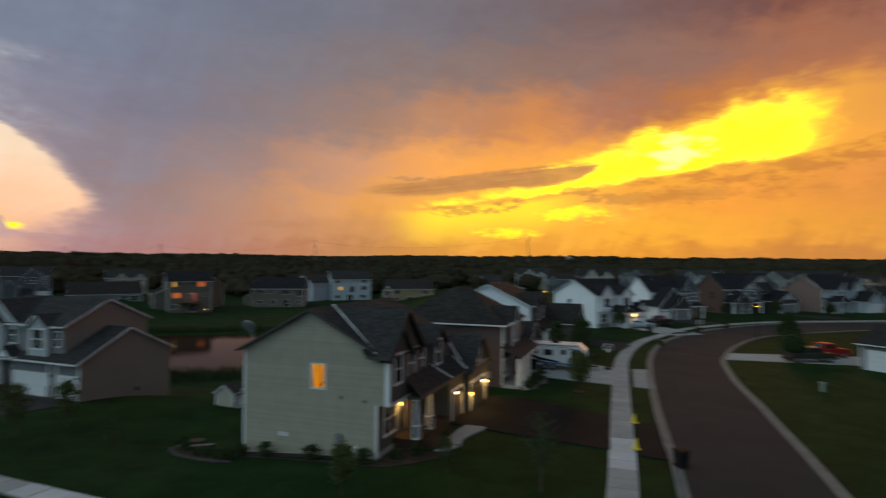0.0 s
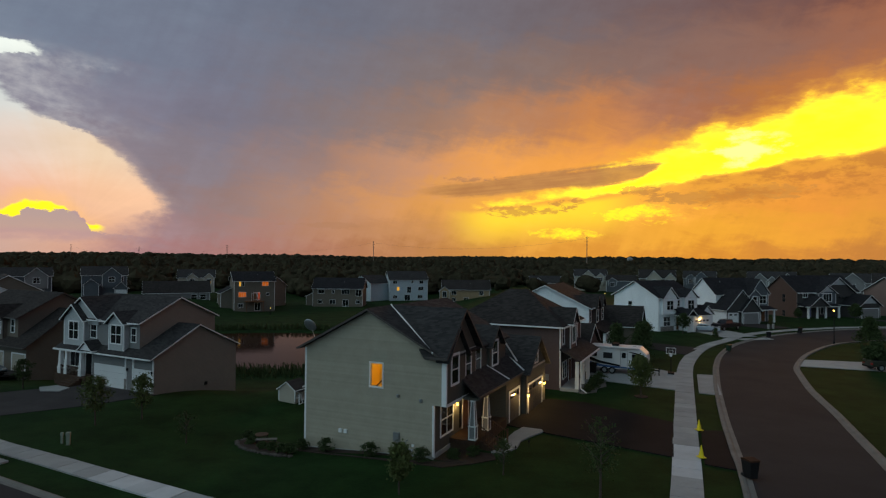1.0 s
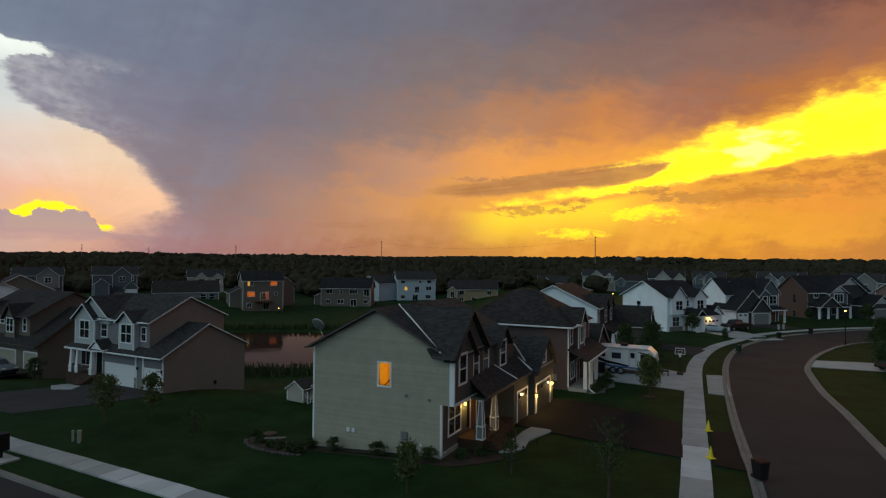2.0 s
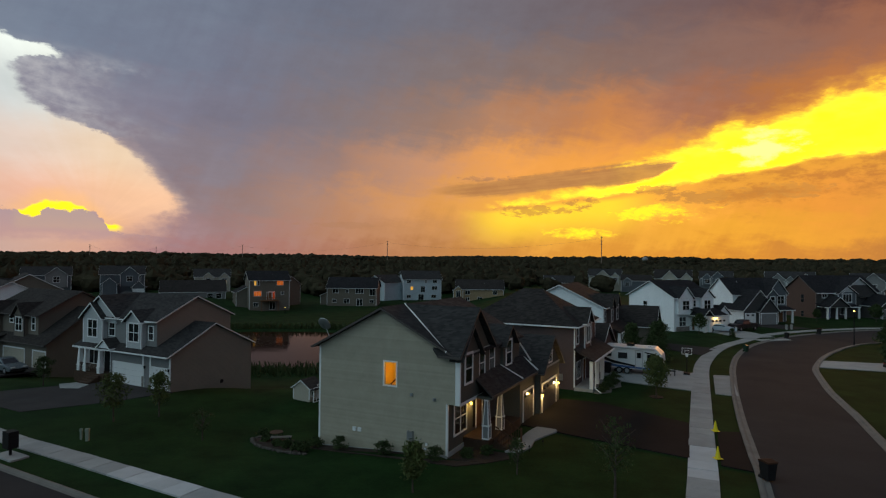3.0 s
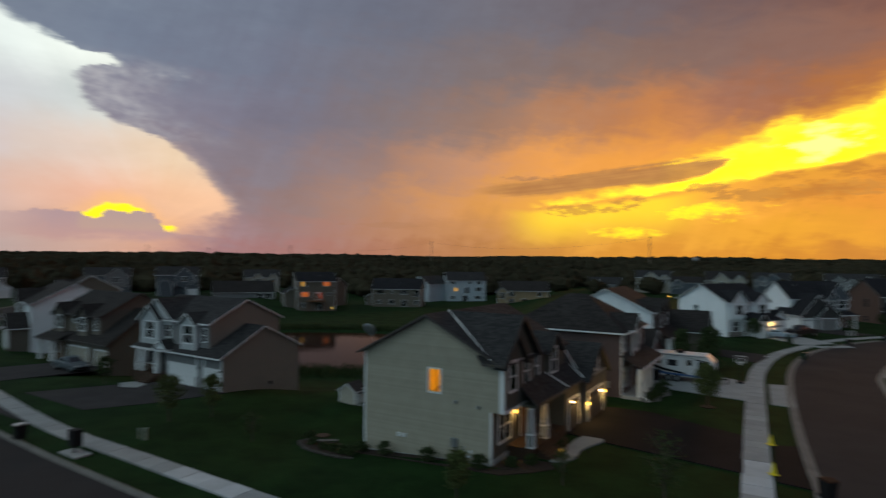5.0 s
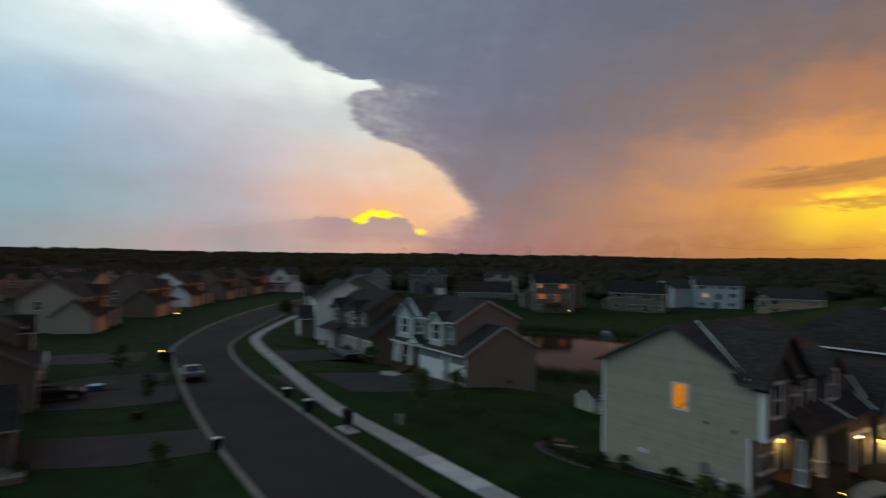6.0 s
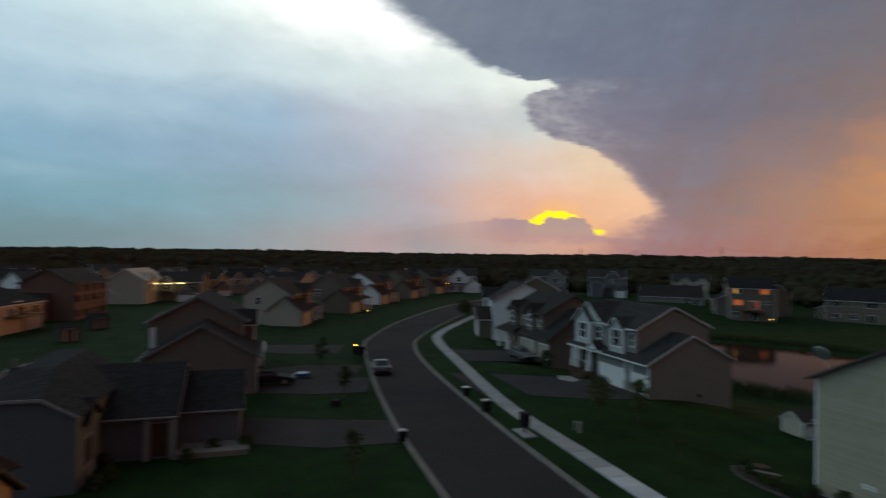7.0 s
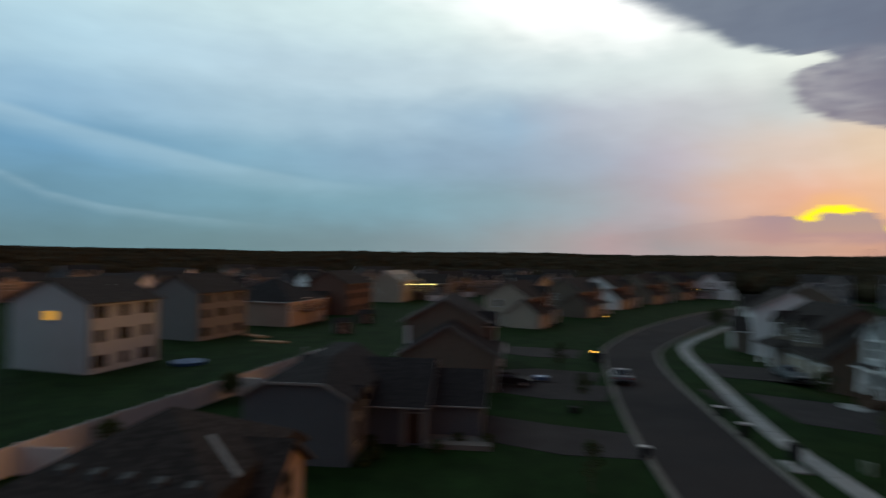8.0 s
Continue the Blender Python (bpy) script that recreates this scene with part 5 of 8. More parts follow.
def near_roof_house():
    """The house nearest the drone, seen from over its brown roof."""
    h = house(sn(16.7, -9.8), 158.0, 0, "house under a red-brown shingle roof with a row of vents")
    wall_prism(h, 0.5, 10.7, 0.0, 8.5, -1, 4.15, "x", 0, S_PINK)
    bm = bmesh.new()
    prism(bm, [(0.5, 4.1), (10.7, 4.1), (10.5, 4.35), (9.0, 5.1), (2.2, 5.1), (0.7, 4.35)], "y", 0.0, 0.2)
    part("gable_wall", bm, S_PINK, h)
    # hipped roof, its front slope clipped over the wall
    bm = bmesh.new()
    top = bm.verts.new((5.6, 3.4, 7.0))
    a, b, c, d = (bm.verts.new(p) for p in ((0, 9.0, 4.2), (11.2, 9.0, 4.2), (11.2, -0.4, 4.2), (0, -0.4, 4.2)))
    e, f = bm.verts.new((9.4, -0.4, 5.1)), bm.verts.new((1.8, -0.4, 5.1))
    bm.faces.new((top, f, d, a))
    bm.faces.new((top, a, b))
    bm.faces.new((top, b, c, e))
    bm.faces.new((top, e, f))
    bm.faces.new((f, e, c, d))
    bm.faces.new((d, c, b, a))
    part("roof", bm, M_SHINGLE_BROWN, h)
    for p, q in (((0, 9.0), (11.2, 9.0)), ((0, -0.4), (0, 9.0)), ((11.2, -0.4), (11.2, 9.0))):
        bm = bmesh.new()
        box(bm, min(p[0], q[0]) - 0.05, max(p[0], q[0]) + 0.05, min(p[1], q[1]) - 0.05, max(p[1], q[1]) + 0.05, 4.02, 4.17)
        part("gutter", bm, M_DIMTRIM, h)
    block(h, 4.4, 8.4, -1.1, 4, -0.5, 4.2, "y", 1.3, S_PINK, M_SHINGLE_BROWN, 0.35, trim=M_DIMTRIM, rake=(1, 0))
    window(h, "front", -1.1, 6.4, 1.0, 1.6, 1.6, "pair", trim=M_DIMTRIM)
    window(h, "front", -1.1, 6.4, 3.3, 0.8, 0.9, "hung", trim=M_DIMTRIM)
    garage_door(h, "front", 0, 2.3, 3.2, material=S_BROWN, trim=M_DIMTRIM)
    bm = bmesh.new()
    prism(bm, [(4.9, 1.5), (5.25, 1.5), (3.75, -0.4), (3.4, -0.4)], "z", 0, 0.03)
    for v in bm.verts:
        v.co.z += 5.32 + 0.5 * v.co.y
    part("valley_flashing", bm, M_FLASH, h, "wide bare metal flashing strip")
    for i in range(5):
        bm = bmesh.new()
        y = 0.55 + i * 1.24
        x = 1.86 + i * 0.1
        z = 4.2 + 0.5 * x
        prism(bm, [(x, z - 0.04), (x + 0.42, z + 0.17), (x + 0.42, z + 0.3), (x + 0.08, z + 0.19)], "y", y - 0.2, y + 0.2)
        part("roof_vent", bm, M_DULL, h)


M_DULL = mat("dull_grey_metal", (0.06, 0.063, 0.066), 0.7, 0.15, 0.5, 0.05, metal=0.3)
near_roof_house()


def hip_house():
    """The plum-brown house behind the corner house."""
    h = house((5.9, 55.3), UANG, 0, "plum-brown house with hipped brown roof and white porch columns")
    block(h, 0, 9.0, 0, 11, -1.0, 5.85, "hip", 3.2, S_PURPLE, M_SHINGLE_BROWN, 0.4)
    block(h, 2.0, 4.6, -0.5, 3, 3.0, 6.1, "y", 1.2, S_PURPLE, M_SHINGLE_BROWN, 0.3, rake=(1, 0))
    window(h, "front", -0.5, 3.3, 4.1, 1.3, 1.5, "pair", case=0.14)
    window(h, "front", 0, 1.0, 4.2, 0.8, 1.4, "hung", case=0.12)
    window(h, "front", 0, 6.6, 4.2, 1.1, 1.4, "hung", case=0.12)
    slope(h, -0.4, 9.2, -1.9, 0.0, 2.75, 3.75, M_SHINGLE)
    bm = bmesh.new()
    box(bm, -0.2, 5.0, -1.7, 0.0, -0.3, 0.28)
    part("porch_slab", bm, M_FOUND, h)
    for x in (0.0, 2.6, 5.0):
        column(h, x, -1.55, 0.28, 2.75, r0=0.17, r1=0.15)
    bm = bmesh.new()
    tube(bm, (-0.3, -1.95, 2.7), (-0.3, -1.95, 0.4), 0.05, 0.05)
    tube(bm, (-0.3, -1.95, 0.4), (-0.5, -2.5, 0.1), 0.05, 0.05)
    part("downspout", bm, M_TRIM, h)
    window(h, "front", 0, 1.6, 0.9, 1.5, 1.5, "pair")
    door(h, "front", 0, 3.8, 0.3)
    block(h, 9.0, 15.5, -0.6, 8, -0.5, 2.9, "y", 2.0, S_PURPLE, M_SHINGLE_BROWN, 0.35)
    garage_door(h, "front", -0.6, 12.2, 4.9)
    bm = bmesh.new()
    box(bm, -0.1, -0.02, 1.1, 1.5, 0.8, 1.4)
    part("electric_meter", bm, M_METAL, h)


hip_house()


def tan_gable_house():
    h = house((11.9, 77.6), UANG, 0, "house with white gable wall, brown front and craftsman porch")
    block(h, 0, 10, 0, 11.5, -1, 5.9, "x", 2.7, S_PURPLE, M_SHINGLE_BROWN, 0.4)
    bm = bmesh.new()
    prism(bm, [(0.05, -1), (11.45, -1), (11.45, 5.9), (5.75, 8.6), (0.05, 5.9)], "x", -0.03, 0.0)
    part("gable_siding", bm, S_WHITE, h, "white lap siding")
    for x0, x1 in ((2.0, 4.4), (6.0, 8.4)):
        block(h, x0, x1, -0.5, 3, 3.0, 5.9, "y", 1.3, S_PURPLE, M_SHINGLE_BROWN, 0.3, trim=M_DIMTRIM, rake=(1, 0))
        window(h, "front", -0.5, (x0 + x1) / 2, 3.9, 1.1, 1.5, "hung", case=0.12)
    window(h, "front", 0.0, 1.0, 4.0, 0.8, 1.4, "hung")
    slope(h, -0.4, 8.8, -2.3, 0.0, 2.75, 3.8, M_SHINGLE_BROWN)
    for x in (0.1, 3.6, 5.6):
        column(h, x, -2.0, 0.0, 2.7, base=0.9, r0=0.28, r1=0.16)
    block(h, 8.8, 14.8, -5.2, 5.0, -0.6, 3.0, "y", 2.4, S_BROWN, M_SHINGLE_BROWN, 0.4)
    garage_door(h, "front", -5.2, 11.8, 4.6, material=S_CREAM)
    window(h, "front", -5.2, 11.8, 3.4, 0.8, 1.1, "hung")
    window(h, "front", 0, 2.0, 0.9, 1.4, 1.4, "pair")
    door(h, "front", 0, 4.6)


tan_gable_house()


def white_house():
    h = house((27.6, 103.6), 33.0, 0, "white two-storey house with dark roof and lit garage")
    block(h, 0, 9.5, 0, 10.5, -1, 5.8, "x", 2.6, S_WHITE, M_SHINGLE_BLACK, 0.4)
    for x0, x1, rise in ((0.6, 3.9, 1.7), (6.0, 9.0, 1.3)):
        block(h, x0, x1, -0.5, 4, 2.9, 5.8, "y", rise, S_WHITE, M_SHINGLE_BLACK, 0.3, rake=(1, 0))
        window(h, "front", -0.5, (x0 + x1) / 2, 3.7, 1.5, 1.5, "grid")
    window(h, "front", 0, 4.9, 4.2, 0.5, 1.0, "hung")
    window(h, "front", 0, 2.0, 0.9, 1.5, 1.5, "grid")
    window(h, "left", 0.0, 6.5, 3.4, 0.9, 1.4, "hung")
    bm = bmesh.new()
    box(bm, 0.5, 3.6, -0.1, 0.0, -0.4, 0.8)
    part("stone_base", bm, M_STONE, h)
    slope(h, 3.2, 9.5, -3.2, 0.0, 2.7, 3.9, M_SHINGLE_BLACK)
    roof_gable(h, 3.2, 5.2, -3.4, -1.0, 2.9, "y", 0.9, M_SHINGLE_BLACK, 0.25, rake=(1, 0))
    wall_prism(h, 4.9, 9.4, -3.0, 3, -0.5, 2.7, "x", 0, S_WHITE)
    garage_door(h, "front", -3.0, 7.2, 3.7, lights=True)
    column(h, 4.0, -2.9, 0, 2.7, r0=0.18, r1=0.18)
    door(h, "front", 0, 4.8)
    wall_lamp(h, 6.5, -3.04, 2.42)
    m = h.matrix_world
    bpy.context.view_layer.update()
    point_light(h.matrix_world @ Vector((6.5, -3.3, 2.2)), 32)
    block(h, 9.5, 12.5, -1.0, 6, -0.5, 2.8, "y", 1.3, S_WHITE, M_SHINGLE_BLACK, 0.3)
    garage_door(h, "front", -1.0, 11.0, 2.2, lights=True)


white_house()


def grey_house():
    h = house((45.0, 119.6), 20.0, 0, "grey house with white gable wall and long dark garage roof")
    block(h, -1.0, 11.3, 2.0, 9.4, -1, 5.6, "x", 3.0, S_WHITE, M_SHINGLE_BLACK, 0.35)
    block(h, -1.75, 5.2, -1.8, 4.7, -1, 2.9, "y", 3.6, S_WHITE, M_SHINGLE_BLACK, 0.35)
    bm = bmesh.new()
    prism(bm, [(-1.7, -0.9), (5.15, -0.9), (5.15, 2.9), (1.72, 6.4), (-1.7, 2.9)], "y", -1.85, -1.8)
    part("front_wall", bm, S_DARK, h, "dark grey lap siding")
    garage_door(h, "front", -1.85, -0.3, 2.2, 2.1, lights=True)
    block(h, 1.3, 5.5, -2.4, 0.0, -0.5, 2.7, "y", 2.3, S_DARK, M_SHINGLE_BLACK, 0.3, rake=(1, 0))
    garage_door(h, "front", -2.4, 3.4, 3.4, material=S_GREY)
    block(h, 6.95, 11.1, 1.5, 5, 0, 6.0, "y", 2.5, S_BLUE, M_SHINGLE_BLACK, 0.3, rake=(1, 0))
    block(h, 6.2, 8.6, 1.1, 3, 3.0, 5.4, "y", 1.1, S_BLUE, M_SHINGLE_BLACK, 0.25, rake=(1, 0))
    window(h, "front", 1.5, 9.75, 3.7, 1.6, 1.5, "grid", case=0.14)
    window(h, "front", 1.1, 7.5, 3.6, 0.9, 1.5, "hung", case=0.14)
    slope(h, 6.0, 11.4, -0.4, 1.5, 2.5, 3.1, M_SHINGLE_BLACK)
    column(h, 10.9, -0.2, 0.0, 2.5, r0=0.16, r1=0.14)
    door(h, "front", 1.5, 9.8)
    pipes(h, [(2.0, 4.6, 7.9)])


grey_house()


def brick_house():
    h = house((64.88, 133.78), 22.0, 0, "brown house with long dark roof and white-edged gables")
    block(h, 0, 17.5, 0, 8.4, -1, 5.6, "x", 3.4, S_BRICK, M_SHINGLE_BLACK, 0.35, trim=M_KERB)
    bm = bmesh.new()
    box(bm, 0.0, 17.5, -0.05, 0.0, -1, 5.6)
    part("front_wall", bm, S_DARK, h, "dark grey lap siding")
    bm = bmesh.new()
    box(bm, -0.3, 17.7, -0.5, -0.36, 5.35, 5.5)
    part("gutter", bm, M_TRIM, h)
    # the broad gable and the lesser one before it, both with pale panels
    block(h, 6.2, 15.6, -0.6, 5, 4.5, 5.5, "y", 3.2, S_DARK, M_SHINGLE_BLACK, 0.4, rake=(1, 0), corners=False)
    bm = bmesh.new()
    prism(bm, [(8.4, 7.2), (13.4, 7.2), (10.9, 8.55)], "y", -0.66, -0.6)
    part("gable_panel", bm, S_PALEGREY, h)
    block(h, 5.0, 9.9, -0.9, 4, 2.8, 5.4, "y", 1.6, S_BLUE, M_SHINGLE_BLACK, 0.35, rake=(1, 0))
    bm = bmesh.new()
    prism(bm, [(5.6, 5.7), (9.3, 5.7), (7.45, 6.8)], "y", -0.96, -0.9)
    part("gable_panel", bm, S_PALEGREY, h)
    window(h, "front", -0.9, 7.45, 3.6, 2.3, 1.6, "triple", case=0.18)
    for x in (2.2, 12.9):
        window(h, "front", -0.05, x, 4.5, 1.2, 0.9, "pair", case=0.14)
    window(h, "left", 0.0, 3.4, 3.3, 0.8, 1.7, "hung", trim=S_RED)
    window(h, "left", 0.0, 3.4, 0.2, 0.8, 1.2, "hung", trim=S_RED)
    slope(h, -0.2, 9.6, -2.2, 0.0, 2.5, 3.2, M_SHINGLE_BLACK)
    block(h, 0.6, 5.8, -2.6, 0.0, 2.6, 2.75, "y", 1.9, S_DARK, M_SHINGLE_BLACK, 0.35, rake=(1, 0), corners=False)
    for x in (0.8, 3.2, 5.6, 9.3):
        column(h, x, -2.1, 0, 2.5, r0=0.17, r1=0.14)
    door(h, "front", -0.05, 3.2, material=M_BLUEDOOR)
    window(h, "front", -0.05, 7.3, 0.8, 1.6, 1.5, "pair")
    block(h, 12.2, 18.0, -4.6, 4, -0.5, 2.9, "y", 2.1, S_DARK, M_SHINGLE_BLACK, 0.4, rake=(1, 0))
    bm = bmesh.new()
    prism(bm, [(13.2, 3.3), (17.0, 3.3), (15.1, 4.7)], "y", -4.66, -4.6)
    part("gable_panel", bm, S_PALEGREY, h)
    garage_door(h, "front", -4.6, 15.1, 4.8, material=S_GREY)


M_BLUEDOOR = mat("blue_door_paint", (0.06, 0.06, 0.3), 0.5, 0.1, 0.5, 0.05)
brick_house()


def rose_house():
    """Next round the bend: rose-tan side, white and blue-grey front."""
    h = house((89.4, 136.4), 24.0, 0, "rose-tan house with blue-grey front and white porch trim")
    block(h, 0, 15, 0, 10, -1, 5.6, "x", 3.2, S_ROSE, M_SHINGLE_BLACK, 0.4)
    bm = bmesh.new()
    box(bm, 0.0, 15.0, -0.05, 0.0, -1, 5.6)
    part("front_wall", bm, S_PALE, h, "pale blue-grey lap siding")
    for x0, x1, rise in ((4.6, 7.2, 1.6), (9.4, 13.8, 2.6)):
        block(h, x0, x1, -0.8, 5, 2.8, 5.6, "y", rise, S_PALE, M_SHINGLE_BLACK, 0.4, rake=(1, 0))
        window(h, "front", -0.8, (x0 + x1) / 2, 3.6, 1.5, 1.5, "grid", case=0.16)
    slope(h, 0.0, 9.0, -2.6, 0.0, 2.7, 3.5, M_SHINGLE_BLACK)
    roof_gable(h, 1.8, 5.0, -3.0, 0.5, 2.8, "y", 1.2, M_SHINGLE_BLACK, 0.3, rake=(1, 0))
    for x in (0.3, 2.6, 6.0, 8.7):
        column(h, x, -2.4, 0, 2.7, r0=0.2, r1=0.17)
    door(h, "front", -0.05, 4.0, material=M_BLACK)
    window(h, "front", -0.05, 6.8, 0.8, 1.6, 1.5, "pair")
    block(h, 9.0, 15.2, -4.6, 4, -0.5, 2.9, "y", 2.1, S_PALE, M_SHINGLE_BLACK, 0.4, rake=(1, 0))
    garage_door(h, "front", -4.6, 12.1, 4.8)


rose_house()


def bend_house():
    """Inside the bend: grey walls and white garage trim at the end of the red pickup's drive."""
    h = house((47.4, 66.0), -62.0, 0, "light grey house with white garage trim inside the bend")
    block(h, 0, 6.4, 0, 9, -0.6, 2.9, "x", 1.7, S_GREY, M_SHINGLE_BROWN, 0.4)
    garage_door(h, "front", 0.0, 3.2, 4.8)
    block(h, 5.6, 16, 1.5, 11.5, -0.6, 5.6, "x", 2.4, S_GREY, M_SHINGLE_BLACK, 0.4)
    window(h, "front", 1.5, 8.5, 3.7, 1.5, 1.4, "grid")
    window(h, "front", 1.5, 12.5, 3.7, 1.5, 1.4, "grid")
    window(h, "front", 1.5, 12.5, 0.9, 1.5, 1.4, "pair")
    door(h, "front", 1.5, 8.4)


bend_house()


# ---- houses beyond the pond, seen from behind ----
def by_back(a, b, d):
    """The front corner, the turn and the width of a house whose rear wall runs from b to a."""
    a, b = np.array(a), np.array(b)
    x = (a - b) / np.hypot(*(a - b))
    y = np.array((-x[1], x[0]))
    o = b - d * y
    return (float(o[0]), float(o[1])), math.degrees(math.atan2(x[1], x[0])), float(np.hypot(*(a - b)))


def rear_house(a, b, z, ze, rise, walls, roofm, label, d=9.5, rows=(0.4, 3.2), lit=None, hot=(), ridge="x", trim=None, deck=False, garage=True, wins=()):
    """A walk-out house that shows its rear wall, its windows in rows."""
    o, ang, w = by_back(a, b, d)
    h = house(o, ang, z, label)
    block(h, 0, w, 0, d, -1.5, ze, ridge, rise, walls, roofm, 0.4, trim=trim)
    if garage:
        block(h, w * 0.55, w + 3, -3, d * 0.55, -1.5, 2.9 + max(0, ze - 6) * 0.8, "y", 2.0, walls, roofm, 0.35, trim=trim)
    n = max(3, int(w / 3.2))
    for j, zz in enumerate(rows):
        for i in range(n):
            x = w * (i + 0.6) / n
            wide = (1.5, 0.9, 1.6, 1.1)[(i + j) % 4]
            window(h, "back", d, x, zz, wide, 1.15, ("pair", "hung", "triple", "slide")[(i + j) % 4], lit=lit if (j, i) in hot else None, trim=trim)
    for u, zz, ww, hh, bars, glow_in in wins:
        window(h, "back", d, w * (1 - u), zz, ww, hh, bars, lit=glow_in, trim=trim, case=0.08)
    if deck:
        bm = bmesh.new()
        box(bm, w * 0.3, w * 0.75, d, d + 2.6, 2.55, 2.75)
        k = part("deck", bm, M_CEDAR, h, "brown timber deck on posts")
        for x in (w * 0.32, w * 0.73):
            bm = bmesh.new()
            box(bm, x - 0.08, x + 0.08, d + 2.35, d + 2.5, -0.5, 2.55)
            part("post", bm, M_CEDAR, k)
        bm = bmesh.new()
        box(bm, w * 0.3, w * 0.75, d + 2.5, d + 2.56, 3.55, 3.65)
        part("rail", bm, M_CEDAR, k)
        for i in range(16):
            bm = bmesh.new()
            x = w * 0.3 + w * 0.45 * i / 15
            box(bm, x - 0.025, x + 0.025, d + 2.5, d + 2.55, 2.75, 3.55)
            part("baluster", bm, M_CEDAR, k)
        door(h, "back", d, w * 0.5, 2.75, w=1.5)
    pipes(h, [(w * 0.4, d * 0.7, ze + rise * 0.6)])
    return h


rear_house((-71.6, 154.0), (-62.4, 159.8), -2.6, 8.2, 2.4, S_BROWN, M_SHINGLE_BLACK, "tall brown walk-out house with red-lit windows and deck", rows=(), deck=True,
           wins=((0.14, 6.85, 0.5, 1.2, "hung", G_AMBER), (0.22, 6.85, 0.5, 1.2, "hung", None), (0.76, 6.85, 1.7, 1.2, "pair", G_ORANGE), (0.2, 3.85, 1.9, 1.3, "triple", G_ORANGE), (0.55, 3.0, 1.7, 2.0, "slide", G_RED), (0.82, 4.2, 0.7, 0.7, "", None),
                 (0.16, 0.95, 1.2, 1.1, "pair", None), (0.57, 0.1, 1.5, 2.0, "slide", None)))
rear_house((-56.8, 176.5), (-41.5, 178.0), -2.8, 5.6, 3.0, S_BROWN, M_SHINGLE_BLACK, "long brown house with two rows of rear windows", rows=(),
           wins=((0.17, 4.0, 1.8, 1.2, "pair", None), (0.41, 4.1, 0.8, 0.9, "hung", None), (0.66, 3.9, 2.4, 1.4, "triple", None), (0.92, 3.3, 1.6, 2.0, "slide", None),
                 (0.15, 1.0, 1.2, 1.0, "pair", None), (0.4, 0.9, 1.7, 1.2, "pair", None), (0.66, 0.1, 1.7, 2.0, "slide", None), (0.91, 1.0, 1.2, 1.0, "pair", None)))
rear_house((-37.9, 204.6), (-25.0, 209.5), -2.8, 7.5, 2.8, S_PALE, M_SHINGLE, "tall pale blue-white house with grey roof", rows=(),
           wins=((0.14, 6.1, 1.4, 1.1, "pair", None), (0.59, 6.3, 0.8, 0.8, "hung", None), (0.83, 6.1, 1.4, 1.1, "pair", None), (0.22, 3.7, 0.9, 1.2, "hung", G_AMBER), (0.51, 2.9, 1.5, 2.1, "slide", None), (0.82, 3.7, 1.9, 1.3, "pair", None),
                 (0.14, 0.85, 1.4, 1.1, "pair", None), (0.46, 0.1, 1.9, 2.0, "slide", None), (0.8, 0.85, 1.8, 1.1, "pair", None)))
t_house = rear_house((-18.3, 195.9), (-2.5, 197.4), -2.8, 4.8, 2.9, S_TAN, M_SHINGLE_BROWN, "tan house with low brown roof", rows=(), garage=False,
                     wins=((0.24, 3.0, 1.5, 1.3, "pair", None), (0.82, 3.0, 1.3, 1.3, "pair", None), (0.24, 0.9, 1.2, 1.1, "pair", None), (0.5, 0.1, 1.5, 2.0, "slide", None), (0.84, 0.9, 1.2, 1.1, "pair", None)))
block(t_house, 13.6, 16.8, 6.0, 11.0, -1.0, 4.4, "y", 1.3, S_TAN, M_SHINGLE_BROWN, 0.3, rake=(0, 1))
window(t_house, "back", 11.0, 15.2, 2.2, 1.3, 2.0, "slide")


def facing(az, r, label, w, ze, rise, gables, z=0.0, **more):
    """A house whose front looks back along its bearing, by the bearing of its nearer front corner."""
    o = (-math.sin(radians(az)) * r, math.cos(radians(az)) * r)
    return plain_house(o, az - 1.7, label, w, 9, z=z, ze=ze, rise=rise, gables=gables, porch=False, **more)


facing(42.45, 200, "blue-grey house with a broad white-edged gable", 11.8, 6.4, 2.2, ((8.2, 5.4),), walls=S_BLUE, front=S_GREY, garage=(0.6, 4.6))
blue_house = facing(37.02, 200, "blue-grey house with triple window and two garage gables", 11.7, 6.5, 2.4, ((7.7, 5.0),), walls=S_BLUE, garage=(8.4, 11.8))
block(blue_house, 0.6, 4.4, -3.4, 4.0, -0.6, 3.9, "y", 1.6, S_BLUE, M_SHINGLE, 0.3, rake=(1, 0))
facing(29.68, 215, "pale house with an amber-lit window", 11.4, 5.8, 2.5, ((4.4, 3.2), (9.6, 3.0)), z=-0.6, walls=S_CREAM, garage=None, lit=G_AMBER, side_windows=(("front", -0.62, 9.6, 3.4, 1.3, 1.2),))
facing(32.42, 185, "long single-storey house with dark brown roof and grey rear porch", 17.5, 2.9, 3.1, (), z=-1.1, walls=S_GREY, roofm=M_SHINGLE_BROWN, garage=None, side_windows=(("front", 0, 13.2, 0.9, 1.5, 1.4), ("front", 0, 15.6, 0.9, 1.5, 1.4)))
plain_house((-46, 214), -120, "pale gable house beside the tall one", 11, 9, z=-2.5, walls=S_PALE)
plain_house((-82, 176), -20, "dark house behind the walk-out house", 13, 9, z=-2.4, walls=S_BROWN, roofm=M_SHINGLE_BLACK)
plain_house((-163, 133), 50, "white gable house with a lit lamp", 11, 9, walls=S_WHITE, gables=((5, 5),))
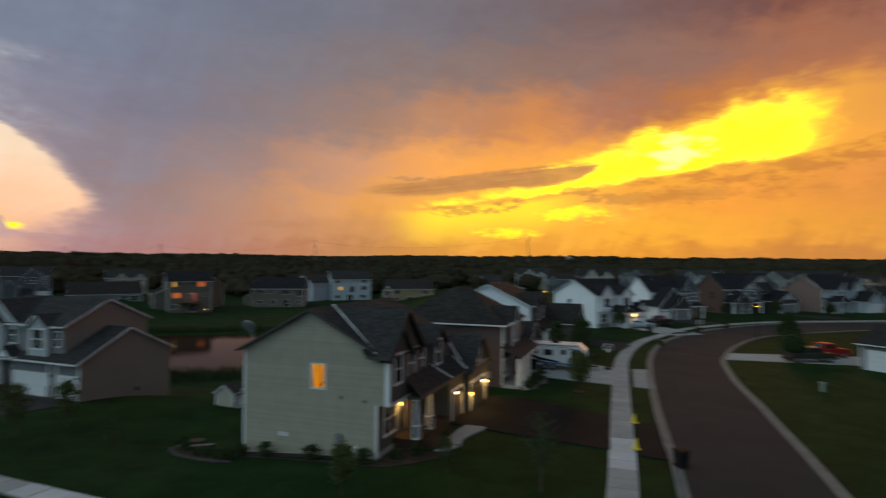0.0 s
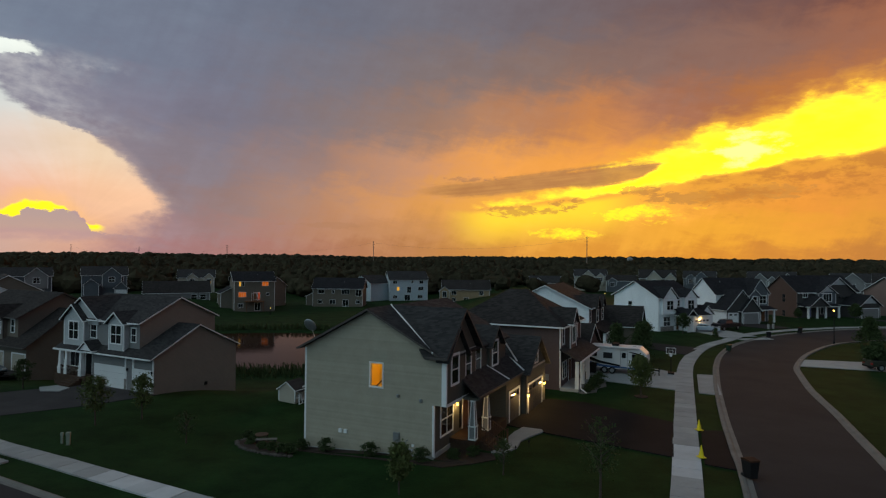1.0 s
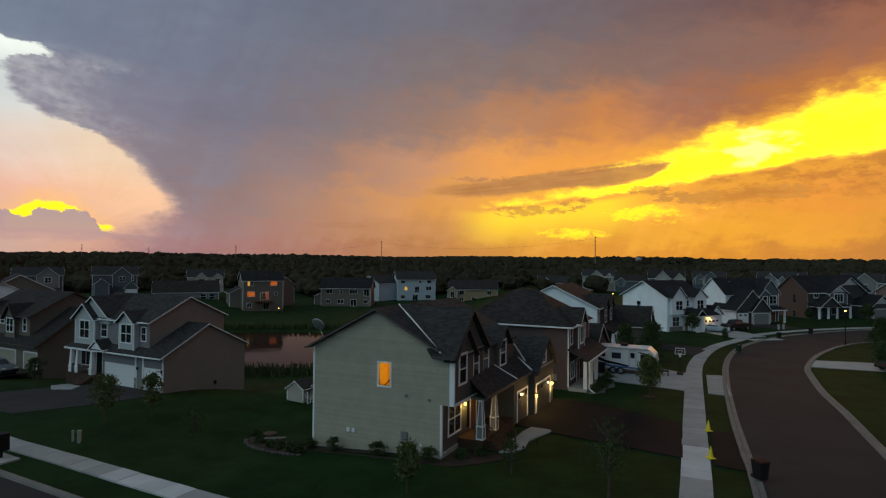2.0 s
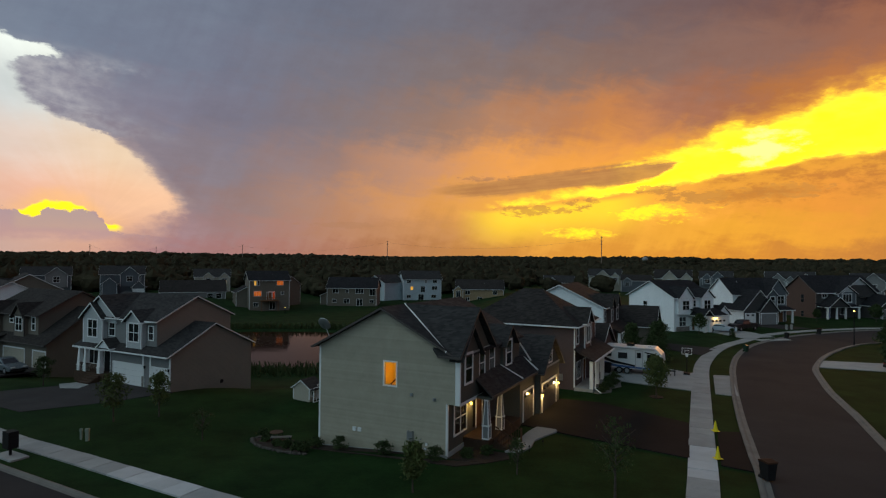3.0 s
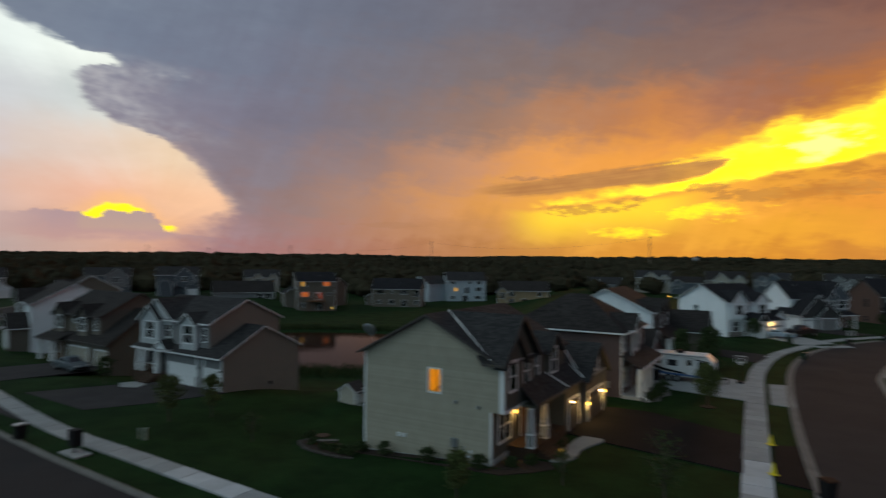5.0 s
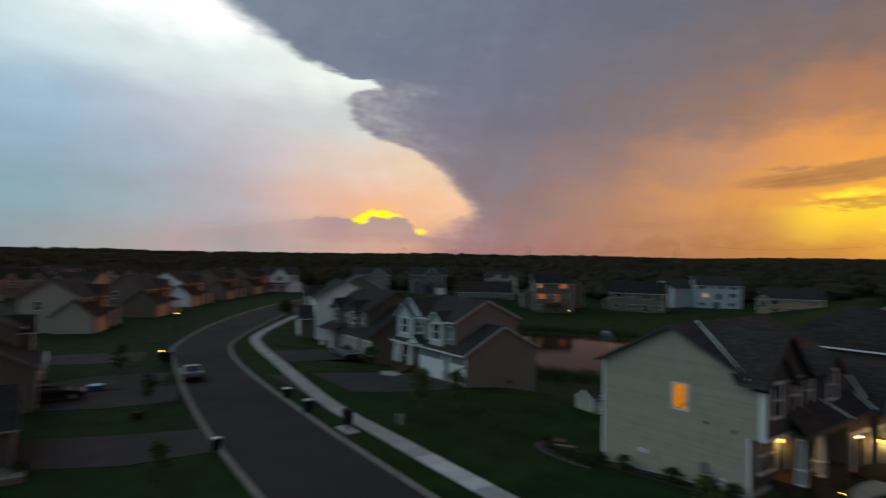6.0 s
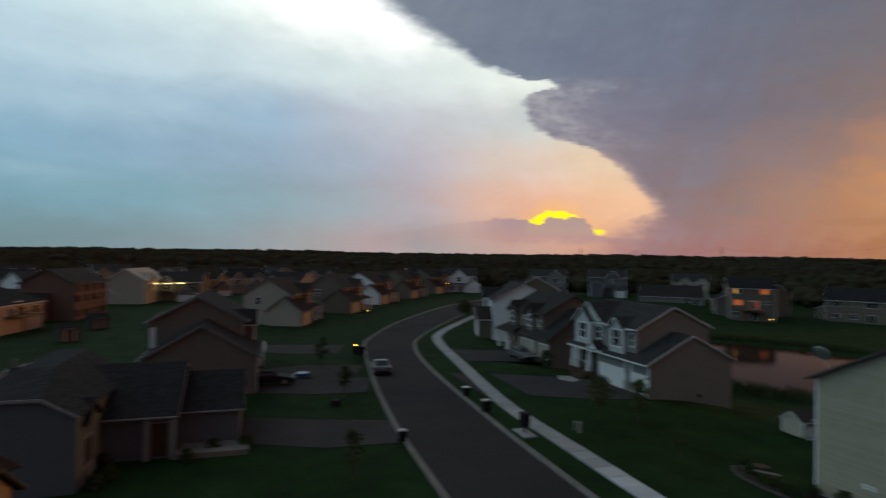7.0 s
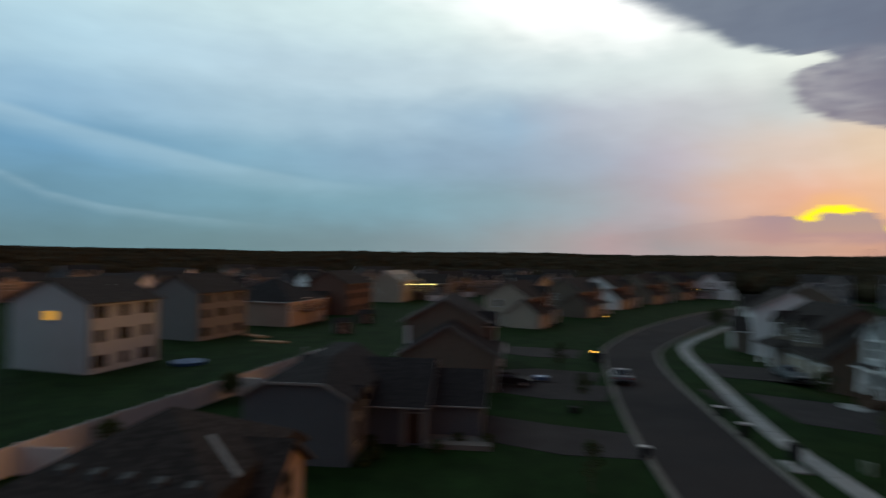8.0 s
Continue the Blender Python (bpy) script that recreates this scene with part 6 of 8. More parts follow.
plain_house(tuple(np.array((-69.5, 67)) + 11 * np.array((-0.8, 0.6))), -38, "white-sided house with brown front", 13, 10, walls=S_WHITE, front=S_BROWN, roofm=M_SHINGLE_BROWN)
plain_house((-97, 100), -45, "brown house with pale garage", 12, 9.5, walls=S_BROWN, roofm=M_SHINGLE_BROWN)

# ---- the far row south of the western street ----
def row_house(o, ang, label, walls, front, roofm):
    """A house whose garage gable and taller main gable both look along the street towards the crossing."""
    h = house(o, ang, 0.0, label)
    block(h, 1.6, 13.6, 2.4, 11.4, -1.0, 5.5, "x", 2.7, walls, roofm, 0.35, trim=M_GREYTRIM)
    block(h, 0.0, 6.4, 0.0, 6.2, -1.0, 2.7, "x", 2.4, walls, roofm, 0.35, trim=M_GREYTRIM)
    # sunset light on the street side is put into the front's warm colour
    for x0, x1, y, z0, z1 in ((1.65, 13.55, 2.36, 2.6, 5.45), (6.4, 13.55, 2.36, -0.6, 2.6), (0.02, 6.38, -0.04, -0.6, 2.65)):
        bm = bmesh.new()
        box(bm, x0, x1, y, y + 0.036, z0, z1)
        part("front_wall", bm, front, h, "lap siding tinted warm brown for the sunset light")
    garage_door(h, "front", -0.04, 3.2, 4.8, trim=M_GREYTRIM, material=S_CREAM)
    block(h, 8.4, 11.6, 1.8, 6.0, 2.9, 5.5, "y", 1.6, front, roofm, 0.3, trim=M_GREYTRIM, rake=(1, 0), corners=False)
    window(h, "front", 1.8, 10.0, 3.7, 1.4, 1.4, "grid")
    window(h, "front", 2.36, 5.6, 3.9, 1.1, 1.3, "hung")
    window(h, "front", 2.36, 12.4, 0.9, 1.2, 1.4, "hung")
    door(h, "front", 2.36, 8.0)
    slope(h, 6.4, 13.9, 0.4, 2.36, 2.6, 3.2, roofm, trim=M_GREYTRIM)
    for x in (7.0, 10.2, 13.5):
        column(h, x, 0.6, 0.0, 2.6, base=0.8)
    window(h, "left", 1.6, 8.6, 3.6, 0.9, 1.3, "hung")
    window(h, "left", 1.6, 9.6, 0.9, 0.9, 1.3, "hung")
    pipes(h, [(5.0, 8.6, 7.6)])


ROW = (
    ((-96.3, 45.8), 136, "cream-sided house with brown roof and garage wing", S_CREAM, S_RED, M_SHINGLE_BROWN),
    ((-111.3, 64.3), 127, "dark brown house with front tinted orange-brown for the sunset light", S_BROWN, S_RED, M_SHINGLE),
    ((-127.5, 82.5), 124, "white gable house with front tinted brown for the sunset light", S_WHITE, S_RED, M_SHINGLE_BROWN),
    ((-140.5, 101.5), 120, "brown house with tan garage", S_BROWN, S_RED, M_SHINGLE_BROWN),
    ((-153.5, 121.0), 114, "dark brown house at the bend", S_BROWN, S_RED, M_SHINGLE_BLACK),
)
for spec in ROW:
    row_house(*spec)
# the street behind, its houses showing their rear walls
P_ONE = rear_house((-69.9, -18.7), (-78.0, -13.5), 0.0, 7.6, 2.4, S_PALE, M_SHINGLE_BROWN, "tall pale house with a lit side window and low deck", d=11.5, rows=(0.7, 3.4, 6.0), trim=M_DIMTRIM, garage=False)
window(P_ONE, "right", 9.63, 6.0, 5.6, 1.5, 1.0, "pair", lit=G_AMBER)
rear_house((-92.7, -10.6), (-101.5, -4.4), 0.0, 7.2, 2.4, S_GREY, M_SHINGLE_BROWN, "grey two-storey house with brown roof", rows=(0.7, 3.4, 5.6), trim=M_DIMTRIM, garage=False)
rear_house((-107.5, 2.6), (-118.5, 9.5), 0.0, 4.4, 4.0, S_PINK, M_SHINGLE_BLACK, "house with large black hipped roof and deck", d=14, rows=(2.7,), ridge="hip", deck=True, garage=False)
rear_house((-126, 15), (-137, 22), 0.0, 6.8, 2.5, S_RED, M_SHINGLE_BROWN, "red-brown house with dark windows", trim=M_DIMTRIM, rows=(0.7, 3.4, 5.3))
rear_house((-175, 47), (-187, 55), 0.0, 5.8, 2.5, S_GREY, M_SHINGLE, "grey-sided house with orange-lit rear", rows=(0.7, 3.4))
plain_house((-157, 33.4), 150, "house under construction with pale sheathing", 16, 9, z=0, walls=S_CREAM, roofm=S_CREAM, garage=None, porch=False)
rear_house((-56, -33), (-62, -27), 0.0, 6.5, 2.4, S_TAN, M_SHINGLE, "tan house at the back of the lot", rows=(0.7, 3.4))


# ---- roofs further off ----
def far_houses():
    rng = random.Random(11)
    looks = ((S_BROWN, M_SHINGLE_BROWN, "brown"), (S_GREY, M_SHINGLE, "grey"), (S_WHITE, M_SHINGLE, "white"), (S_PINK, M_SHINGLE_BROWN, "beige"), (S_CREAM, M_SHINGLE_BLACK, "cream"), (S_BLUE, M_SHINGLE_BLACK, "blue-grey"), (S_TAN, M_SHINGLE_BROWN, "tan"))
    spots = []
    # east: rows behind the curving street
    for a, r in ((-34, 230), (-37, 190), (-40, 215), (-43, 170)):
        spots.append((a, r))
    for a in np.arange(68, 116, 3.1):
        spots.append((a, rng.uniform(165, 200)))
        spots.append((a + 1.4, rng.uniform(215, 265)))
    for a in np.arange(54, 68, 3.4):
        spots.append((a, rng.uniform(225, 265)))
    for a, r in spots:
        x, y = -math.sin(radians(a)) * r, math.cos(radians(a)) * r
        walls, roofm, tone = looks[rng.randrange(len(looks))]
        two = rng.random() < 0.75
        plain_house((x, y), a + rng.choice((0, 14, -18, 28, -30)), f"distant {tone} suburban house with dark shingle roof", rng.uniform(11, 14), rng.uniform(8.5, 10),
                    z=float(land(x, y)) - 0.6, ze=5.6 if two else 3.2, rise=rng.uniform(2.2, 3.0), walls=walls, front=rng.choice((walls, S_GREY)), roofm=roofm,
                    gables=((3.2, 3.6),) if rng.random() < 0.5 else ((3.0, 3.4), (9.0, 3.2)), garage=(6.6, 11.0) if rng.random() < 0.6 else None, porch=False,
                    side_windows=(("left", 0.0, 4.0, 3.4 if two else 0.9, 1.0, 1.2), ("right", 12.0, 4.0, 0.9, 1.0, 1.2))[:1])


far_houses()
# the far street to the east, each house facing back
facing(-3.15, 238, "small grey house with a front gable", 11.8, 5.2, 2.6, ((3.4, 4.2),), z=-2.2, walls=S_GREY, garage=None)
facing(-7.36, 234, "pale grey house with a wide central gable", 12.0, 6.1, 2.5, ((5.2, 4.8), (9.8, 2.6)), walls=S_CREAM, garage=None)
facing(-10.3, 228, "dark-roofed house with blue-grey walls", 10.5, 4.6, 2.0, ((2.2, 3.0),), walls=S_BLUE, roofm=M_SHINGLE_BROWN, garage=None)
facing(-13.25, 226, "beige house with two pale gables", 12.2, 5.9, 2.9, ((5.0, 5.0), (10.6, 3.6)), walls=S_BROWN, front=S_CREAM, roofm=M_SHINGLE_BROWN, garage=None)
facing(-17.05, 250, "blue-grey house with an amber-lit porch", 11.5, 5.6, 2.6, ((2.6, 3.4), (6.4, 5.2)), walls=S_BLUE, garage=None, lit=G_AMBER, side_windows=(("front", -0.62, 6.6, 3.0, 1.6, 1.0),))
facing(-22.2, 205, "grey house with three white-edged gables", 12.8, 6.3, 2.7, ((3.4, 4.6), (6.6, 2.8), (10.6, 4.6)), walls=S_GREY, garage=None)
facing(-25.4, 226, "low dark-roofed house with two small gables", 12.0, 5.4, 2.2, ((2.6, 3.2), (6.4, 3.2)), walls=S_BROWN, roofm=M_SHINGLE, garage=None)
facing(-28.2, 215, "grey house with a broad front gable", 12.0, 6.2, 2.5, ((5.6, 6.0),), walls=S_GREY, roofm=M_SHINGLE, garage=None)
facing(-31.0, 190, "tan house with a tall gable", 12.0, 6.4, 2.8, ((3.2, 4.4),), walls=S_PINK, roofm=M_SHINGLE_BROWN, garage=None)



# ---- drives and paths ----
def local_area(name, o, ang, pts, material, label, z=0.07):
    m = at_house(o, ang)
    area(name, [tuple((m @ Vector((x, y, 0)))[:2]) for x, y in pts], z, 0.12, material, label)


C_O = (-3.35, 35.2)
local_area("driveway", C_O, UANG, [(8.8, -1.2), (17.9, -1.6), (18.2, -5.0), (15.0, -12.2), (6.7, -12.7), (8.0, -5.0)], M_TAR, "black asphalt driveway in front of the garages")
local_area("driveway", C_O, UANG, [(6.2, -14.45), (13.6, -14.1), (14.4, -15.9), (5.9, -16.2)], M_TAR, "black asphalt driveway apron at the kerb")
local_area("garden_path", C_O, UANG, [(2.6, -2.3), (3.0, -3.2), (4.2, -3.5), (5.6, -3.3), (6.8, -3.6), (8.3, -4.1), (8.7, -3.9), (8.7, -2.5), (7.4, -2.3), (6.0, -2.3), (5.2, -2.2), (4.0, -2.7)], M_CONCRETE, "pale curved concrete path to the porch steps", 0.09)
cm = at_house(C_O, UANG)
bed("flower_bed", [tuple((cm @ Vector((x, y, 0)))[:2]) for x, y in [(-1.1, -0.6), (-1.25, 2.0), (-1.3, 5.0), (-1.25, 7.5), (-1.1, 10.0), (0.0, 10.4), (-0.03, 8.0), (-0.03, 5.0), (-0.03, 2.0), (-0.03, 0.55), (2.4, 0.5), (2.4, -2.6), (1.5, -3.0), (0.2, -2.0)]], M_SOIL, "dark mulch bed along the wall")
local_area("driveway", (5.9, 55.3), UANG, [(8.8, -0.7), (16.6, -0.7), (16.8, -4.0), (14.0, -9.4), (4.9, -9.7), (6.1, -3.1)], M_CONCRETE, "pale concrete driveway with a trailer parked on it")
local_area("driveway", (5.9, 55.3), UANG, [(4.6, -11.7), (14.0, -11.3), (14.4, -13.0), (4.4, -13.6)], M_CONCRETE, "pale concrete apron at the kerb")
local_area("flower_bed", (5.9, 55.3), UANG, [(-0.6, -2.2), (0.6, -3.2), (2.2, -3.0), (3.6, -3.6), (5.6, -3.2), (5.9, -1.8), (-0.4, -1.8)], M_KERB, "gravel bed with low shrubs before the porch", 0.06)
local_area("driveway", (11.9, 77.6), UANG, [(9.2, -5.2), (14.6, -5.2), (11.8, -13.0), (4.5, -11.5)], M_ASPHALT, "asphalt driveway to the garage")
local_area("driveway", (27.6, 103.6), 33, [(5.6, -3.0), (12.6, -1.0), (11.5, -6.5), (9.5, -11.5), (3.5, -10.0)], M_CONCRETE, "pale concrete driveway with two cars")
local_area("driveway", (27.6, 103.6), 33, [(3.6, -12.0), (9.3, -13.4), (8.6, -15.0), (3.4, -13.8)], M_CONCRETE, "concrete apron at the kerb")
local_area("driveway", (45.0, 119.6), 20, [(-1.6, -1.9), (5.6, -2.4), (6.0, -9.5), (0.4, -9.5)], M_ASPHALT, "asphalt driveway to the grey garage")
local_area("driveway", (64.88, 133.78), 22, [(12.4, -4.6), (17.8, -4.6), (16.8, -17.5), (10.0, -17.0)], M_ASPHALT, "asphalt driveway to the dark garage")
area("driveway", [(34.9, 71.6), (37.4, 76.4), (52.0, 74.2), (66, 73.5), (66, 67.5), (50.5, 67.6)], 0.07, 0.12, M_CONCRETE, "pale concrete driveway with two pickups")
area("driveway", [tuple(np.array((-29.9, 48.9)) + a * AW - b * AB) for a, b in ((-0.3, 0.05), (8.8, 0.05), (11.5, 5.0), (14.2, 10.2), (3.8, 10.2), (1.0, 5.0))], 0.03, 0.12, M_OLDTAR, "asphalt driveway in front of the white garage doors")
area("driveway", [tuple(np.array((-29.9, 48.9)) + a * AW - b * AB) for a, b in ((4.0, 12.65), (14.7, 12.65), (15.4, 14.4), (3.6, 14.4))], 0.03, 0.12, M_OLDTAR, "asphalt driveway apron at the kerb")
area("step_pad", [tuple(np.array((-29.9, 48.9)) + a * AW - b * AB) for a, b in ((8.6, 2.2), (10.6, 2.2), (11.2, 3.4), (9.6, 4.2), (8.0, 3.4))], 0.1, 0.12, M_CONCRETE, "pale concrete pad below the porch steps")
area("driveway", [tuple(np.array((-48.3, 56.2)) + a * AW - b * AB) for a, b in ((-0.2, 0.05), (8.0, 0.05), (10.5, 8.0), (11.0, 9.7), (2.0, 9.8))], 0.03, 0.12, M_OLDTAR, "asphalt driveway with a parked car")
for s0, s1, s2, s3, n0 in ((40.2, 45.0, 42.0, 48.6, -1.4), (55.5, 61.0, 57.0, 62.0, -0.6), (62.5, 68.0, 62.5, 68.5, 0.8), (78, 84, 80, 86, -1.0)):
    area("driveway", [sn(s2, n0), sn(s0 - 0.6, 4), sn(s0 - 0.8, 9.3), sn(s1, 9.6 if s1 < 50 else 11.0), sn(s1 + 1.5, 4), sn(s3, n0)], 0.03, 0.12, M_OLDTAR, "asphalt driveway across the lawn")
area("trash_pad", [sn(38.2, 17.9), sn(40.3, 17.9), sn(40.3, 18.9), sn(38.2, 18.9)], 0.1, 0.12, M_CONCRETE, "small concrete pad under a mailbox")


# ---- vehicles ----
def paint(name, c):
    return mat(name, c, 0.3, 0.04, 2.0, 0.0, metal=0.3, spec=0.6)


P_SILVER, P_BLACK, P_RED, P_OLIVE, P_WHITE, P_BLUE = (paint(n, c) for n, c in (
    ("silver_paint", (0.42, 0.48, 0.55)), ("black_paint", (0.015, 0.015, 0.018)), ("red_paint", (0.36, 0.012, 0.016)), ("olive_paint", (0.04, 0.043, 0.03)), ("white_paint", (0.6, 0.62, 0.62)), ("blue_paint", (0.05, 0.12, 0.3))))
P_SLATE = paint("slate_paint", (0.12, 0.145, 0.16))
P_SOOT = mat("dull_black_paint", (0.012, 0.012, 0.014), 0.7, 0.1, 2.0, 0.0, spec=0.2)
M_TAIL = mat("tail_lens", (0.3, 0.01, 0.01), 0.3, 0.05, 1, 0.0)
M_HEAD = mat("head_lens", (0.6, 0.6, 0.58), 0.15, 0.05, 1, 0.0)


def wheel(car, x, y, r=0.33):
    bm = bmesh.new()
    tube(bm, (x, y - 0.11, r), (x, y + 0.11, r), r, r, 18)
    t = part("wheel", bm, M_RUBBER, car)
    bm = bmesh.new()
    tube(bm, (x, y - 0.125, r), (x, y + 0.125, r), r * 0.6, r * 0.6, 14)
    part("rim", bm, M_METAL, t)


def rounded(bm, r=0.07):
    bmesh.ops.bevel(bm, geom=[e for e in bm.edges if e.is_manifold and e.calc_face_angle(0) > 0.6], offset=r, segments=2, affect="EDGES", profile=0.6)


def car(o, ang, paintm, label, kind="sedan", z=0.07):
    """A parked car: x forward, its middle at o."""
    c = thing("car" if kind != "pickup" else "pickup_truck", at_house(o, ang, z), label, "car" if kind != "pickup" else "pickup truck", "parked vehicles")
    L, wd = {"sedan": (4.7, 1.8), "suv": (4.6, 1.85), "pickup": (5.6, 1.95)}[kind]
    a, b = -L / 2, L / 2
    y = wd / 2
    bm = bmesh.new()
    if kind == "sedan":
        ring = [(a, 0.3), (b, 0.3), (b + 0.02, 0.6), (b - 0.5, 0.78), (b - 1.3, 0.9), (a + 1.0, 0.95), (a + 0.1, 0.95), (a - 0.03, 0.7)]
        cab = [(b - 1.45, 0.88), (b - 2.25, 1.38), (a + 1.55, 1.42), (a + 0.65, 0.93)]
    elif kind == "suv":
        ring = [(a, 0.35), (b, 0.35), (b + 0.02, 0.8), (b - 0.3, 0.95), (b - 1.1, 1.02), (a + 0.1, 1.05), (a - 0.03, 0.8)]
        cab = [(b - 1.2, 1.0), (b - 1.85, 1.62), (a + 0.5, 1.68), (a + 0.08, 1.03)]
    else:
        ring = [(a, 0.5), (b, 0.45), (b + 0.02, 0.95), (b - 0.2, 1.1), (b - 1.3, 1.18), (a, 1.15)]
        cab = [(b - 1.35, 1.15), (b - 1.95, 1.8), (b - 3.5, 1.84), (b - 3.75, 1.15)]
    prism(bm, ring, "y", -y, y)
    rounded(bm)
    part("body", bm, paintm, c)
    bm = bmesh.new()
    prism(bm, cab, "y", -y + 0.13, y - 0.13)
    for v in bm.verts:
        if v.co.z > 1.2:
            v.co.y *= 0.86
    rounded(bm, 0.05)
    cb = part("cabin", bm, paintm, c)
    # side, front and rear glass, set just outside the cabin
    (x0, z0), (x1, z1), (x2, z2), (x3, z3) = cab
    for s in (-1, 1):
        bm = bmesh.new()
        yy0, yy1 = s * (y - 0.125), s * ((y - 0.13) * 0.86 + 0.012)
        f = [bm.verts.new(p) for p in ((x0 - 0.22, yy0, z0 + 0.08), (x1 - 0.02, yy1, z1 - 0.1), (x2 + 0.05, yy1, z2 - 0.1), (x3 + 0.25, yy0, z3 + 0.08))]
        g = [bm.verts.new(v.co + Vector((0, -0.02 * s, 0))) for v in f]
        bm.faces.new(f)
        bm.faces.new(g[::-1])
        for i in range(4):
            bm.faces.new((f[i], g[i], g[(i + 1) % 4], f[(i + 1) % 4]))
        part("side_window", bm, M_GLASS, cb)
    for (xa, za), (xb, zb), d in (((x0, z0), (x1, z1), 0.015), ((x3, z3), (x2, z2), -0.015)):
        bm = bmesh.new()
        w0, w1 = y - 0.25, (y - 0.25) * 0.86
        def at(t, w, q):
            return (xa + (xb - xa) * t + d + q, w, za + (zb - za) * t + 0.012)
        f = [bm.verts.new(p) for p in (at(0.12, -w0, 0), at(0.12, w0, 0), at(0.88, w1, 0), at(0.88, -w1, 0))]
        g = [bm.verts.new(v.co + Vector((-d, 0, -0.02))) for v in f]
        bm.faces.new(f)
        bm.faces.new(g[::-1])
        for i in range(4):
            bm.faces.new((f[i], g[i], g[(i + 1) % 4], f[(i + 1) % 4]))
        part("windscreen", bm, M_GLASS, cb)
    for x in (a + 0.85, b - 0.9):
        for s in (-1, 1):
            wheel(c, x, s * (y - 0.1), 0.33 if kind == "sedan" else 0.38)
    for s in (-1, 1):
        bm = bmesh.new()
        box(bm, b - 0.08, b + 0.03, s * (y - 0.35) - 0.18, s * (y - 0.35) + 0.18, 0.62, 0.76)
        part("headlight", bm, M_HEAD, c)
        bm = bmesh.new()
        box(bm, a - 0.04, a + 0.06, s * (y - 0.3) - 0.16, s * (y - 0.3) + 0.16, 0.7, 0.86)
        part("tail_light", bm, M_TAIL, c)
    for x, n in ((b - 0.02, "front_bumper"), (a - 0.06, "rear_bumper")):
        bm = bmesh.new()
        box(bm, x, x + 0.09, -y + 0.1, y - 0.1, 0.34, 0.52)
        part(n, bm, M_BLACK, c)
    if kind == "pickup":
        bm = bmesh.new()
        box(bm, a + 0.08, b - 3.85, -y + 0.15, y - 0.15, 1.1, 1.17)
        part("bed_liner", bm, M_BLACK, c)
    return c


car((35.6, 104.6), -15, P_SILVER, "silver sedan parked on the white house's driveway", "sedan")
car((40.4, 108.0), 215, P_BLACK, "black pickup parked beside the white house", "pickup")
car((48.3, 73.6), 5, P_RED, "red pickup on a concrete driveway", "pickup")
car((44.3, 70.2), 3, P_OLIVE, "olive pickup loaded with brush", "pickup")
car((-54.4, 35.4), 152, P_SLATE, "grey-blue car parked at the kerb", "sedan", 0.05)
car(tuple(np.array((-48.3, 56.2)) + 2.2 * AW - 2.6 * AB), -22, P_SLATE, "slate-grey car parked before a cream garage door", "sedan")
car(sn(60.0, 0.6), 68, P_SOOT, "black car parked on an asphalt driveway", "sedan")
car((-79, 75), -60, P_BLACK, "dark car on a driveway beside a white house", "sedan", 0.0)


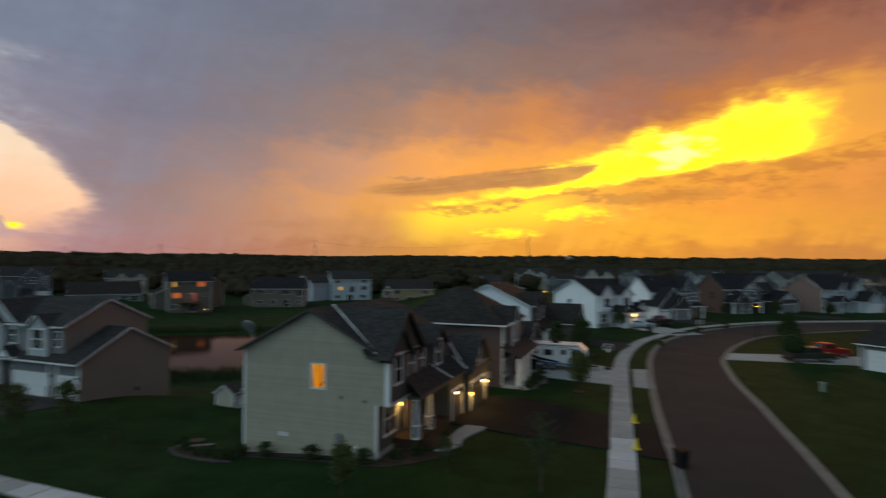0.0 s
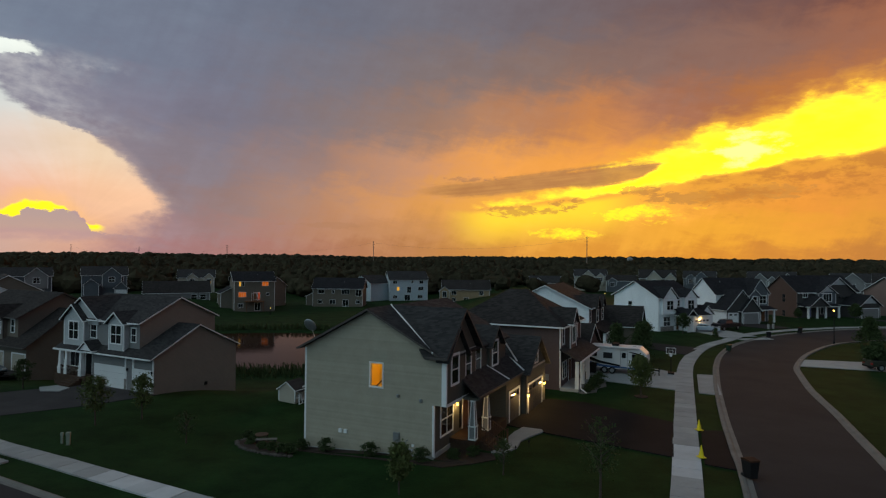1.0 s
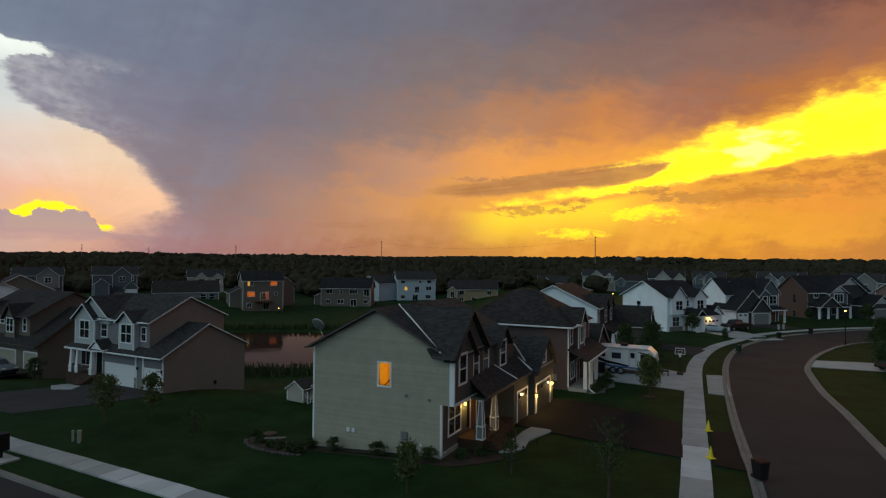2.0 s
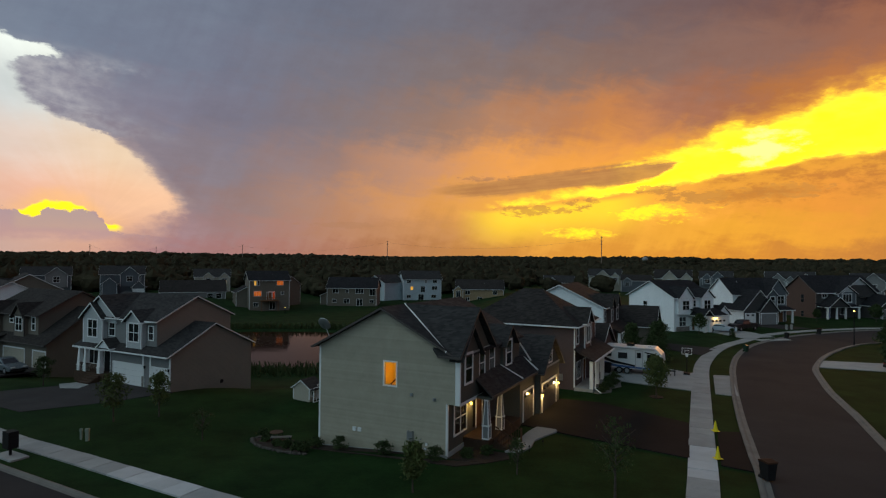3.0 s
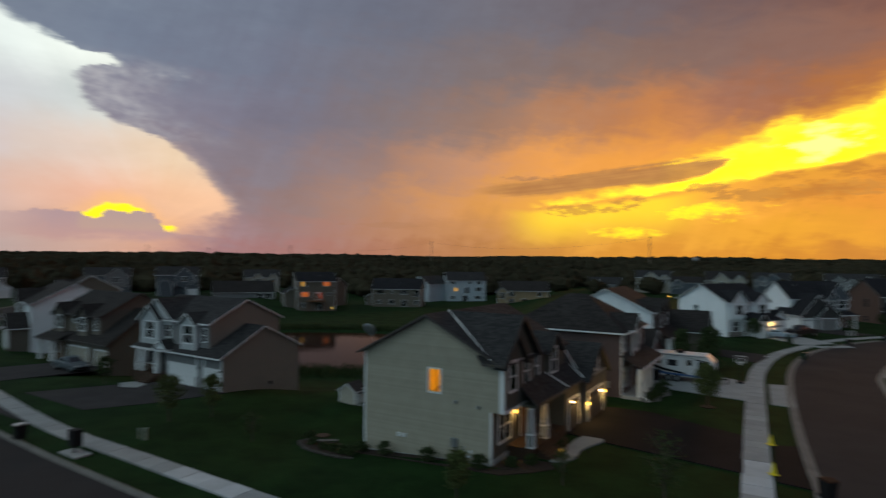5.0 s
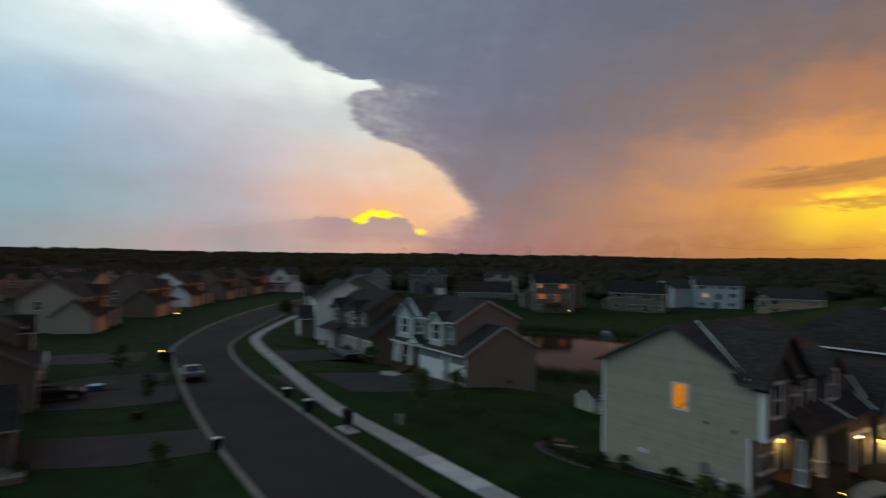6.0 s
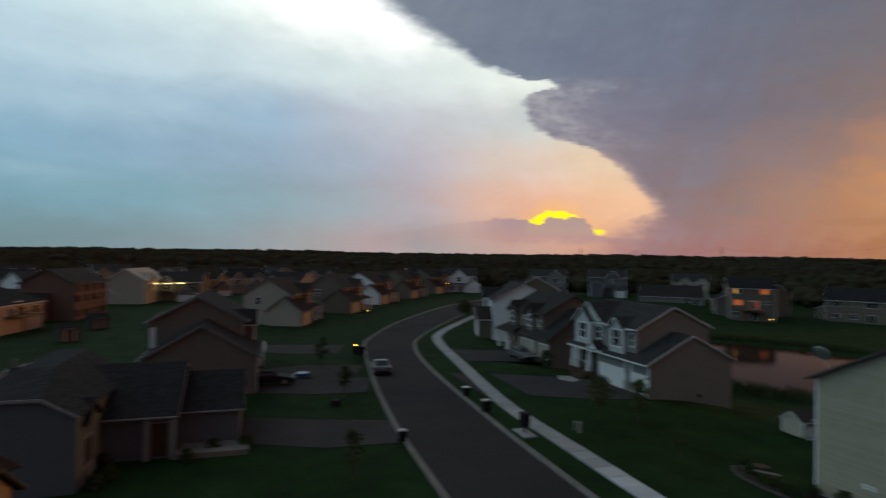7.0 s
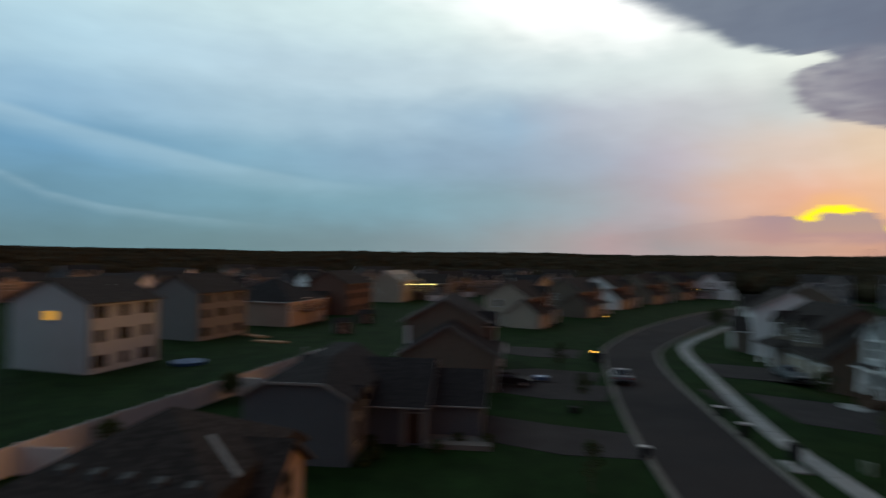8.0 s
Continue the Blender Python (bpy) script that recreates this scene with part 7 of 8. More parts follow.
def trailer(o, ang):
    """The travel trailer: x forward, its middle at o."""
    t = thing("travel_trailer", at_house(o, ang, 0.07), "white travel trailer with dark swooping stripes", "trailer", "parked vehicles")
    L, y, z0, z1 = 6.1, 1.2, 0.55, 2.85
    bm = bmesh.new()
    prism(bm, [(-L / 2, z0), (L / 2 - 0.35, z0), (L / 2, 1.4), (L / 2 - 0.1, 2.2), (L / 2 - 0.8, z1), (-L / 2 + 0.15, z1), (-L / 2, z1 - 0.2)], "y", -y, y)
    rounded(bm, 0.06)
    part("body", bm, mat("trailer_white", (0.62, 0.63, 0.64), 0.35, 0.05, 1.5, 0.03), t)
    for x, zz, w, hh in ((-1.0, 1.6, 0.95, 0.62), (2.0, 1.45, 1.1, 0.75), (0.65, 1.75, 0.42, 0.55), (-2.4, 1.75, 0.5, 0.5)):
        for s in (-1, 1):
            bm = bmesh.new()
            box(bm, x - w / 2, x + w / 2, *sorted((s * y, s * (y + 0.03))), zz, zz + hh)
            part("window", bm, M_GLASS, t)
    for s in (-1,):
        bm = bmesh.new()
        lattice(bm, [0.28, 0.34, 0.98, 1.04], [0.6, 0.66, 2.5, 2.56], -y - 0.04, -y, lambda i, j: i != 1 or j != 1)
        part("door_frame", bm, M_METAL, t)
    for s in (-1, 1):
        for k, (pts, m) in enumerate((([(-3.1, 1.75), (-2.0, 1.35), (0.25, 0.98), (0.25, 0.82), (-2.0, 1.05), (-3.1, 1.4)], M_BLACK), ([(-3.1, 1.22), (-1.5, 0.9), (1.5, 0.78), (2.6, 0.8), (2.6, 0.66), (1.5, 0.6), (-1.8, 0.68), (-3.1, 0.95)], P_BLUE), ([(1.2, 2.45), (2.2, 2.3), (2.8, 1.9), (2.65, 1.85), (2.1, 2.15), (1.2, 2.35)], M_BLACK))):
            bm = bmesh.new()
            prism(bm, pts, "y", *sorted((s * (y + 0.004), s * (y + 0.012))))
            part("stripe", bm, m, t)
    for x in (-0.75, 0.05):
        for s in (-1, 1):
            wheel(t, x - 0.6, s * (y - 0.05), 0.36)
    bm = bmesh.new()
    box(bm, -0.7, -0.0, -0.4, 0.4, z1, z1 + 0.26)
    rounded(bm, 0.05)
    part("roof_unit", bm, M_BLACK, t)
    for x in (-2.3, 1.6):
        bm = bmesh.new()
        box(bm, x - 0.2, x + 0.2, -0.2, 0.2, z1, z1 + 0.1)
        part("roof_vent", bm, M_TRIM, t)
    bm = bmesh.new()
    tube(bm, (-2.9, -y - 0.08, z1 - 0.1), (2.2, -y - 0.08, z1 - 0.1), 0.07, 0.07)
    part("awning", bm, M_METAL, t)
    bm = bmesh.new()
    tube(bm, (L / 2 - 0.3, 0.5, 0.5), (L / 2 + 1.1, 0, 0.5), 0.05, 0.05)
    tube(bm, (L / 2 - 0.3, -0.5, 0.5), (L / 2 + 1.1, 0, 0.5), 0.05, 0.05)
    tube(bm, (L / 2 + 1.0, 0, 0.0), (L / 2 + 1.0, 0, 0.8), 0.05, 0.05)
    part("hitch", bm, M_BLACK, t)


mm = at_house((5.9, 55.3), UANG)
q = mm @ Vector((14.0, -3.1, 0))
trailer((q.x - 0.35, q.y - 2.7), UANG - 90)


# ---- bins, boxes, posts ----
def bin_(o, ang, body, lid, label, z=0.06, s=1.0):
    t = thing("trash_bin", at_house(o, ang, z) @ Matrix.Scale(s, 4), label, "trash bin", "wheeled bins")
    bm = bmesh.new()
    lo = [bm.verts.new((x, y, 0.06)) for x, y in ((-0.23, -0.27), (0.23, -0.27), (0.23, 0.27), (-0.23, 0.27))]
    hi = [bm.verts.new((x, y, 1.0)) for x, y in ((-0.3, -0.36), (0.3, -0.36), (0.3, 0.36), (-0.3, 0.36))]
    bm.faces.new(lo[::-1])
    bm.faces.new(hi)
    for i in range(4):
        bm.faces.new((lo[i], lo[(i + 1) % 4], hi[(i + 1) % 4], hi[i]))
    rounded(bm, 0.03)
    part("body", bm, body, t)
    bm = bmesh.new()
    prism(bm, [(-0.4, 1.0), (0.38, 1.0), (0.38, 1.06), (0.1, 1.13), (-0.38, 1.08)], "x", -0.32, 0.32)
    part("lid", bm, lid, t)
    for x in (-0.25, 0.25):
        bm = bmesh.new()
        tube(bm, (x - 0.03, 0.28, 0.13), (x + 0.03, 0.28, 0.13), 0.13, 0.13, 12)
        part("wheel", bm, M_RUBBER, t)
    bm = bmesh.new()
    tube(bm, (-0.25, 0.42, 0.98), (0.25, 0.42, 0.98), 0.025, 0.025)
    part("handle", bm, body, t)
    return t


M_LIDBROWN = mat("brown_lid", (0.05, 0.025, 0.016), 0.9, 0.2, 0.5, 0.1, spec=0.1)
bin_((14.05, 34.1), 20, M_BLACK, M_LIDBROWN, "black wheeled bin with brown lid at the kerb", s=1.0)
bin_((31.1, 82.2), 30, M_GREENBIN, M_GREENBIN, "green wheeled bin at the bend of the kerb", s=0.8)
bin_((43.2, 98.0), 40, M_BLACK, M_BLACK, "black wheeled bin at the far kerb", s=0.8)
bin_((51.2, 104.6), 50, M_BLACK, M_LIDBROWN, "black wheeled bin beside the far sidewalk", s=0.9)
bin_(sn(50.8, 17.9), 158, M_BLACK, M_TRIM, "black wheeled bin with pale lid at the kerb", s=0.8)
bin_(sn(45.2, 17.7), 158, M_BLACK, M_METAL, "tall black wheeled bin at the kerb", s=0.95)
bin_(sn(39.5, 9.3), 158, M_BLACK, M_METAL, "black wheeled bin on the far kerb", s=0.75)
bin_(sn(74.0, 11.9), 158, M_BLACK, M_BLACK, "black wheeled bin near the bend", s=1.1)
q = mm @ Vector((9.7, -1.2, 0))
bin_((q.x, q.y), UANG, M_BLACK, M_BLACK, "black wheeled bin against the garage")
q = mm @ Vector((11.4, -2.0, 0))
bin_((q.x, q.y), UANG, M_GREENBIN, M_GREENBIN, "green wheeled bin behind the trailer")


def mailbox(o, ang, label, lamp=False):
    t = thing("mailbox", at_house(o, ang, 0.08), label, "mailbox", "mailboxes")
    bm = bmesh.new()
    box(bm, -0.06, 0.06, -0.06, 0.06, 0, 0.62)
    part("post", bm, M_BLACK, t)
    bm = bmesh.new()
    box(bm, -0.34, 0.34, -0.28, 0.28, 0.45, 1.45)
    rounded(bm, 0.03)
    part("cabinet", bm, M_BLACK, t)
    for x in (-0.17, 0.17):
        for k in range(3):
            bm = bmesh.new()
            box(bm, x - 0.15, x + 0.15, -0.295, -0.28, 0.52 + k * 0.3, 0.78 + k * 0.3)
            part("box_door", bm, M_DIMTRIM, t)
    if lamp:
        bm = bmesh.new()
        tube(bm, (0, 0, 1.45), (0, 0, 1.6), 0.07, 0.09)
        part("lamp_head", bm, M_LAMP, t, "small lit yellow lamp")
    return t


mailbox(sn(39.3, 18.4), 158, "dark metal mailbox cabinet on a concrete pad")
mailbox(sn(73.0, 11.0), 158, "dark mailbox with a lit lamp on top", lamp=True)


def pedestal(o, label, h=0.75, w=0.12, material=None):
    t = thing("utility_pedestal", at_house(o, 20, float(land(*o)) - 0.03), label, "utility pedestal", "utility pedestals")
    bm = bmesh.new()
    box(bm, -w, w, -w, w, 0, h)
    rounded(bm, 0.03)
    part("housing", bm, material or M_METAL, t)
    bm = bmesh.new()
    box(bm, -w - 0.02, w + 0.02, -w - 0.02, w + 0.02, h * 0.8, h + 0.03)
    rounded(bm, 0.03)
    part("cap", bm, material or M_METAL, t)


M_PALEGREEN = mat("pale_green_metal", (0.22, 0.27, 0.22), 0.6, 0.15, 0.5, 0.05)
pedestal((-27.3, 35.3), "pale green utility pedestal on the lawn", 0.8, 0.1, M_PALEGREEN)
pedestal((-27.9, 35.5), "slim grey-green utility post on the lawn", 0.7, 0.06, M_PALEGREEN)
pedestal((35.6, 54.4), "pale green utility pedestal on a lawn", 0.9, 0.16, M_PALEGREEN)
pedestal(sn(50.5, 6.0), "low dark utility box with pale top", 0.5, 0.3, M_BLACK)
pedestal((48.8, 110.8), "pair of pale posts near the sidewalk", 0.9, 0.13, M_CONCRETE)
pedestal((49.8, 111.2), "pale post near the sidewalk", 0.9, 0.13, M_CONCRETE)


def cone(o):
    t = thing("safety_cone", at_house(o, 10, 0.1), "bright yellow safety cone on the sidewalk edge", "safety cone", "safety cones")
    bm = bmesh.new()
    tube(bm, (0, 0, 0.03), (0, 0, 0.72), 0.17, 0.03, 16)
    m = M_YELLOW
    part("cone", bm, m, t)
    bm = bmesh.new()
    box(bm, -0.22, 0.22, -0.22, 0.22, 0, 0.035)
    part("base", bm, m, t)


M_YELLOW = mat("yellow_plastic", (0.75, 0.6, 0.02), 0.5, 0.06, 0.5, 0.02)
cone((12.5, 37.3))
cone((14.35, 43.3))


def street_lamp(o, h=4.9, z=0.0, label="black street lamp with a lit amber head", watts=40):
    t = thing("street_lamp", at_house(o, 0, z), label, "street lamp", "street lamps")
    bm = bmesh.new()
    tube(bm, (0, 0, 0), (0, 0, 0.5), 0.12, 0.1, 12)
    tube(bm, (0, 0, 0.5), (0, 0, h), 0.07, 0.05, 12)
    part("pole", bm, M_BLACK, t)
    bm = bmesh.new()
    r = 0.13 if watts else 0.1
    tube(bm, (0, 0, h), (0, 0, h + r * 1.4), r * 0.65, r, 10)
    hd = part("lamp_head", bm, M_LAMP, t, "lit amber lamp head")
    bm = bmesh.new()
    tube(bm, (0, 0, h + r * 1.4), (0, 0, h + r * 2.4), r * 1.3, 0.03, 10)
    part("cap", bm, M_BLACK, hd)
    if watts:
        point_light((o[0], o[1], z + h + 0.14 - 0.35), watts)


street_lamp((49.6, 91.6), watts=60)
street_lamp((-88, 54.5), 3.0, watts=0, label="low garden lamp lit amber beside a driveway")
street_lamp((-134.6, 111.0), 4.6, watts=0, label="distant street lamp lit amber")
street_lamp((-59.5, 149.5), 1.6, z=-2.9, watts=0, label="small lit yard lamp behind the tall house")
street_lamp((24.5, 137), 4.5, watts=0, label="street lamp lit amber behind the white house")


def hoop(o, ang):
    t = thing("basketball_hoop", at_house(o, ang, 0.08) @ Matrix.Scale(0.8, 4), "portable basketball hoop with clear backboard on a driveway", "basketball hoop")
    bm = bmesh.new()
    box(bm, -0.4, 0.4, 0.0, 1.2, 0, 0.2)
    rounded(bm, 0.06)
    part("base", bm, M_BLACK, t)
    bm = bmesh.new()
    tube(bm, (0, 0.9, 0.15), (0, 0.15, 2.5), 0.06, 0.06)
    tube(bm, (0, 0.15, 2.5), (0, -0.5, 3.0), 0.05, 0.05)
    tube(bm, (0, 1.1, 0.2), (0, 0.45, 1.5), 0.03, 0.03)
    part("pole", bm, M_BLACK, t)
    bm = bmesh.new()
    lattice(bm, [-0.62, -0.56, -0.27, -0.23, 0.23, 0.27, 0.56, 0.62], [2.75, 2.81, 2.9, 2.94, 3.25, 3.29, 3.54, 3.6], -0.56, -0.53, lambda i, j: i in (0, 6) or j in (0, 6) or (i in (1 + 1, 4) and j in (2, 3, 4)) or (j in (2, 4) and 2 <= i <= 4))
    part("backboard", bm, M_TRIM, t)
    bm = bmesh.new()
    for i in range(12):
        a, b = 2 * math.pi * i / 12, 2 * math.pi * (i + 1) / 12
        tube(bm, (0.23 * math.cos(a), -0.82 + 0.23 * math.sin(a), 2.95), (0.23 * math.cos(b), -0.82 + 0.23 * math.sin(b), 2.95), 0.012, 0.012, 5)
    part("rim", bm, M_LIDBROWN, t)
    bm = bmesh.new()
    tube(bm, (0, -0.82, 2.93), (0, -0.82, 2.5), 0.22, 0.13, 12)
    part("net", bm, M_TRIM, t)


hoop((18.4, 64.2), -16)


def playhouse(o, ang, z):
    t = thing("playhouse", at_house(o, ang, z) @ Matrix.Diagonal((0.76, 0.74, 0.7, 1)), "small cream playhouse with white porch in the back yard", "playhouse")
    block(t, 0, 2.2, 0, 2.4, 0, 1.6, "x", 0.9, S_CREAM, M_SHINGLE, 0.15)
    bm = bmesh.new()
    lattice(bm, [0.0, 0.08, 0.5, 0.58, 1.0, 1.08, 1.5, 1.58, 2.1, 2.18], [0.0, 0.08, 0.6, 0.68], -0.62, -0.56, lambda i, j: i % 2 == 0 or j % 2 == 0)
    part("porch_rail", bm, M_TRIM, t)
    for x in (0.04, 2.14):
        bm = bmesh.new()
        box(bm, x - 0.05, x + 0.05, -0.62, -0.52, 0, 1.5)
        part("porch_post", bm, M_TRIM, t)
    bm = bmesh.new()
    box(bm, -0.1, 2.3, -0.7, 0, 1.5, 1.6)
    part("porch_roof", bm, M_SHINGLE, t)
    window(t, "front", 0, 0.6, 0.7, 0.5, 0.5, "pair")
    door(t, "front", 0, 1.5, 0.05, 0.6, 1.3, material=M_TRIM)


playhouse((-17.1, 48.7), UANG, float(land(-17.1, 48.7)))


M_ROCK = mat("dark_rock", (0.07, 0.06, 0.052), 0.9, 0.4, 0.3, 0.4, fine=12.0)


M_TABLE = mat("dark_brown_wood", (0.07, 0.04, 0.025), 0.8, 0.3, 0.4, 0.3, fine=14.0)


def fire_ring():
    """The bed behind the house: an edge of stones, low plants, a round table and a bench."""
    rng = random.Random(3)
    edge = smooth_line([(-16.9, 39.9), (-17.75, 39.2), (-17.0, 37.8), (-15.8, 36.9), (-14.7, 36.35), (-13.7, 35.95), (-12.9, 35.8)], 0.3)
    z = float(land(-15.2, 37.5))
    t = thing("rock_garden", at_house((0, 0), 0, 0), "mulch bed edged with pale stones, with a round table", "rock garden")
    bm = bmesh.new()
    ring = [bm.verts.new((x, y, float(land(x, y)) + 0.05)) for x, y in [tuple(p) for p in edge] + [(-13.0, 37.2), (-13.9, 38.9), (-15.3, 39.8)]]
    mid = bm.verts.new((-15.2, 38.0, z + 0.12))
    for k in range(len(ring)):
        bm.faces.new((ring[k], ring[(k + 1) % len(ring)], mid))
    part("mulch", bm, M_SOIL, t)
    for i, (x, y) in enumerate(edge):
        vs, fs = crown_shape(i + 30, 1)
        me = bpy.data.meshes.new("boulder")
        k = rng.uniform(0.1, 0.19)
        me.from_pydata((vs * (k * 1.3, k, k * 0.75) + (x + rng.uniform(-0.06, 0.06), y, float(land(x, y)) + 0.07)).tolist(), [], fs.tolist())
        me.materials.append(M_ROCK)
        o = new("boulder", me)
        o.parent = t
    m = at_house((-16.1, 39.2), 5, float(land(-16.1, 39.2)))
    d = thing("garden_table", m, "round brown garden table beside the stones", "table")
    bm = bmesh.new()
    tube(bm, (0, 0, 0.6), (0, 0, 0.65), 0.45, 0.45, 20)
    part("tabletop", bm, M_TABLE, d)
    for k in range(4):
        bm = bmesh.new()
        a = k * 1.57 + 0.7
        tube(bm, (0.5 * math.cos(a), 0.5 * math.sin(a), -0.1), (0.4 * math.cos(a), 0.4 * math.sin(a), 0.6), 0.03, 0.03, 6)
        part("leg", bm, M_BLACK, d)
    b = thing("garden_bench", at_house((-15.5, 38.5), 14, float(land(-15.5, 38.5))), "pale slatted garden bench in the bed", "bench")
    for k in range(3):
        bm = bmesh.new()
        box(bm, -0.7, 0.7, 0.13 * k, 0.13 * k + 0.1, 0.42, 0.46)
        part("slat", bm, M_KERB, b)
    for x in (-0.6, 0.6):
        bm = bmesh.new()
        box(bm, x - 0.04, x + 0.04, 0.02, 0.36, -0.1, 0.42)
        part("leg", bm, M_BLACK, b)
    for k, (x, y, r) in enumerate(((-14.6, 37.2, 0.35), (-15.4, 37.6, 0.3), (-13.8, 36.9, 0.35), (-13.2, 36.5, 0.4), (-16.6, 38.6, 0.3), (-17.5, 40.2, 0.3))):
        shrub((x, y), r, "low dark plant in the stone-edged bed", 140 + k)


def path_light(o, lit):
    t = thing("path_light", at_house(o, 0, 0.05), "small lit path light" if lit else "small dark path light beside the walk", "path light", "path lights")
    bm = bmesh.new()
    tube(bm, (0, 0, 0), (0, 0, 0.3), 0.015, 0.015, 6)
    part("stake", bm, M_BLACK, t)
    bm = bmesh.new()
    tube(bm, (0, 0, 0.3), (0, 0, 0.42), 0.07, 0.03, 8)
    part("cap", bm, M_BLACK, t)
    if lit:
        bm = bmesh.new()
        tube(bm, (0, 0, 0.22), (0, 0, 0.3), 0.05, 0.05, 8)
        part("bulb", bm, M_LAMP, t)


for o, lit in (((0.0, 36.8), False), ((1.2, 37.0), False), ((2.1, 38.2), False), ((0.35, 38.35), True)):
    path_light(o, lit)


def fence(pts, h, label):
    """A white vinyl privacy fence, panel by panel."""
    t = thing("fence", Matrix(), label, "fence")
    m = mat("fence_vinyl", (0.55, 0.53, 0.52), 0.5, 0.08, 2.0, 0.05, toss=0.05)
    line = smooth_line(pts, 2.4) if len(pts) > 2 else np.array([np.array(pts[0]) + (np.array(pts[1]) - np.array(pts[0])) * k for k in np.linspace(0, 1, max(2, int(math.dist(*pts) / 2.4) + 1))])
    for i in range(len(line)):
        x, y = line[i]
        z = float(land(x, y))
        bm = bmesh.new()
        box(bm, x - 0.07, x + 0.07, y - 0.07, y + 0.07, z - 0.2, z + h + 0.1)
        part("post", bm, m, t)
        if i + 1 < len(line):
            bm = bmesh.new()
            L = math.dist(line[i], line[i + 1])
            front, rear = [], []
            for k in range(15):
                x0, x1 = 0.05 + (L - 0.1) * k / 15, 0.05 + (L - 0.1) * (k + 1) / 15
                front += [(x0, -0.012), (x0 + 0.012, -0.022), (x1 - 0.012, -0.022)]
                rear += [(x0, 0.012), (x0 + 0.012, 0.022), (x1 - 0.012, 0.022)]
            prism(bm, front + rear[::-1], "z", 0.05, h - 0.06)
            p = part("panel", bm, m, t)
            for z0, z1 in ((h - 0.14, h), (0.03, 0.16)):
                rb = bmesh.new()
                box(rb, 0.07, L - 0.07, -0.035, 0.035, z0, z1)
                part("rail", rb, m, p)
            d = line[i + 1] - line[i]
            p.matrix_local = at_house((x, y), math.degrees(math.atan2(d[1], d[0])), z)


fence([(-36.0, -17.0), (-44.0, -12.0), (-53.0, -6.3), (-63.0, 0.1), (-76.0, 8.2)], 1.75, "white vinyl privacy fence along the back lots")
fence([(-57.0, -3.2), (-56.0, -0.7)], 1.7, "short white vinyl fence from the back fence to the house")
fence([(-39.8, -14.1), (-38.6, -11.3)], 1.7, "white vinyl fence panel towards the near house")


S_SLATE = siding("slate_siding", (0.05, 0.056, 0.062))


def shed(o, ang, label):
    t = thing("shed", at_house(o, ang, 0), label, "shed", "garden sheds")
    block(t, 0, 2.6, 0, 2.4, -0.3, 1.7, "x", 0.7, S_SLATE, M_SHINGLE_BLACK, 0.15, trim=M_DIMTRIM)
    door(t, "front", 0, 1.3, 0.05, 1.1, 1.7, material=M_DIMTRIM)


shed((-97.0, 9.9), 100, "small dark garden shed on the lawn")
shed((-110.4, 15.6), 100, "small dark garden shed near the fence line")


def lumber(o, ang, label):
    rng = random.Random(2)
    t = thing("lumber_pile", at_house(o, ang, 0), label, "lumber pile", "lumber piles")
    for i in range(14):
        bm = bmesh.new()
        x = rng.uniform(-0.6, 0.6)
        box(bm, -2.2 + x, 2.2 + x, -0.7 + (i % 5) * 0.27, -0.48 + (i % 5) * 0.27, 0.02 + (i // 5) * 0.08, 0.09 + (i // 5) * 0.08)
        part("board", bm, M_PINE, t)


M_PINE = mat("raw_pine", (0.42, 0.27, 0.14), 0.7, 0.2, 0.5, 0.1)
lumber((-90.1, -0.4), 60, "pile of raw pine boards on a back lawn")
lumber((-96.8, -2.9), 40, "scattered raw pine boards on a back lawn")


def pool(o, r, label, z=0.0):
    t = thing("wading_pool", at_house(o, 0, z), label, "wading pool")
    bm = bmesh.new()
    tube(bm, (0, 0, 0), (0, 0, 0.35), r * 0.95, r, 28)
    part("rim", bm, P_BLUE, t)
    bm = bmesh.new()
    tube(bm, (0, 0, 0.36), (0, 0, 0.37), r * 0.9, r * 0.9, 28)
    part("cover", bm, P_BLUE, t)


pool((-74.6, -9.6), 1.9, "round blue trampoline cover on a back lawn")
pool(sn(63.5, 4.0), 0.7, "small blue wading pool beside a driveway")


def site_lamps():
    t = thing("work_light", at_house((-163.8, 37.2), 0, 0.5), "row of bright work lights at a building site", "work light")
    for k in range(3):
        bm = bmesh.new()
        tube(bm, (k * 0.7, k * 2.9, -0.6), (k * 0.7, k * 2.9, 4.0), 0.08, 0.08)
        p = part("stand", bm, M_BLACK, t)
        bm = bmesh.new()
        box(bm, k * 0.7 - 0.3, k * 0.7 + 0.3, k * 2.9 - 0.55, k * 2.9 + 0.55, 4.1, 4.27)
        part("lamp_panel", bm, M_WORK, p, "glowing pale yellow work lamp")


M_WORK = glow("work_lamp_glow", (1.0, 0.75, 0.25), 5.0)
site_lamps()


# ---- far marks: line poles with wires, water tower ----
def line_pole(a, r, h):
    x, y = -math.sin(radians(a)) * r, math.cos(radians(a)) * r
    t = thing("power_pole", at_house((x, y), a, float(land(x, y))), "tall slim power pole beyond the woods", "power pole", "power poles")
    bm = bmesh.new()
    tube(bm, (0, 0, 0), (0, 0, h), 0.55, 0.3, 8)
    part("mast", bm, M_FAR, t)
    for k in range(3):
        bm = bmesh.new()
        z = h * (0.97 - 0.1 * k)
        tube(bm, (-1.5, 0, z), (1.5, 0, z), 0.15, 0.15, 6)
        part("crossarm", bm, M_FAR, t)
    return x, y, float(land(x, y)) + h


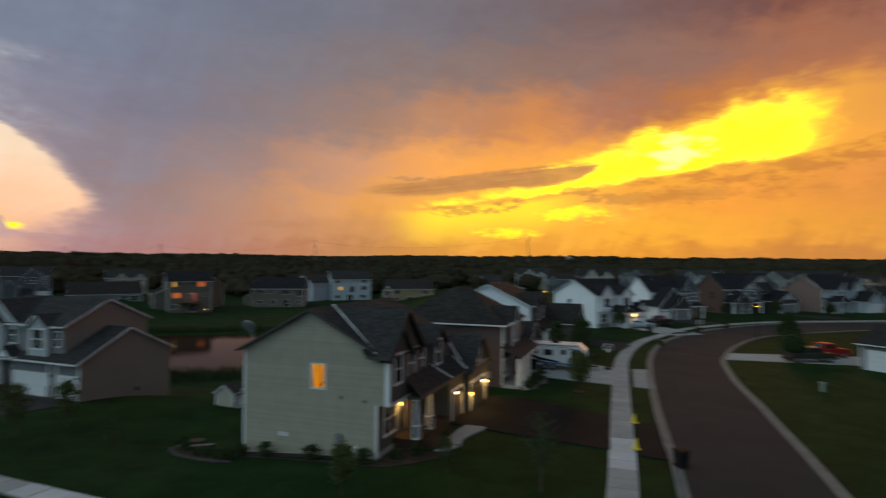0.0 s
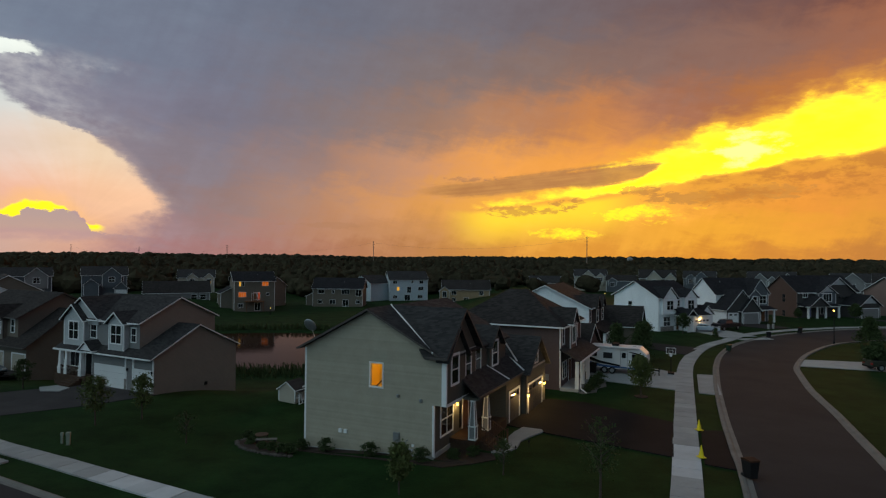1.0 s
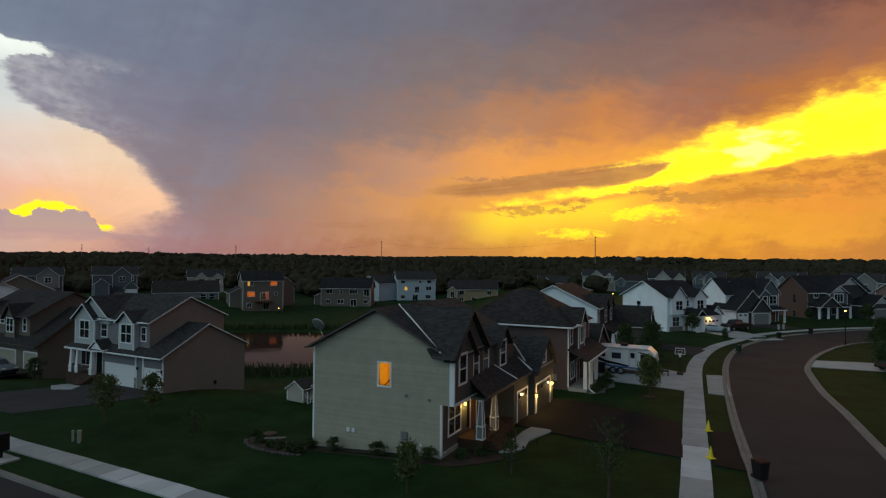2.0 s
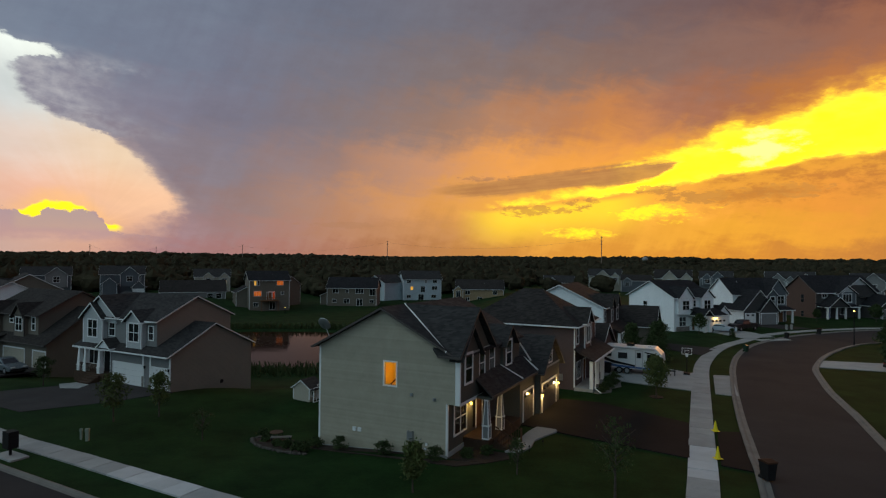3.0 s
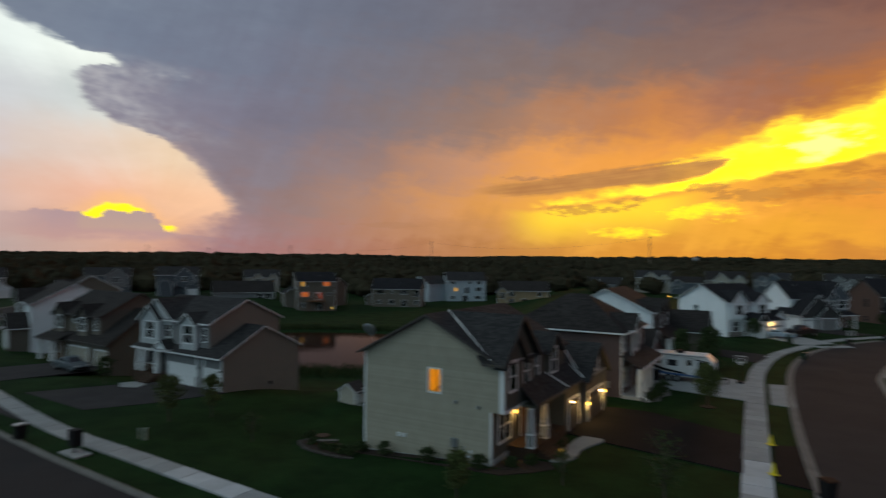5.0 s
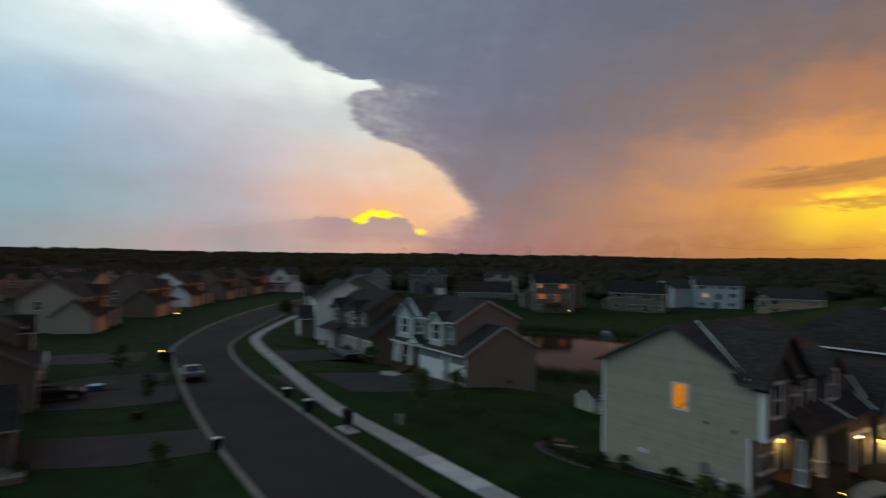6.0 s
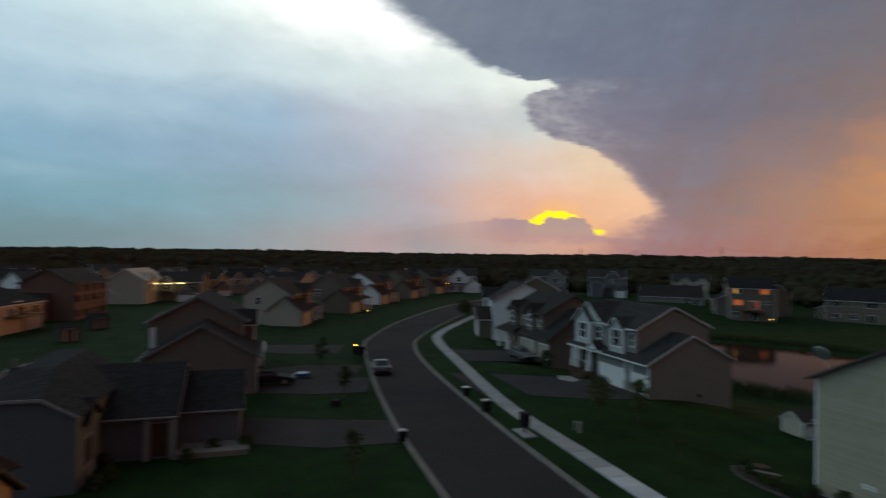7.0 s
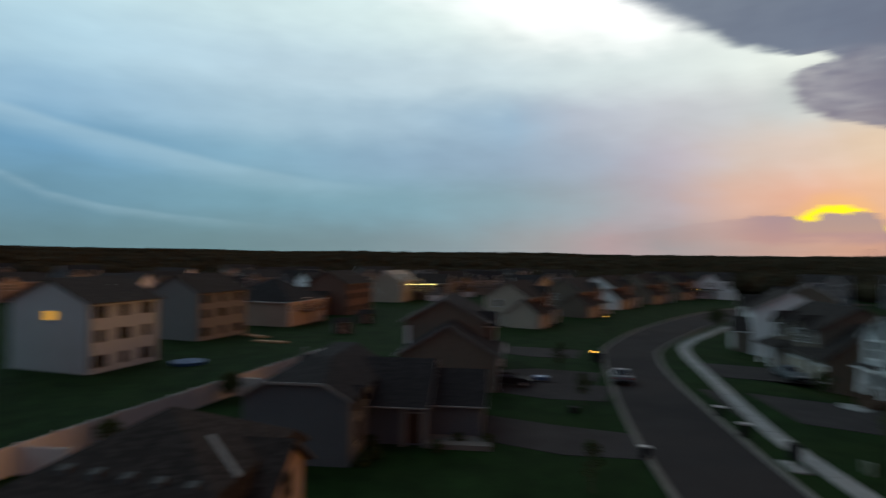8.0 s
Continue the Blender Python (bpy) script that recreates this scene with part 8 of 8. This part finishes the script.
M_FAR = mat("weathered_steel", (0.2, 0.15, 0.12), 0.7, 0.1, 5, 0.0)
tops = [line_pole(a, r, h) for a, r, h in ((-8.5, 620, 37), (12.1, 740, 34), (25.6, 900, 30), (32.8, 1000, 26), (37.8, 1000, 28))]
for a, b in ((0, 1), (1, 2), (2, 3), (3, 4)):
    bm = bmesh.new()
    p, q = Vector(tops[a]), Vector(tops[b])
    prev = None
    for k in range(13):
        u = k / 12
        c = p.lerp(q, u) - Vector((0, 0, 9 * 4 * u * (1 - u) + 2))
        if prev is not None:
            tube(bm, prev, c, 0.05, 0.05, 4)
        prev = c
    tagged(part("power_line", bm, M_FAR, None), "sagging power line between far poles", "power line")
wx, wy = -math.sin(radians(-12.4)) * 900, math.cos(radians(-12.4)) * 900
t = thing("water_tower", at_house((wx, wy), 0, float(land(wx, wy))), "pale round water tower over the woods", "water tower")
bm = bmesh.new()
tube(bm, (0, 0, 0), (0, 0, 12), 1.4, 1.2, 10)
part("shaft", bm, M_CONCRETE, t)
bm = bmesh.new()
bmesh.ops.create_uvsphere(bm, u_segments=18, v_segments=10, radius=4.2, matrix=Matrix.Translation((0, 0, 13.5)) @ Matrix.Diagonal((1, 1, 0.8, 1)))
part("tank", bm, M_CONCRETE, t)



# ---- woods all round the horizon ----
def crown_shape(seed, subdiv=2, rough=0.3):
    bm = bmesh.new()
    bmesh.ops.create_icosphere(bm, subdivisions=subdiv, radius=1.0)
    off = Vector((seed * 7.3, seed * 3.1, 0))
    for v in bm.verts:
        d = v.co.normalized()
        k = 1 + 0.35 * noise.noise(d * 1.7 + off) + rough * noise.noise(d * 5.3 + off)
        v.co = d * k
        v.co.z *= 0.85
    bm.verts.index_update()
    vs = np.array([v.co[:] for v in bm.verts])
    fs = np.array([[v.index for v in f.verts] for f in bm.faces])
    bm.free()
    return vs, fs


def woods():
    rng = np.random.default_rng(5)
    shapes = [crown_shape(i, 2, 0.5) for i in range(5)]
    low = [crown_shape(i + 9, 2, 0.15) for i in range(5)]
    V, F, n = [], [], 0

    def add(x, y, z, w, hgt, near):
        nonlocal n
        vs, fs = (shapes if near else low)[rng.integers(5)]
        a = rng.uniform(0, 6.28)
        r = np.array(((math.cos(a), -math.sin(a), 0), (math.sin(a), math.cos(a), 0), (0, 0, 1)))
        p = (vs * (w, w, hgt)) @ r.T + (x, y, z)
        V.append(p)
        F.append(fs + n)
        n += len(p)
    for ring, (r0, r1, count, top) in enumerate(((285, 420, 3000, 7), (420, 700, 2800, 10), (700, 1200, 1900, 12), (1200, 2200, 2000, 17.5))):
        for _ in range(count):
            a = radians(rng.uniform(-62, 135))
            r = math.sqrt(rng.uniform(r0 * r0, r1 * r1))
            x, y = -math.sin(a) * r, math.cos(a) * r
            t = top * (rng.uniform(0.75, 1.05) if ring < 2 else rng.uniform(0.93, 1.02)) * (1 + 0.08 * math.sin(a * 9 + ring) + 0.05 * math.sin(a * 23))
            w = rng.uniform(1.8, 4.0) * (1 + 0.5 * ring) * (1.6 if ring == 3 else 1)
            g = float(land(x, y))
            add(x, y, g + t * 0.55, w, t * 0.55, ring < 2)
            if ring < 2:
                add(x + rng.uniform(-3, 3), y + rng.uniform(-3, 3), g + t * 0.3, w * 0.9, t * 0.4, True)
    # nearer clumps between the last houses
    spots = np.array(SPOTS)
    for _ in range(900):
        a = radians(rng.uniform(-48, 118))
        r = math.sqrt(rng.uniform(222 ** 2, 290 ** 2))
        x, y = -math.sin(a) * r, math.cos(a) * r
        if np.hypot(spots[:, 0] - x, spots[:, 1] - y).min() < 15:
            continue
        t = rng.uniform(3.5, 7.5)
        w = rng.uniform(2.2, 4.2)
        g = float(land(x, y))
        add(x, y, g + t * 0.5, w, t * 0.55, True)
        for _ in range(3):
            add(x + rng.uniform(-3, 3), y + rng.uniform(-3, 3), g + t * rng.uniform(0.2, 0.6), w * rng.uniform(0.4, 0.7), t * 0.3, False)
    # a broad old tree that stands over the skyline, and a lower clump
    for az_, rr, top_, spread in ((-16.3, 640, 17.5, 9.0), (-14.4, 640, 14.2, 6.0), (14.4, 760, 16.0, 11.0)):
        for _ in range(16):
            x, y = -math.sin(radians(az_)) * rr + rng.normal(0, spread * 0.5), math.cos(radians(az_)) * rr + rng.normal(0, 4)
            add(x, y, float(land(x, y)) + top_ * rng.uniform(0.35, 0.82), spread * rng.uniform(0.25, 0.45), top_ * 0.2, True)
    me = bpy.data.meshes.new("woods")
    me.from_pydata(np.concatenate(V).tolist(), [], np.concatenate(F).tolist())
    me.materials.append(M_WOODS)
    tagged(new("woods", me), "dark belt of leafy woods along the horizon", "woods", kind="stuff")


woods()



# ---- young trees, conifers and shrubs ----
def leaf_mesh(name, seed, height, width, count, size, base=0.32, conifer=False, leaf=None):
    """A crown of many small two-faced leaves gathered on twigs round the trunk."""
    rng = np.random.default_rng(seed)
    V, F = [], []
    twigs = max(16, count // 9)
    for _ in range(twigs):
        u = rng.uniform(0, 1) ** 0.8
        z = height * (base + (1 - base) * u)
        r = width * (1 - u) * rng.uniform(0.5, 1.05) if conifer else width * math.sin(math.pi * min(1, 0.12 + 0.85 * u)) ** 0.7 * rng.uniform(0.25, 1.08)
        a = rng.uniform(0, 6.283)
        cx, cy = r * math.cos(a), r * math.sin(a)
        for _ in range(22):
            p = np.array((cx, cy, z)) + rng.normal(0, 1, 3) * (0.11 * width + 0.05, 0.11 * width + 0.05, 0.04 * height)
            d = rng.normal(0, 1, (2, 3))
            d /= np.linalg.norm(d, axis=1)[:, None]
            s = size * rng.uniform(0.6, 1.3)
            i = len(V)
            V += [p - d[0] * s, p + d[1] * s * 0.5, p + d[0] * s, p - d[1] * s * 0.5]
            F.append((i, i + 1, i + 2, i + 3))
    me = bpy.data.meshes.new(name)
    me.from_pydata([tuple(map(float, v)) for v in V], [], F)
    me.materials.append(leaf or M_LEAF)
    return me


def tree(o, height, width, label, seed, count=1100, size=0.1, conifer=False, bed=False, leaf=None):
    z = float(land(*o))
    t = thing("conifer" if conifer else "young_tree", at_house(o, seed * 37, z), label, "tree", "street trees")
    rng = random.Random(seed)
    bm = bmesh.new()
    x = y = 0.0
    for k in range(5):
        nx, ny = x + rng.uniform(-0.04, 0.04) * height / 4, y + rng.uniform(-0.04, 0.04) * height / 4
        r = 0.02 + 0.014 * height
        tube(bm, (x, y, height * 0.19 * k - (0.1 if k == 0 else 0)), (nx, ny, height * 0.19 * (k + 1)), r * (1 - 0.18 * k), r * (0.82 - 0.18 * k), 7)
        x, y = nx, ny
    trunk = part("trunk", bm, M_BARK, t)
    for k in range(9):
        bm = bmesh.new()
        z0 = height * (0.3 + 0.055 * k)
        a = k * 2.4
        w = width * (0.85 if not conifer else 0.9 * (1 - k / 11))
        tube(bm, (0, 0, z0), (w * math.cos(a), w * math.sin(a), z0 + (0.22 * height if not conifer else 0.02)), 0.03, 0.008, 5)
        part("limb", bm, M_BARK, trunk)
    c = new("crown", leaf_mesh("crown", seed, height, width, count, size, 0.12 if conifer else 0.33, conifer, leaf))
    c.parent = t
    if bed:
        bm = bmesh.new()
        prism(bm, [(0.6 * math.cos(i * 0.52), 0.6 * math.sin(i * 0.52)) for i in range(12)], "z", -0.1, 0.06)
        part("mulch_ring", bm, M_SOIL, t)
    return t


def shrub(o, r, label, seed, h=None):
    z = float(land(*o))
    t = thing("shrub", at_house(o, seed * 50, z), label, "shrub", "foundation shrubs")
    bm = bmesh.new()
    for k in range(5):
        a = k * 1.26
        tube(bm, (0, 0, -0.05), (r * 0.6 * math.cos(a), r * 0.6 * math.sin(a), r * 0.9), 0.02, 0.008, 5)
    part("stems", bm, M_BARK, t)
    c = new("foliage", leaf_mesh("foliage", seed, h or r * 1.7, r, 420, 0.07, 0.1))
    c.parent = t


tree((12.8, 53.6), 3.5, 1.0, "round young street tree with a mulch ring", 1, 1700, 0.11, bed=True, leaf=M_LEAF_PALE)
tree((-4.95, 29.9), 2.6, 0.6, "young pale green leafy tree on the corner lawn", 2, 1000, 0.1, leaf=M_LEAF_PALE)
tree((5.3, 30.6), 3.9, 1.15, "thin sparse young tree on the front lawn", 3, 380, 0.08)
tree((0.4, 33.2), 1.9, 0.45, "small sapling on the front lawn", 4, 300, 0.07)
tree((-28.6, 39.6), 3.4, 0.95, "young maple beside the asphalt drive", 5, 800, 0.1, leaf=M_LEAF_PALE)
tree((-26.4, 41.7), 3.2, 0.8, "young maple beside the white garage", 6, 800, 0.1, leaf=M_LEAF_PALE)
tree((-20.6, 37.5), 2.2, 0.7, "dark sapling on the side lawn", 7, 220, 0.07)
tree((17.0, 71.5), 4.6, 1.9, "dark bushy conifer behind the trailer", 8, 2400, 0.14, conifer=True)
tree((14.6, 73.5), 4.2, 1.7, "dark bushy conifer beside the garage wing", 9, 2200, 0.14, conifer=True)
tree((30.8, 100.8), 3.3, 1.1, "small round tree before the white house", 10, 800, 0.13)
tree((34.5, 96.5), 1.6, 0.5, "small dark conifer at the driveway", 11, 400, 0.1, conifer=True)
tree((54.2, 91.0), 4.0, 2.0, "dark spruce on the inner lawn", 12, 2200, 0.15, conifer=True)
tree((42.6, 70.6), 2.9, 1.35, "bushy tree leaning over the olive pickup", 13, 2200, 0.14)
tree((51.0, 121.5), 3.6, 1.2, "small tree before the grey garage", 14, 800, 0.14)
tree((73.5, 128.0), 3.4, 1.1, "leafy tree before the brown house", 15, 1200, 0.18)
tree((62.0, 127.5), 2.4, 0.7, "thin tree beside the brown house", 16, 700, 0.16)
tree((84.0, 126.0), 3.0, 1.1, "round tree beside the far sidewalk", 17, 1100, 0.18)
tree(sn(33.5, 5.0), 2.8, 0.6, "thin young tree on the south lawn", 18, 200, 0.11)
tree(sn(53.0, 7.0), 3.0, 0.75, "young tree between two driveways", 19, 300, 0.11)
tree(sn(68.5, 6.5), 3.2, 0.8, "young tree beside the bend", 20, 300, 0.12)
tree((-88.5, 77.5), 4.0, 1.5, "round tree beside the winding sidewalk", 21, 900, 0.15)
tree((-54.6, -3.6), 2.6, 0.8, "small tree against the white fence", 22, 900, 0.12)
tree((-44.3, -10.6), 1.8, 0.7, "small pale shrub-like tree against the white fence", 23, 500, 0.1, leaf=M_LEAF_PALE)
tree(sn(58.5, 30.0), 2.6, 0.8, "small tree on the brown house's lawn", 24, 500, 0.1)
tree((20.0, 82.0), 3.8, 1.2, "young tree before the garage wing", 25, 900, 0.13)
for i, (x, y, r) in enumerate(((-0.8, 9.7, 0.4), (-0.75, 7.75, 0.5), (-0.8, 4.45, 0.5), (-0.7, 0.95, 0.5), (0.6, -0.6, 0.35), (1.6, -1.5, 0.35))):
    q = at_house(C_O, UANG) @ Vector((x, y, 0))
    shrub((q.x, q.y), r, "small dark foundation shrub in mulch", 40 + i)
for i, (x, y, r) in enumerate(((0.2, -2.5, 0.45), (1.3, -2.6, 0.5), (2.6, -2.7, 0.6), (4.2, -2.9, 0.7), (5.2, -2.6, 0.5))):
    q = at_house((5.9, 55.3), UANG) @ Vector((x, y, 0))
    shrub((q.x, q.y), r, "rounded dark shrub before a porch", 60 + i)
for i, (s, n) in enumerate(((35.9, -8.6), (37.2, -8.2), (39.0, -4.4), (40.8, -3.0), (41.0, -1.0), (39.5, -9.0))):
    shrub(sn(s, n), 0.45, "low dark shrub along the house front", 80 + i)


def reeds():
    """Rough growth round the pond."""
    rng = np.random.default_rng(9)
    V, F = [], []
    for _ in range(9000):
        a = rng.uniform(0, 6.283)
        k = 1.16 + abs(rng.normal(0, 0.12))
        x, y = POND[0] + 30 * k * math.cos(a), POND[1] + 19 * k * math.sin(a)
        z = float(land(x, y))
        h = rng.uniform(0.5, 1.3)
        b = rng.uniform(0, 6.283)
        w = 0.12
        dx, dy = w * math.cos(b), w * math.sin(b)
        lx, ly = rng.normal(0, 0.25, 2)
        i = len(V)
        V += [(x - dx, y - dy, z - 0.1), (x + dx, y + dy, z - 0.1), (x + lx + dx * 0.3, y + ly + dy * 0.3, z + h), (x + lx - dx * 0.3, y + ly - dy * 0.3, z + h)]
        F.append((i, i + 1, i + 2, i + 3))
    me = bpy.data.meshes.new("reeds")
    me.from_pydata(V, [], F)
    me.materials.append(M_LEAF)
    tagged(new("reeds", me), "rough dark reeds along the pond shore", "reeds", kind="stuff")


reeds()
fire_ring()


# ---- pavements, slab by slab ----
footway([(4.6, 15), (9.72, 31.1), (11.05, 35.4), (12.72, 41), (15.55, 50.3), (18.45, 59.8), (20.87, 67.5), (23.0, 73.25), (26.6, 81.2), (30.6, 88.0), (35.4, 94.0), (40.2, 100.4), (48.5, 107.2), (58, 112.6), (70, 117), (100, 121)], 1.62, "pale concrete sidewalk of square slabs", fresh=((10.3, 12.3),))
footway([sn(4, 20.2), sn(20, 20.2), sn(34.3, 20.2), (-36.2, 36.6), (-53.7, 46.3), (-66.4, 53.5), (-74.3, 59.3), (-83, 70), (-98, 91.5), (-111, 115), (-120, 138)], 1.42, "pale concrete sidewalk that winds beside the street", fresh=((-21.6, -15.0),))
